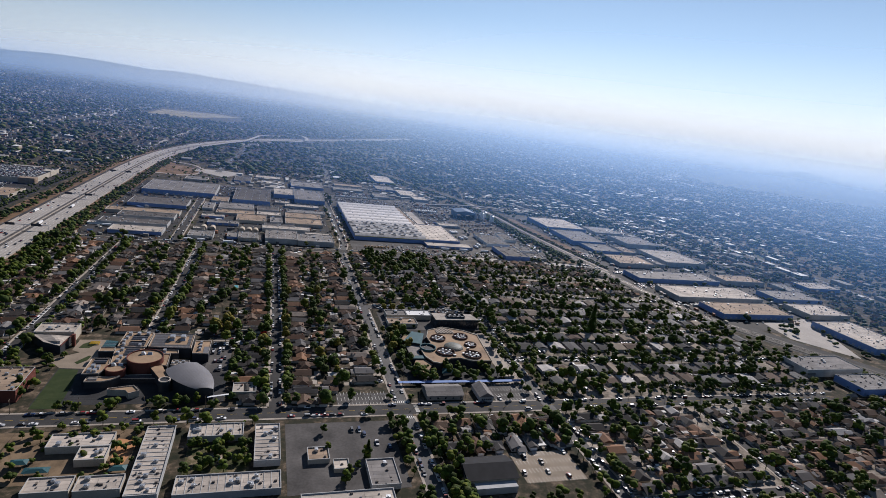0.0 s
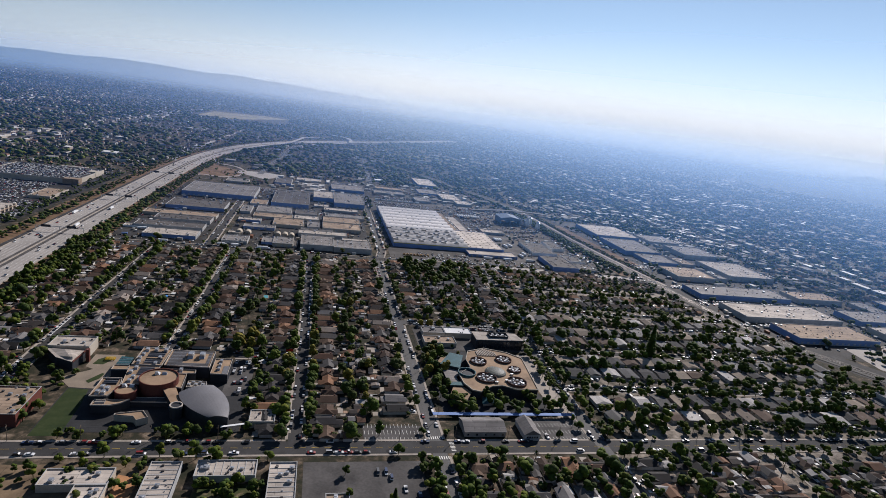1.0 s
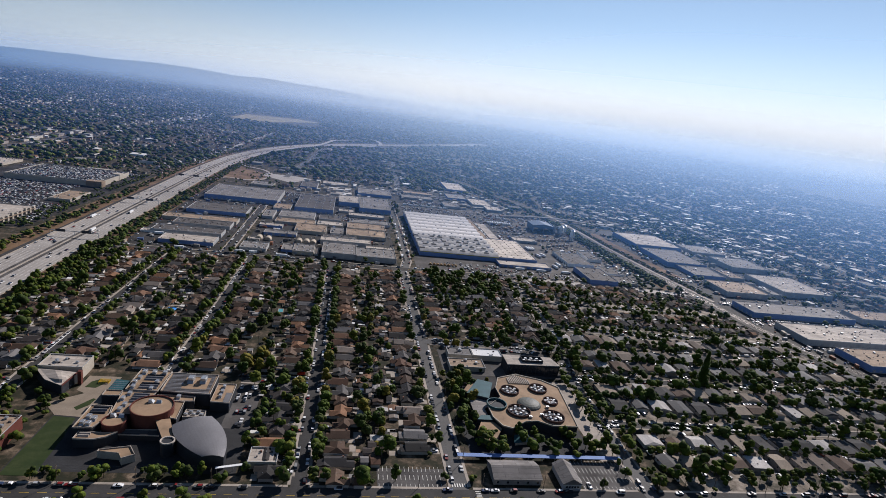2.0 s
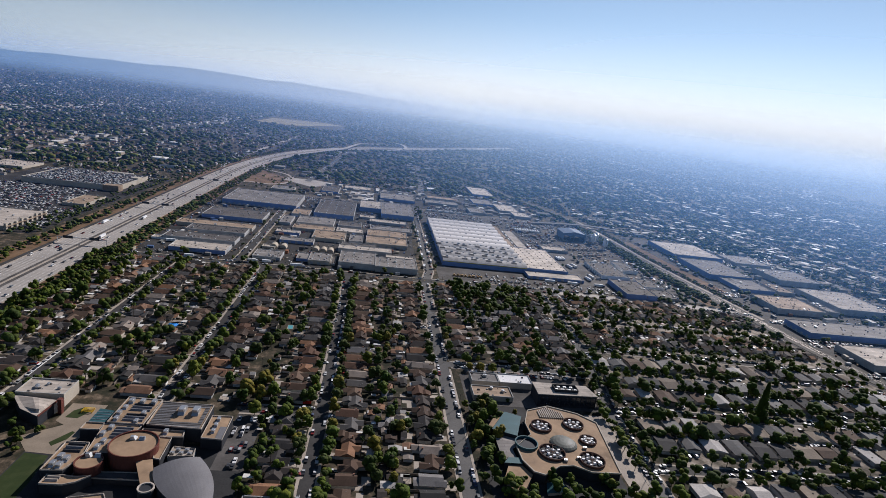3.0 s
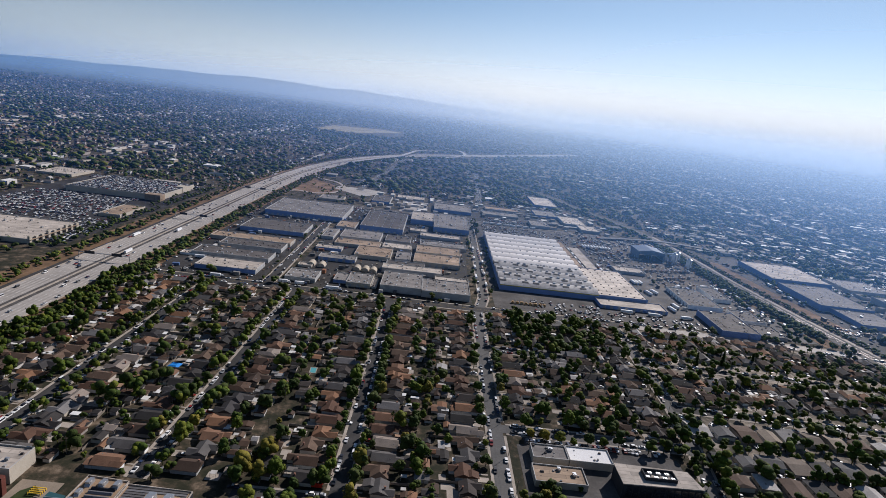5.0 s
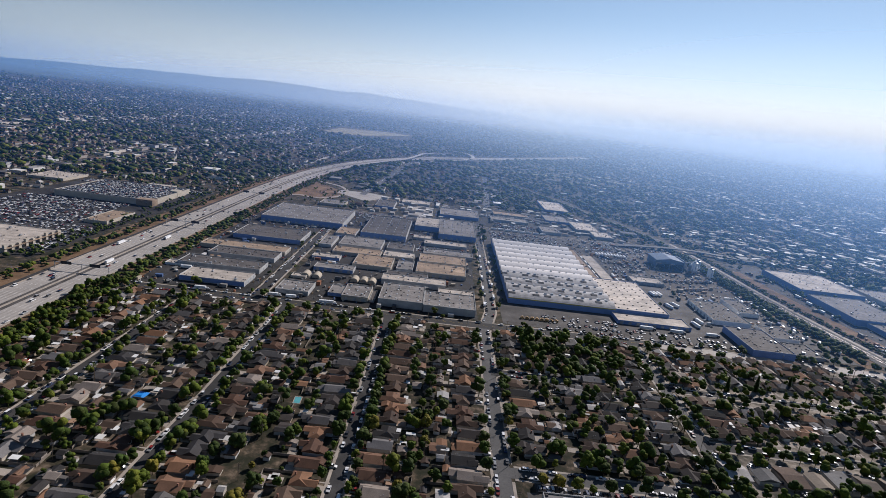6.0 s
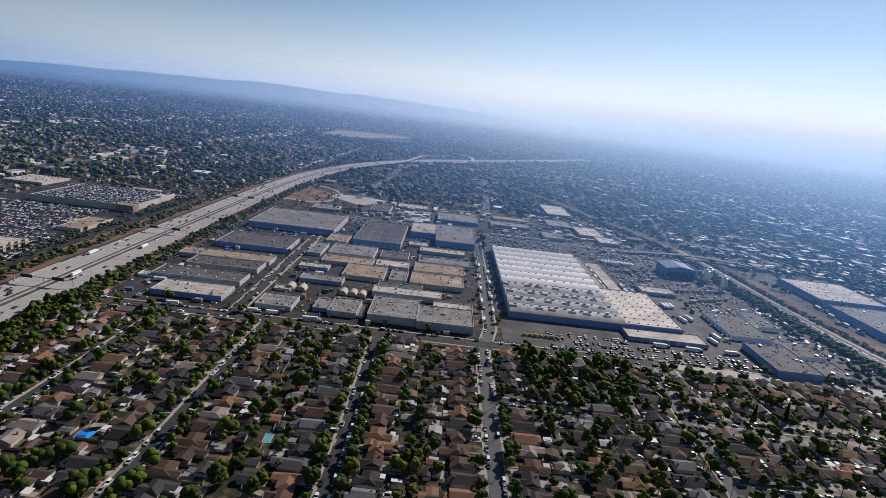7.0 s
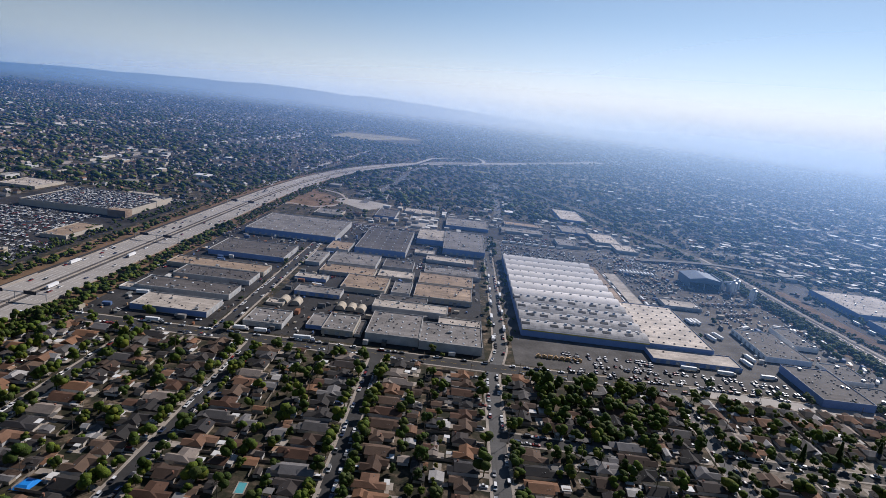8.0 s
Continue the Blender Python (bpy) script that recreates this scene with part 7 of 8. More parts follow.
for x, y, ux, uy in spot(RAIL, 1.7):
    if rt.random() < 0.85 and (y > 470 or rt.random() < 0.12):
        o = rt.uniform(11, 23) if 470 < y < 1000 else rt.choice((29, 38, -25, -29)) + rt.uniform(-2, 3)
        s = rt.uniform(2.4, 4.4) if o > 0 else rt.uniform(4.5, 7.5)
        bank.append((x - uy * o, y + ux * o, 0, rt.uniform(0, 6), s, s, s * rt.uniform(0.7, 1.1)))
for k in range(95):  # dark trees behind the first warehouse beyond the railway
    x, y = rt.uniform(662, 800), rt.uniform(862, 1110)
    s = rt.uniform(6.0, 11.0)
    bank.append((x, y, 0, rt.uniform(0, 6), s, s, s * rt.uniform(0.9, 1.2)))
bank.append((-311, 521, 0, 1.0, 8.5, 8.5, 9.0))
for x, y, s in ((400, 640, 8), (398, 625, 7), (410, 545, 6), (404, 530, 7), (399, 516, 6), (415, 508, 7), (300, 512, 5), (298, 503, 6), (272, 508, 5), (360, 500, 5), (372, 498, 6), (430, 505, 8), (440, 498, 7), (255, 640, 5), (296, 700, 6), (398, 585, 5)):
    bank.append((x, y, 0, s, s, s, s * 1.1))  # yard trees round the eastern workshops
for x, y, ux, uy in spot(RAIL, 1.1):  # the dark green belt on the western side of the service road
    if 530 < y < 985:
        o = rt.uniform(-44, -17) if y > 690 else rt.uniform(-37, -23) if rt.random() < 0.8 else rt.uniform(-60, -37)
        s = rt.uniform(4.0, 7.0)
        bank.append((x - uy * o, y + ux * o, 0, rt.uniform(0, 6), s, s, s * rt.uniform(0.8, 1.1)))
for k in range(560):
    x, y = rt.uniform(490, 860), rt.uniform(60, 1000)
    if near_line(RAIL_DENSE, x, y, 50 if y > 480 else 29) or any(a - 4 < x < b + 4 and c2 - 4 < y < d + 4 for a, b, c2, d in EAST_SPANS):
        continue
    s = rt.uniform(3.0, 8.0)
    bank.append((x, y, 0, rt.uniform(0, 6), s, s, s * rt.uniform(0.9, 1.4)))
c = crown_shape(500, 4, 30, tall=0.7)
crowd("bank_shrubs", (c.v, c.f, [0] * len(c.f)), bank, [M_leaf_i], "dense dark shrubs and trees on the dry banks", "shrubs")


# a tall conifer among the lanes
def make_conifer(x, y, h):
    t = tagged(thing("conifer", x, y), "tall dark pointed conifer among the low houses", "conifer")
    part("trunk", Build().tube(0, 0, 0.6, 0, h * 0.9, 8, 0.1), M_bark, t)
    b, r = Build(), random.Random(77)
    for k in range(1500):
        z = h * (0.06 + 0.93 * r.random() ** 1.3)
        q = ((1 - z / h) ** 0.8 * h * 0.15 + 0.3) * r.uniform(0.35, 1.1)
        a = r.uniform(0, 6.283)
        c = Vector((q * math.cos(a), q * math.sin(a), z))
        d = Vector((math.cos(a), math.sin(a), -0.4)) * r.uniform(0.03, 0.06) * h
        e = Vector((-math.sin(a), math.cos(a), 0)) * r.uniform(0.02, 0.04) * h
        b.face(c - d * 0.5, c + e, c + d * 0.6)
        b.face(c - d * 0.5, c - e, c + d * 0.6)
    part("crown", b, M_leaf, t)


for x, y, h in ((289, 176, 38), (-31, -58, 15), (232, 402, 15), (262, 408, 17), (300, 420, 14)):
    make_conifer(x, y, h)


# palms
def make_palm(x, y, h):
    t = tagged(thing("palm", x, y), "tall thin fan palm with a shaggy head", "palm", "palms")
    part("trunk", Build().tube(0, 0, 0.35, 0, h, 7, 0.22), M_bark, t)
    b = Build()
    for k in range(22):
        a, el = k * 2.4, -0.7 + 1.9 * (k / 22)
        d = Vector((math.cos(a) * math.cos(el), math.sin(a) * math.cos(el), math.sin(el)))
        s = Vector((-math.sin(a), math.cos(a), 0)) * 0.45
        e = Vector((0, 0, h))
        b.face(e, e + d * 1.3 - s, e + d * 2.4 + Vector((0, 0, -0.5)), e + d * 1.3 + s)
    part("crown", b, M_leaf, t)


for k in range(34):
    for _ in range(20):
        x, y = rt.uniform(-340, 440), rt.uniform(-60, 490)
        if free(x, y, 1.5):
            make_palm(x, y, rt.uniform(9, 19))
            break

# ---- vehicles ----
def car_shape(kind):
    """Side profile of a car along x, with its glass band: sedan, hatchback, van or pickup."""
    L, H = ((4.7, 1.45), (4.4, 1.65), (5.1, 1.95), (5.5, 1.85))[kind]
    W = 0.92
    low = [(-L / 2, 0.35), (L / 2, 0.35), (L / 2, 0.75), (L / 2 - 0.9, 0.95), (-L / 2 + (0.5 if kind < 2 else 0.05), 1.0), (-L / 2, 0.8)]
    cab = {0: (-1.55, 1.1, -1.0, 0.35), 1: (-2.0, 1.1, -1.75, 0.35), 2: (-2.4, 1.7, -2.3, 1.0), 3: (-0.6, 1.3, -0.45, 0.6)}[kind]
    body = Build()
    for pts in (low,):
        n = len(pts)
        i = len(body.v)
        body.v += [(x, -W, z) for x, z in pts] + [(x, W, z) for x, z in pts]
        body.f += [tuple(range(i, i + n)), tuple(range(i + 2 * n - 1, i + n - 1, -1))]
        body.f += [(i + k, i + n + k, i + n + (k + 1) % n, i + (k + 1) % n) for k in range(n)]
    body.prism(rect(cab[2], cab[3], -0.72, 0.72), H - 0.06, H)
    glass = Build().prism(rect(cab[0], cab[1], -0.86, 0.86), 0.95, H - 0.06, rect(cab[2], cab[3], -0.72, 0.72))
    if kind == 3:
        body.box(-L / 2 + 0.1, cab[0] - 0.05, -W, -W + 0.1, 0.95, 1.2).box(-L / 2 + 0.1, cab[0] - 0.05, W - 0.1, W, 0.95, 1.2)
    return body, glass, L


def wheel_mesh():
    b = Build()
    ring = [(0.33 * math.cos(math.pi * k / 5), 0.33 + 0.33 * math.sin(math.pi * k / 5)) for k in range(10)]
    b.v += [(x, -0.11, z) for x, z in ring] + [(x, 0.11, z) for x, z in ring]
    b.f += [tuple(range(10)), tuple(range(19, 9, -1))] + [(k, 10 + k, 10 + (k + 1) % 10, (k + 1) % 10) for k in range(10)]
    return b.mesh("wheel", M_tyre)


WHEEL = wheel_mesh()
CARS = [car_shape(k) for k in range(4)]
CAR_M = [(b.mesh("body", M_car), g.mesh("cabin_glass", M_glass), L) for b, g, L in CARS]
CAR_WORDS = ("parked sedan with dark windows", "parked hatchback with dark windows", "parked van with dark windows", "parked pickup truck with an open bed")


def make_car(x, y, a, k):
    body, glass, L = CAR_M[k]
    t = tagged(thing("car", x, y, 0.1, a), CAR_WORDS[k], "car", "cars")
    t.scale = (1.2, 1.2, 1.15)
    part("body", body, None, t)
    part("cabin_glass", glass, None, t)
    for wx in (-L / 2 + 0.9, L / 2 - 0.95):
        for wy in (-0.84, 0.84):
            part("wheel", WHEEL, None, t, at=(wx, wy, 0))
    return t


def car_template(k):
    b, g, L = CARS[k]
    v = b.v + g.v
    return v, b.f + [tuple(len(b.v) + q for q in f) for f in g.f], [0] * len(b.f) + [1] * len(g.f)


cars = []  # x, y, z, turn, kind
rc = random.Random(31)
for name, (pts, w) in ROADS.items():
    if name == "northern_street":
        continue
    for x, y, ux, uy in spot(pts, 6.3):
        for side in (1, -1):
            if rc.random() < (0.34 if name in ("curving_street", "cross_street") else 0.42 if "eastern" in name else 0.44):
                px, py = x - uy * side * (w / 2 - 1.2), y + ux * side * (w / 2 - 1.2)
                if not on_road(px, py, 2.0, name):
                    cars.append((px, py, 0.1, math.degrees(math.atan2(uy, ux)) + (180 if side > 0 else 0), rc.choice((0, 0, 1, 1, 2, 3))))
for x, y, a, k in houses + apartments:
    if rc.random() < 0.6:
        c, s = math.cos(radians(a)), math.sin(radians(a))
        f = house_meshes[k][2][1]
        px, py = f[1] + 3.4, (f[2] + f[3]) / 2 + rc.uniform(-0.8, 0.8)
        X, Y = x + px * c - py * s, y + px * s + py * c
        if not on_road(X, Y, 0.5):
            cars.append((X, Y, 0.14, a, rc.choice((0, 1, 2, 3))))


for x, y, a, k in apartments:
    for q in range(4):
        X, Y = x + rc.uniform(-10, 10), y + rc.choice((-1, 1)) * rc.uniform(12, 16)
        if rc.random() < 0.6 and free(X, Y, 1.5):
            cars.append((X, Y, 0.1, rc.choice((0, 90, 90)) + rc.uniform(-6, 6), rc.choice((0, 0, 1, 1, 2, 3))))


def fill_lot(x0, x1, y0, y1, p, along="x", z=0.1, aisle=(5.4, 5.4, 7.0)):
    """Cars in bays: double rows with aisles between."""
    y, i = y0, 0
    while y < y1:
        x = x0
        while x < x1:
            if rc.random() < p:
                if along == "x":
                    cars.append((x + rc.uniform(-0.2, 0.2), y + rc.uniform(-0.3, 0.3), z, 90 + 180 * (i % 2), rc.choice((0, 0, 1, 1, 2, 3))))
                else:
                    cars.append((y + rc.uniform(-0.3, 0.3), x + rc.uniform(-0.2, 0.2), z, 180 * (i % 2), rc.choice((0, 0, 1, 1, 2, 3))))
            x += 2.75
        y += aisle[i % len(aisle)] if i % 2 else 5.4
        if i % 2:
            y += 6.5
        i += 1


fill_lot(-84, -10, -46, -16, 0.04)
fill_lot(-42, 0, 18, 30, 0.04)
fill_lot(98, 138, 18, 42, 0.05)
fill_lot(78, 122, -92, -66, 0.03)
fill_lot(-150, -134, 78, 134, 0.3)
fill_lot(32, 136, 230, 235, 0.7)
fill_lot(84, 172, 508, 552, 0.36)
fill_lot(176, 296, 508, 540, 0.24)
fill_lot(50, 180, 908, 1012, 0.42)
fill_lot(62, 150, 1034, 1100, 0.5)
fill_lot(40, 180, 1155, 1178, 0.6)
fill_lot(232, 296, 800, 1030, 0.2)
fill_lot(305, 425, 690, 830, 0.07)
fill_lot(310, 420, 915, 1010, 0.2)
fill_lot(-96, -4, 786, 818, 0.4)
fill_lot(-215, -120, 986, 1036, 0.45)
fill_lot(-750, -520, 570, 706, 0.34)
fill_lot(-750, -575, 716, 866, 0.5)
fill_lot(-708, -552, 888, 1016, 0.72, z=9.02)
fill_lot(-760, -520, 1030, 1055, 0.6)
fill_lot(500, 860, 558, 580, 0.4)
fill_lot(500, 860, 448, 462, 0.5)
fill_lot(500, 690, 368, 390, 0.55)
fill_lot(500, 690, 285, 300, 0.45)
fill_lot(620, 860, 770, 900, 0.35)
for k in range(190):  # loose cars in the yards
    x, y = rc.choice(((rc.uniform(-220, 4), rc.uniform(512, 1035)), (rc.uniform(-378, -250), rc.uniform(512, 1000)), (rc.uniform(300, 428), rc.uniform(575, 1030))))
    cars.append((x, y, 0.1, rc.choice((0, 90)), rc.choice((0, 1, 2, 3))))
WORKS = [(o.location.x, o.location.y, o) for o in scene.objects if o.parent is None and o.type == "EMPTY" and o.name.split(".")[0] in ("workshop", "vaulted_warehouse", "warehouse_annexe", "loading_shed", "side_shed", "batching_plant", "shelter", "loading_slab")]
SPANS = []
for cx, cy, o in WORKS:
    for q in o.children:
        if q.name.split(".")[0] in ("wall", "cladding", "canvas"):
            xs, ys = [c[0] for c in q.bound_box], [c[1] for c in q.bound_box]
            SPANS.append((cx + min(xs), cx + max(xs), cy + min(ys), cy + max(ys)))


def built_over(x, y, m=2.8):
    return any(a - m < x < b + m and c - m < y < d + m for a, b, c, d in SPANS)


cars = [c for c in cars if c[2] > 5 or not built_over(c[0], c[1])]
for x, y, ux, uy in spot(FREEWAY, 11.0):  # traffic
    if -420 < y < 2300:
        for side in (1, -1):
            for lane in range(5):
                if rc.random() < 0.11:
                    o = side * (8.9 + lane * 4.6)
                    cars.append((x - uy * o + ux * rc.uniform(-4, 4), y + ux * o + uy * rc.uniform(-4, 4), 0.4, math.degrees(math.atan2(uy, ux)) + (180 if side > 0 else 0), rc.choice((0, 0, 1, 1, 2, 3))))
cars.sort(key=lambda c: abs(c[0] + 40) * 0.8 + abs(c[1] - 210))
for x, y, z, a, k in cars[:110]:
    make_car(x, y, a, k)
for k in range(4):
    some = [(x, y, z, radians(a), 1.2, 1.2, 1.15) for x, y, z, a, q in cars[110:] if q == k]
    crowd("more_cars", car_template(k), some, [M_car_i, M_glass], "more cars on streets, lots and the freeway", "cars")


# stacked goods, bins, sheds and containers that fill the yards
M_goods = material("yard_goods", (0.3, 0.3, 0.3), 0.7, vary=0.2, scale=3, spread=[(0.45, 0.44, 0.42), (0.2, 0.19, 0.18), (0.1, 0.1, 0.1), (0.3, 0.2, 0.12), (0.08, 0.13, 0.25), (0.5, 0.48, 0.45), (0.25, 0.11, 0.06), (0.15, 0.15, 0.14), (0.36, 0.31, 0.24)], island=True)
goods = []
for k in range(2600):
    x, y = rc.choice(((rc.uniform(-220, 4), rc.uniform(512, 1036)), (rc.uniform(-220, 4), rc.uniform(512, 1036)), (rc.uniform(-378, -250), rc.uniform(512, 1025)), (rc.uniform(296, 430), rc.uniform(575, 1036)), (rc.uniform(190, 300), rc.uniform(730, 1036)), (rc.uniform(500, 790), rc.uniform(210, 900)), (rc.uniform(500, 790), rc.uniform(210, 900))))
    if not built_over(x, y, 2.0) and not on_road(x, y, 3):
        big = rc.random() < 0.22
        goods.append((x, y, 0, rc.choice((0, 1.571, rc.uniform(0, 3))), rc.uniform(4, 9) if big else rc.uniform(0.8, 3.4), rc.uniform(2, 4.5) if big else rc.uniform(0.8, 2.0), rc.uniform(2.2, 4.5) if big else rc.uniform(0.7, 2.4)))
pile = Build().box(-0.5, 0.5, -0.5, 0.5, 0, 1)
crowd("yard_goods", (pile.v, pile.f, [0] * len(pile.f)), goods, [M_goods], "containers, sheds and stacked goods filling the yards", "goods")


# small sheds crowded into the northern yards
M_shedroof = material("weathered_shed_roof", (0.2, 0.19, 0.18), 0.8, vary=0.25, scale=6, spread=[(0.10, 0.095, 0.09), (0.2, 0.185, 0.17), (0.42, 0.4, 0.37), (0.13, 0.1, 0.08), (0.27, 0.25, 0.23), (0.55, 0.53, 0.5)], island=True)
small, spots = [], []
for k in range(420):
    x, y = rc.choice(((rc.uniform(-60, 318), rc.uniform(1058, 1248)), (rc.uniform(-196, -70), rc.uniform(1058, 1248)), (rc.uniform(140, 330), rc.uniform(1040, 1300))))
    w, d = rc.uniform(4, 11), rc.uniform(3, 7)
    r = max(w, d) + 1.5
    if not built_over(x, y, r) and not on_road(x, y, r) and not near_line(RAIL_DENSE, x, y, 30) and all(math.hypot(x - a, y - b) > r + q for a, b, q in spots):
        spots.append((x, y, r))
        small.append((x, y, 0, rc.choice((0, 1.571)) + rc.uniform(-0.03, 0.03), w, d, rc.uniform(3.5, 5.5)))
low = Build().box(-1, 1, -1, 1, 0, 0.9).box(-1.03, 1.03, -1.03, 1.03, 0.9, 1.0)
crowd("northern_sheds", (low.v, low.f, [0] * 6 + [1] * 6), small, [M_wall_i, M_shedroof], "small flat-roofed sheds crowded into the northern yards", "sheds")


# pipes, curbs and small fans on the flat roofs
M_fittings = material("roof_fitting_metal", (0.2, 0.2, 0.2), 0.6, vary=0.2, spread=[(0.1, 0.1, 0.1), (0.2, 0.19, 0.185), (0.06, 0.06, 0.06), (0.32, 0.31, 0.3), (0.14, 0.12, 0.1)], island=True)
bits = []
for x, y, w, d, h in ROOF_AREAS:
    for k in range(int(min(60, w * d / 90))):
        q = rc.uniform(0.25, 0.8)
        bits.append((x + rc.uniform(-w / 2 + 1.5, w / 2 - 1.5), y + rc.uniform(-d / 2 + 1.5, d / 2 - 1.5), h, rc.choice((0, 1.571)), q * rc.uniform(1, 2.6), q * rc.uniform(1, 1.8), q * rc.uniform(0.8, 1.6)))
crowd("roof_fittings", (pile.v, pile.f, [0] * len(pile.f)), bits, [M_fittings], "small pipes, curbs and fans on the flat roofs", "roof fittings")


def make_truck(x, y, a, L, label, tractor=True):
    t = tagged(thing("box_truck", x, y, 0.08, a), label, "truck", "trucks and trailers")
    part("box", Build().box(-L / 2, L / 2, -1.25, 1.25, 1.15, 3.95).box(-L / 2 + 0.1, L / 2 - 0.1, -1.27, 1.27, 3.95, 4.02), M_white, t)
    part("chassis", Build().box(-L / 2 + 0.3, L / 2 + (3.6 if tractor else 0), -0.5, 0.5, 0.7, 1.1), M_darkwall, t)
    wheels = [-L / 2 + 1.2, -L / 2 + 2.4] + ([L / 2 + 0.6, L / 2 + 3.0] if tractor else [L / 2 - 2])
    for wx in wheels:
        for wy in (-1.0, 1.0):
            part("wheel", WHEEL, None, t, at=(wx, wy, 0)).scale = (1.5, 1.8, 1.5)
    if tractor:
        part("cab", Build().prism(rect(L / 2 + 0.7, L / 2 + 3.6, -1.15, 1.15), 0.9, 2.9, rect(L / 2 + 0.8, L / 2 + 2.8, -1.05, 1.05)), M_car, t)
        part("windscreen", Build().prism(rect(L / 2 + 2.8, L / 2 + 3.45, -1.0, 1.0), 2.0, 2.7, rect(L / 2 + 2.7, L / 2 + 3.0, -0.95, 0.95)), M_glass, t)
    return t


for k in range(9):
    make_truck(15.5 + (k % 2) * 12.5 + k * 0.6, 560 + k * 27 + (k % 3) * 4, 90, 9 + (k % 3) * 2, "white box truck parked along the street", k % 2 == 0)
for x, y, a, L in ((-162, 508, 4, 15.5), (-202, 512.5, 5, 11), (-222, 513, 5, 11), (205, 544, -2, 15), (240, 543, -2, 15), (277, 575, 100, 15), (287, 590, 100, 15), (268, 640, 105, 15), (279, 648, 105, 15), (262, 690, 95, 14), (267, 691, 95, 14), (273, 692, 95, 14), (315, 542 - 30, 112, 13),
                   (196, 745, 90, 14), (197, 770, 90, 14), (198, 800, 90, 14), (199, 830, 90, 14), (198.5, 860, 90, 14), (226, 740, 90, 13), (227, 765, 90, 13), (282, 545, 2, 13), (-345, 572, 10, 12), (-300, 508, 3, 12), (-188, 660, 2, 11), (-170, 870, 90, 12), (330, 690, 30, 12), (-430, 560, -90, 15), (-462, 640, 90, 15), (-425, 690, -90, 15)):
    make_truck(x, y, a, L, "long white box trailer parked in the yard", True)
for k in range(10):
    make_truck(236 + k * 5.6, 905 + (k % 3), 90, 12 + (k % 2), "white box trailer in a row at the yard's edge", False)
for k in range(8):
    make_truck(60 + k * 14, 1022 + (k % 2), 0, 11, "white box trailer along the northern street", False)


for x, y, a, L in ((402, 606, 75, 9), (409, 594, 70, 8), (414, 578, 80, 9), (403, 566, 60, 7), (420, 560, 75, 8), (412, 668, 85, 9), (405, 690, 75, 10), (427, 536, 70, 8), (396, 700, 70, 9), (378, 708, 5, 9), (512, 700, 95, 12), (515, 675, 95, 12), (516, 735, 95, 11), (519, 770, 95, 12)):
    make_truck(x, y, a, L, "white box trailer parked in a narrow yard", False)


def make_mixer(x, y, a):
    t = tagged(thing("mixer_truck", x, y, 0.08, a), "parked concrete mixer truck with a rust-red drum", "mixer truck", "mixer trucks")
    part("chassis", Build().box(-4.4, 4.4, -0.6, 0.6, 0.8, 1.2), M_darkwall, t)
    part("cab", Build().prism(rect(2.3, 4.6, -1.2, 1.2), 0.9, 3.0, rect(2.4, 4.1, -1.1, 1.1)), M_white, t)
    b, ring = Build(), [(math.cos(2 * math.pi * k / 12), math.sin(2 * math.pi * k / 12)) for k in range(12)]
    rows = [(-4.3, 0.5, 3.3), (-2.6, 1.25, 2.8), (0.0, 1.45, 2.6), (1.9, 0.8, 2.3)]
    for (x0, r0, z0), (x1, r1, z1) in zip(rows, rows[1:]):
        for (c, q), (c2, q2) in zip(ring, ring[1:] + ring[:1]):
            b.face((x0, r0 * c, z0 + r0 * q), (x1, r1 * c, z1 + r1 * q), (x1, r1 * c2, z1 + r1 * q2), (x0, r0 * c2, z0 + r0 * q2))
    part("drum", b, M_drum, t)
    for wx in (-3.2, -2.0, 3.3):
        for wy in (-1.0, 1.0):
            part("wheel", WHEEL, None, t, at=(wx, wy, 0)).scale = (1.5, 1.8, 1.5)


M_drum = plain("mixer_drum_paint", (0.42, 0.30, 0.22), 0.5, vary=0.25, scale=2)
for k in range(9):
    make_mixer(312 + k * 9.2, 772 + k * 2.6, 105)
for k in range(5):
    make_mixer(330 + k * 8, 735 + k * 3, 100)
eq = tagged(thing("machine_row", 78, 533), "row of orange and tan construction machines on a trailer", "machinery")
orange = plain("machine_orange", (0.42, 0.26, 0.12), 0.6, vary=0.3)
for k in range(8):
    part("machine", Build().box(-22 + k * 5.6, -18 + k * 5.6, -1.3, 1.3, 0.7, 2.0 + (k % 3) * 0.5).box(-21 + k * 5.6, -19.4 + k * 5.6, -1.0, 1.0, 2.0, 3.2).box(-22 + k * 5.6, -18 + k * 5.6, -1.5, 1.5, 0, 0.7), orange, eq)

# ---- poles, signs and wires ----
pole_spots = []
for name, side in (("cross_street", 1), ("industrial_cross_street", -1), ("main_street", -1), ("curving_street", 1), ("warehouse_street", 1)):
    pts, w = ROADS[name]
    run = []
    for x, y, ux, uy in spot(pts, 42):
        px, py = x - uy * side * (w / 2 + 1.0), y + ux * side * (w / 2 + 1.0)
        if not on_road(px, py, 0.4):
            run.append((px, py))
    pole_spots.append(run)
pole_spots.append([(-41, y) for y in range(40, 490, 42)])
pole_spots.append([(-147, y) for y in range(165, 490, 42)])
pole_spots.append([(-254, y) for y in range(165, 490, 42)])
POLE = Build().tube(0, 0, 0.2, 0, 12, 7, 0.14).mesh("post", M_wood)
ARM = Build().box(-1.4, 1.4, -0.08, 0.08, 10.9, 11.1).box(-1.1, 1.1, -0.08, 0.08, 10.0, 10.2).mesh("crossarm", M_wood)
wires = Build()
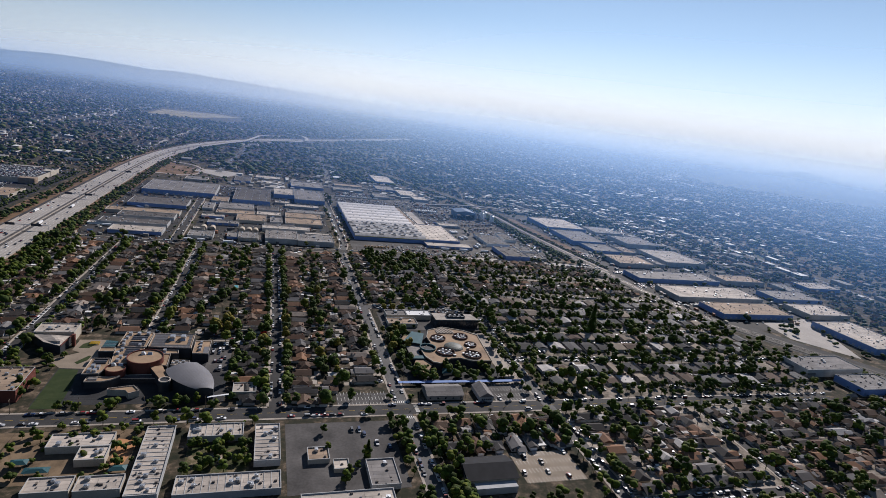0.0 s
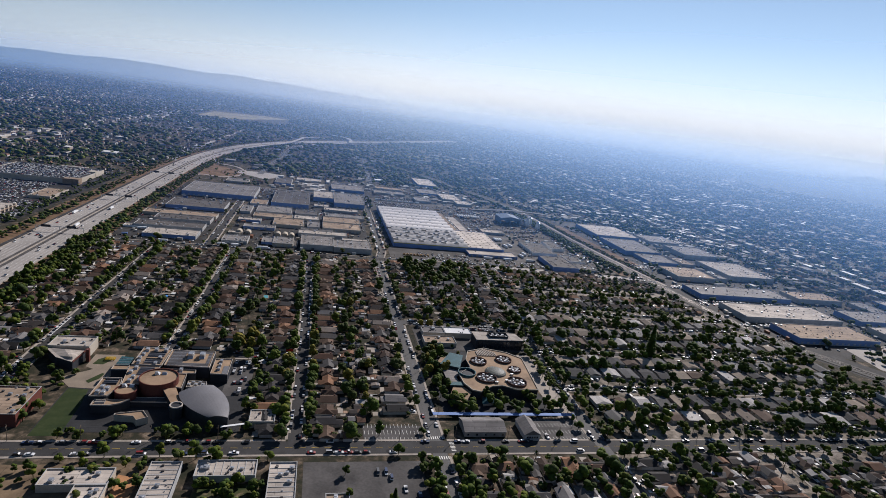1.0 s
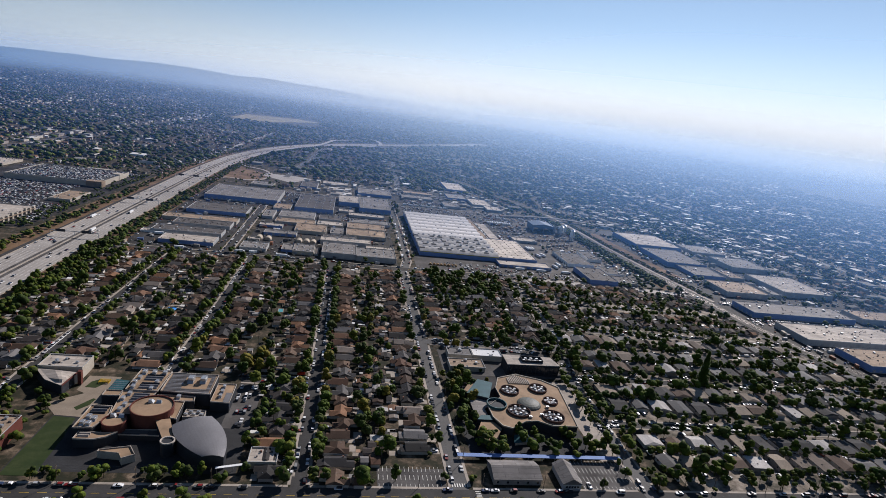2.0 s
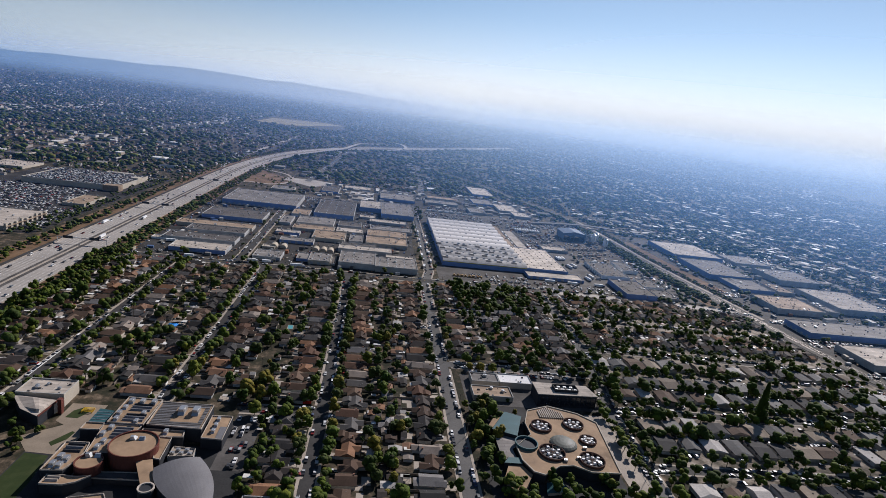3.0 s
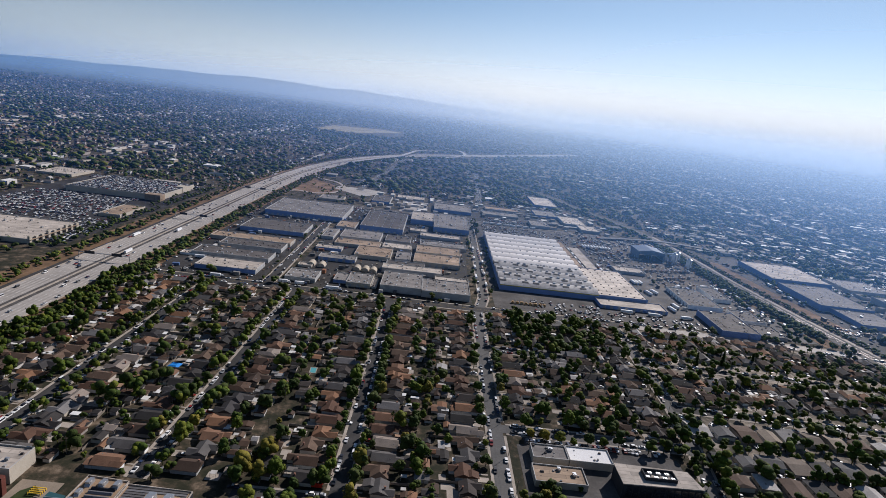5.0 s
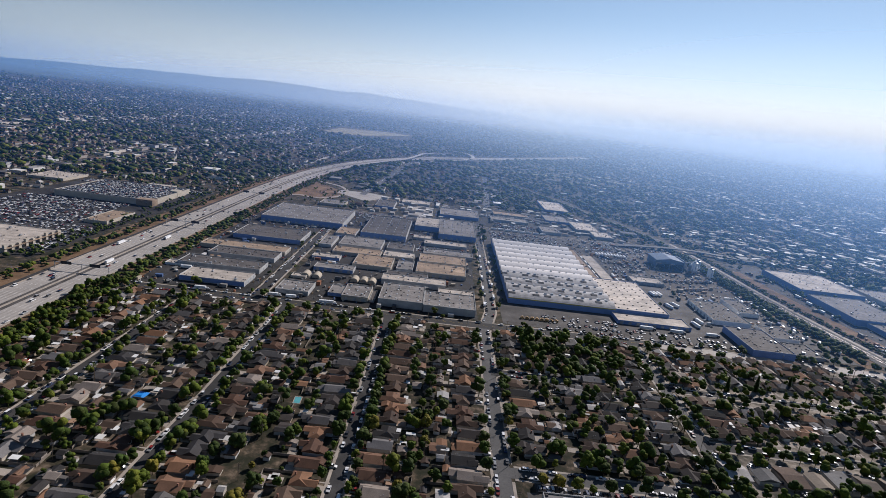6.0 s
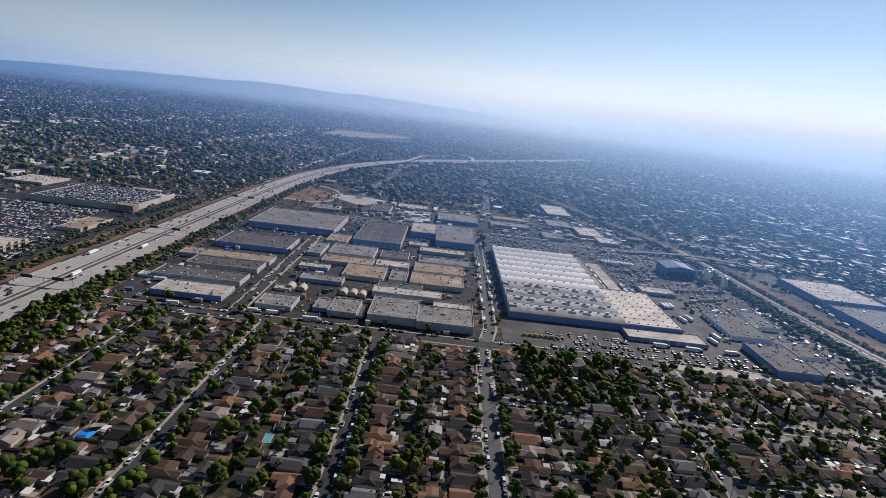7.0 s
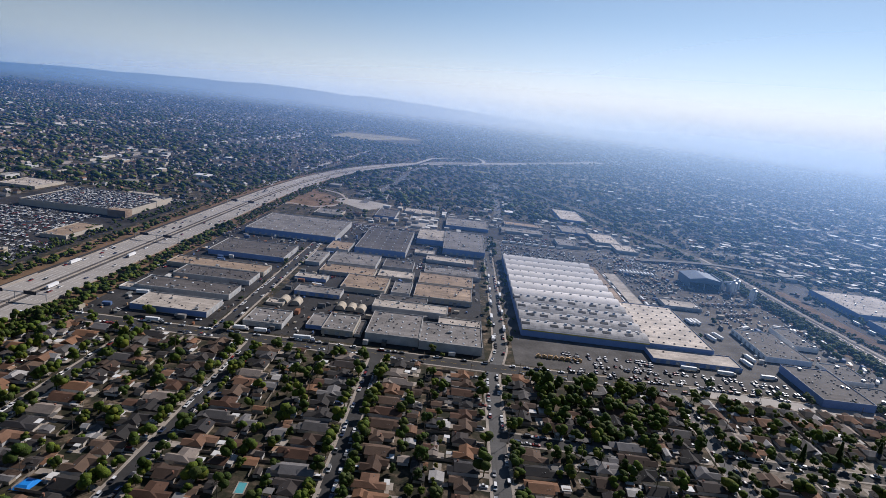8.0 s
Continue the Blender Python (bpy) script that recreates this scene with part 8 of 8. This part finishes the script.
for run in pole_spots:
    for i, (x, y) in enumerate(run):
        t = tagged(thing("utility_pole", x, y), "weathered wooden utility pole with crossarms", "utility pole", "utility poles")
        part("post", POLE, None, t)
        o = part("crossarm", ARM, None, t)
        if i + 1 < len(run):
            q = run[i + 1]
            way = math.atan2(q[1] - y, q[0] - x)
            o.rotation_euler[2] = way + math.pi / 2
            if math.hypot(q[0] - x, q[1] - y) < 60:
                for off in (-1.2, 1.2):
                    sx, sy = -math.sin(way) * off, math.cos(way) * off
                    mid = ((x + q[0]) / 2 + sx, (y + q[1]) / 2 + sy, 10.3)
                    wires.bar((x + sx, y + sy, 11.15), mid, 0.04, 3)
                    wires.bar(mid, (q[0] + sx, q[1] + sy, 11.15), 0.04, 3)
tagged(new("overhead_wires", wires.mesh("overhead_wires", M_darkwall)), "thin dark overhead wires between the poles", "wires", kind="stuff")
for y in (520, 770, 1080):
    g = tagged(thing("sign_gantry", -437, y), "steel sign gantry with dark sign backs over the freeway", "sign gantry", "sign gantries")
    part("beam", Build().box(-30, 30, -0.4, 0.4, 7.4, 8.2), M_metal, g)
    for x in (-30, 0, 30):
        part("post", Build().box(x - 0.3, x + 0.3, -0.3, 0.3, 0, 8.2), M_metal, g)
    for x in (-17, 15):
        part("sign", Build().box(x - 6, x + 6, -0.6, -0.42, 6.4, 10), M_darkwall, g)

# ---- the far city ----
rf = np.random.RandomState(5)


def scatter(n, rmin, rmax, amin, amax, power=1.0):
    r = np.sqrt(rf.uniform(rmin ** 2, rmax ** 2, n) if power == 1.0 else (rmin + (rmax - rmin) * rf.uniform(0, 1, n) ** power) ** 2)
    a = np.radians(rf.uniform(amin, amax, n))
    return MID[0] + r * np.sin(a), MID[1] + r * np.cos(a), r


def on_far(x, y):
    """Whether a spot in the distance is open for houses and trees."""
    keep = ~((x > -530) & (x < 500) & (y > -440) & (y < 1055)) & ~((x > -200) & (x < 325) & (y > 1000) & (y < 1252)) & ~((x > 205) & (x < 275) & (y > 1300) & (y < 1470)) & ~((x > -405) & (x < -262) & (y > 1050) & (y < 1420))
    keep &= ~((x > -770) & (x < -500) & (y > 555) & (y < 1065)) & ~((x > -865) & (x < -765) & (y > 985) & (y < 1090))
    keep &= ~((x > 480) & (x < 795) & (y > 60) & (y < 965))
    keep &= ~((x > -860) & (x < -300) & (y > 3400) & (y < 4240)) & ~((x > -310) & (x < -165) & (y > 1170) & (y < 1305)) & ((x - 3800) ** 2 / 900 ** 2 + (y - 3000) ** 2 / 620 ** 2 > 1)
    for fx, fy in GREENBELT:
        keep &= (x - fx) ** 2 + (y - fy) ** 2 > 30 ** 2
    for fx, fy, *_ in spot(FREEWAY, 40):
        keep &= (x - fx) ** 2 + (y - fy) ** 2 > 58 ** 2
    for fx, fy, *_ in spot(RAIL, 30):
        keep &= (x - fx) ** 2 + (y - fy) ** 2 > 24 ** 2
    return keep


AVENUES = [[(-920, 300), (-930, 5200)], [(-1560, 600), (-1600, 5200)], [(-2400, 1200), (-2450, 5000)], [(-500, 1700), (-2600, 1760)], [(-520, 2450), (-3000, 2520)], [(-600, 3300), (-3200, 3380)], [(470, 1160), (2600, 1090)], [(440, 1700), (3000, 1650)], [(120, 2420), (3000, 2360)], [(300, 3250), (3200, 3150)], [(1020, 350), (1080, 4800)], [(1640, 500), (1700, 5000)], [(2350, 900), (2420, 5000)], [(-240, 1260), (-190, 2150)], [(60, 1260), (95, 2020)], [(2300, 2660), (3700, 4130)]]


def near_avenue(x, y, reach):
    hit = np.zeros(np.shape(x), bool)
    for (ax, ay), (bx, by) in AVENUES:
        t = np.clip(((x - ax) * (bx - ax) + (y - ay) * (by - ay)) / ((bx - ax) ** 2 + (by - ay) ** 2), 0, 1)
        hit |= np.hypot(x - ax - t * (bx - ax), y - ay - t * (by - ay)) < reach
    return hit


def lush(x, y, size=430.0):
    """How leafy a district is, from -1 to 1."""
    return np.array([noise.noise(Vector((a / size, b / size, 4.2))) + 0.6 * noise.noise(Vector((a / 130, b / 130, 9.1))) for a, b in zip(x, y)])


for line in AVENUES:
    far_line = [(x, y) for x, y, *_ in spot(line, 150)] + [line[1]]
    tagged(new("road_avenue", ribbon(far_line, 8, -8, [ground_height(math.hypot(x - MID[0], y - MID[1])) + 0.3 for x, y in far_line]).mesh("avenue", M_oldroad)), "straight grey avenue through the distant city", "road", kind="structure")
far_h = Build()
for p, q in (((-4.5, -6.5), (4.5, -6.5)), ((4.5, -6.5), (4.5, 6.5)), ((4.5, 6.5), (-4.5, 6.5)), ((-4.5, 6.5), (-4.5, -6.5))):
    far_h.face((*p, 0), (*q, 0), (*q, 3.4), (*p, 3.4))
far_roof = [(-5, -7, 3.2), (5, -7, 3.2), (5, 7, 3.2), (-5, 7, 3.2), (0, -5, 5.6), (0, 5, 5.6)]
far_t = (far_h.v + far_roof, far_h.f + [tuple(16 + q for q in f) for f in ((1, 2, 5, 4), (3, 0, 4, 5), (0, 1, 4), (2, 3, 5))], [0] * 4 + [1] * 4)
# houses stand in rows, on plots 16 m wide, along streets that run one way or the other from district to district
rows = []
for cx in range(-4800, 5200, 400):
    for cy in range(-500, 6200, 320):
        d = math.hypot(cx + 200 - MID[0], cy + 160 - MID[1])
        if d > 5600:
            continue
        u, v = np.meshgrid(np.arange(10, 400, 33.0), np.arange(8, 320, 17.0 if d < 2600 else 24.0))
        if rf.uniform() < 0.5:
            u, v = np.meshgrid(np.arange(8, 400, 17.0 if d < 2600 else 24.0), np.arange(10, 320, 33.0))
        k = rf.uniform(0, 1, u.size) < (0.66 if d < 2600 else 0.5)
        rows.append(np.stack([cx + u.ravel()[k] + rf.uniform(-4, 4, k.sum()), cy + v.ravel()[k] + rf.uniform(-4, 4, k.sum())], 1))
rows = np.concatenate(rows)
gx, gy = rows[:, 0], rows[:, 1]
rad, azi = np.hypot(gx - MID[0], gy - MID[1]), np.degrees(np.arctan2(gx - MID[0], gy - MID[1]))
keep = on_far(gx, gy) & ~near_avenue(gx, gy, 17) & (rf.uniform(-0.7, 0.7, len(gx)) > lush(gx, gy) - 0.35) & (rad < 5600) & (azi > -62) & (azi < 74)
gx, gy, rad = gx[keep], gy[keep], rad[keep]
gz = np.array([ground_height(r) for r in rad])
n = len(gx)
turn = np.where(rf.uniform(0, 1, n) < 0.5, 0, math.pi / 2)
sc = rf.uniform(0.55, 1.1, (n, 2)) * np.where(rad > 2600, 1.2, 1.0)[:, None]
crowd("distant_houses", far_t, np.stack([gx, gy, gz, turn, sc[:, 0], sc[:, 1], rf.uniform(0.85, 1.4, n)], 1), [M_wall_far, M_roof_i], "thousands of small distant houses in rows", "houses")
big = Build().box(-1, 1, -1, 1, 0, 1)
bx, by, br = scatter(900, 900, 5600, -58, 72)
k2 = on_far(bx, by)
bx, by, br = bx[k2], by[k2], br[k2]
nb = len(bx)
crowd("distant_blocks", (big.v, big.f, [1, 0, 1, 1, 1, 1]), np.stack([bx, by, np.array([ground_height(r) for r in br]), rf.choice([0, 0.03, 1.57], nb), rf.uniform(5, 20, nb), rf.uniform(5, 16, nb), rf.uniform(4, 8, nb)], 1), [M_flat_i, M_wall_i], "distant flat-roofed shops and workshops", "buildings")
# shops and sheds along the avenues, and the crowded industrial quarter beyond the railway
M_flat_bright = material("far_bright_roof", (0.5, 0.49, 0.47), 0.7, vary=0.2, scale=10, spread=[(0.6, 0.58, 0.55), (0.3, 0.28, 0.26), (0.1, 0.095, 0.09), (0.68, 0.66, 0.64), (0.15, 0.14, 0.13), (0.2, 0.18, 0.16), (0.08, 0.075, 0.07)], island=True)
shops = []
for line in AVENUES:
    for x, y, ux, uy in spot(line, 46.0):
        for side in (1, -1):
            if rf.uniform() < 0.5:
                o = side * rf.uniform(22, 34)
                shops.append((x - uy * o, y + ux * o, 0, math.atan2(uy, ux), rf.uniform(8, 20), rf.uniform(6, 12), rf.uniform(4, 7)))
for k in range(620):
    shops.append((rf.uniform(480, 1500), rf.uniform(880, 2300) if k % 3 else rf.uniform(600, 1300), 0, rf.choice([0.05, 0.2, 1.57]), rf.uniform(3, 11), rf.uniform(3, 8), rf.uniform(3.5, 6)))
shops = np.array(shops)
k2 = on_far(shops[:, 0], shops[:, 1]) & ~near_avenue(shops[:, 0], shops[:, 1], 13)
shops = shops[k2]
shops[:, 2] = [ground_height(math.hypot(x - MID[0], y - MID[1])) for x, y in shops[:, :2]]
crowd("avenue_shops", (big.v, big.f, [1, 0, 1, 1, 1, 1]), shops, [M_flat_bright, M_wall_i], "pale flat-roofed shops and sheds of farther quarters", "buildings")
far_car = Build().prism(rect(-2.6, 2.6, -1.1, 1.1), 0.3, 1.0).prism(rect(-1.6, 1.2, -1.0, 1.0), 1.0, 1.65, rect(-1.1, 0.6, -0.85, 0.85))
n2 = 2600
cx2, cy2 = rf.uniform(480, 1400, n2), rf.uniform(600, 1700, n2)
on = rf.uniform(0, 1, n2) < 0.35  # some drive or park along the avenues
for i2 in np.nonzero(on)[0]:
    (ax, ay), (bx, by) = AVENUES[rf.randint(len(AVENUES))]
    q = rf.uniform() ** 1.5
    cx2[i2], cy2[i2] = ax + (bx - ax) * q + rf.uniform(-6, 6), ay + (by - ay) * q + rf.uniform(-6, 6)
k2 = on_far(cx2, cy2)
cx2, cy2 = cx2[k2], cy2[k2]
crowd("distant_cars", (far_car.v, far_car.f, [0] * len(far_car.f)), np.stack([cx2, cy2, np.array([ground_height(math.hypot(a - MID[0], b - MID[1])) for a, b in zip(cx2, cy2)]), rf.choice([0, 1.57, 0.2], len(cx2)), 0 * cx2 + 1.1, 0 * cx2 + 1.1, 0 * cx2 + 1.1], 1), [M_car_i], "distant cars on avenues and lots", "cars")
bx, by = rf.uniform(545, 930, 260), rf.uniform(470, 1350, 260)
k2 = np.array([not built_over(x, y, 16) and not near_line(RAIL_DENSE, x, y, 34) for x, y in zip(bx, by)])
bx, by = bx[k2], by[k2]
nb = len(bx)
crowd("eastern_sheds", (big.v, big.f, [1, 0, 1, 1, 1, 1]), np.stack([bx, by, 0 * bx, rf.choice([0, 0.25, 1.57], nb), rf.uniform(4, 13, nb), rf.uniform(3, 9, nb), rf.uniform(4, 7, nb)], 1), [M_flat_i, M_wall_i], "low flat-roofed sheds crowded beyond the railway", "sheds")
near_c, far_c = crown_shape(603, 2, 12, wide=1.15, tall=0.8), crown_shape(611, 1, 0, wide=1.9, tall=0.7)
for name, c, count, r0, r1, lo, hi, words in (("mid_distance_trees", near_c, 15000, 560, 1900, 3.2, 7.0, "many trees between the houses of farther streets"), ("distant_trees", far_c, 29000, 1500, 5900, 4.5, 11.0, "countless distant trees between the houses")):
    tx, ty, tr_ = scatter(count, r0, r1, -62, 74, 0.85)
    k2 = on_far(tx, ty) & ~near_avenue(tx, ty, 11) & (rf.uniform(-0.8, 0.8, len(tx)) < lush(tx, ty) + 0.58)
    tx, ty, tr_ = tx[k2], ty[k2], tr_[k2]
    nt = len(tx)
    ts = rf.uniform(lo, hi, nt)
    crowd(name, (c.v, c.f, [0] * len(c.f)), np.stack([tx, ty, np.array([ground_height(r) for r in tr_]), rf.uniform(0, 6, nt), ts * rf.uniform(0.7, 1.4, nt), ts, ts * rf.uniform(0.8, 1.3, nt)], 1), [M_leaf_i], words, "trees")

# ---- from plan units to metres ----
for ob in list(scene.objects):
    if ob.parent is None and ob.type in ("MESH", "EMPTY"):
        ob.matrix_basis = Matrix.Scale(UNIT_METRES, 4) @ ob.matrix_basis
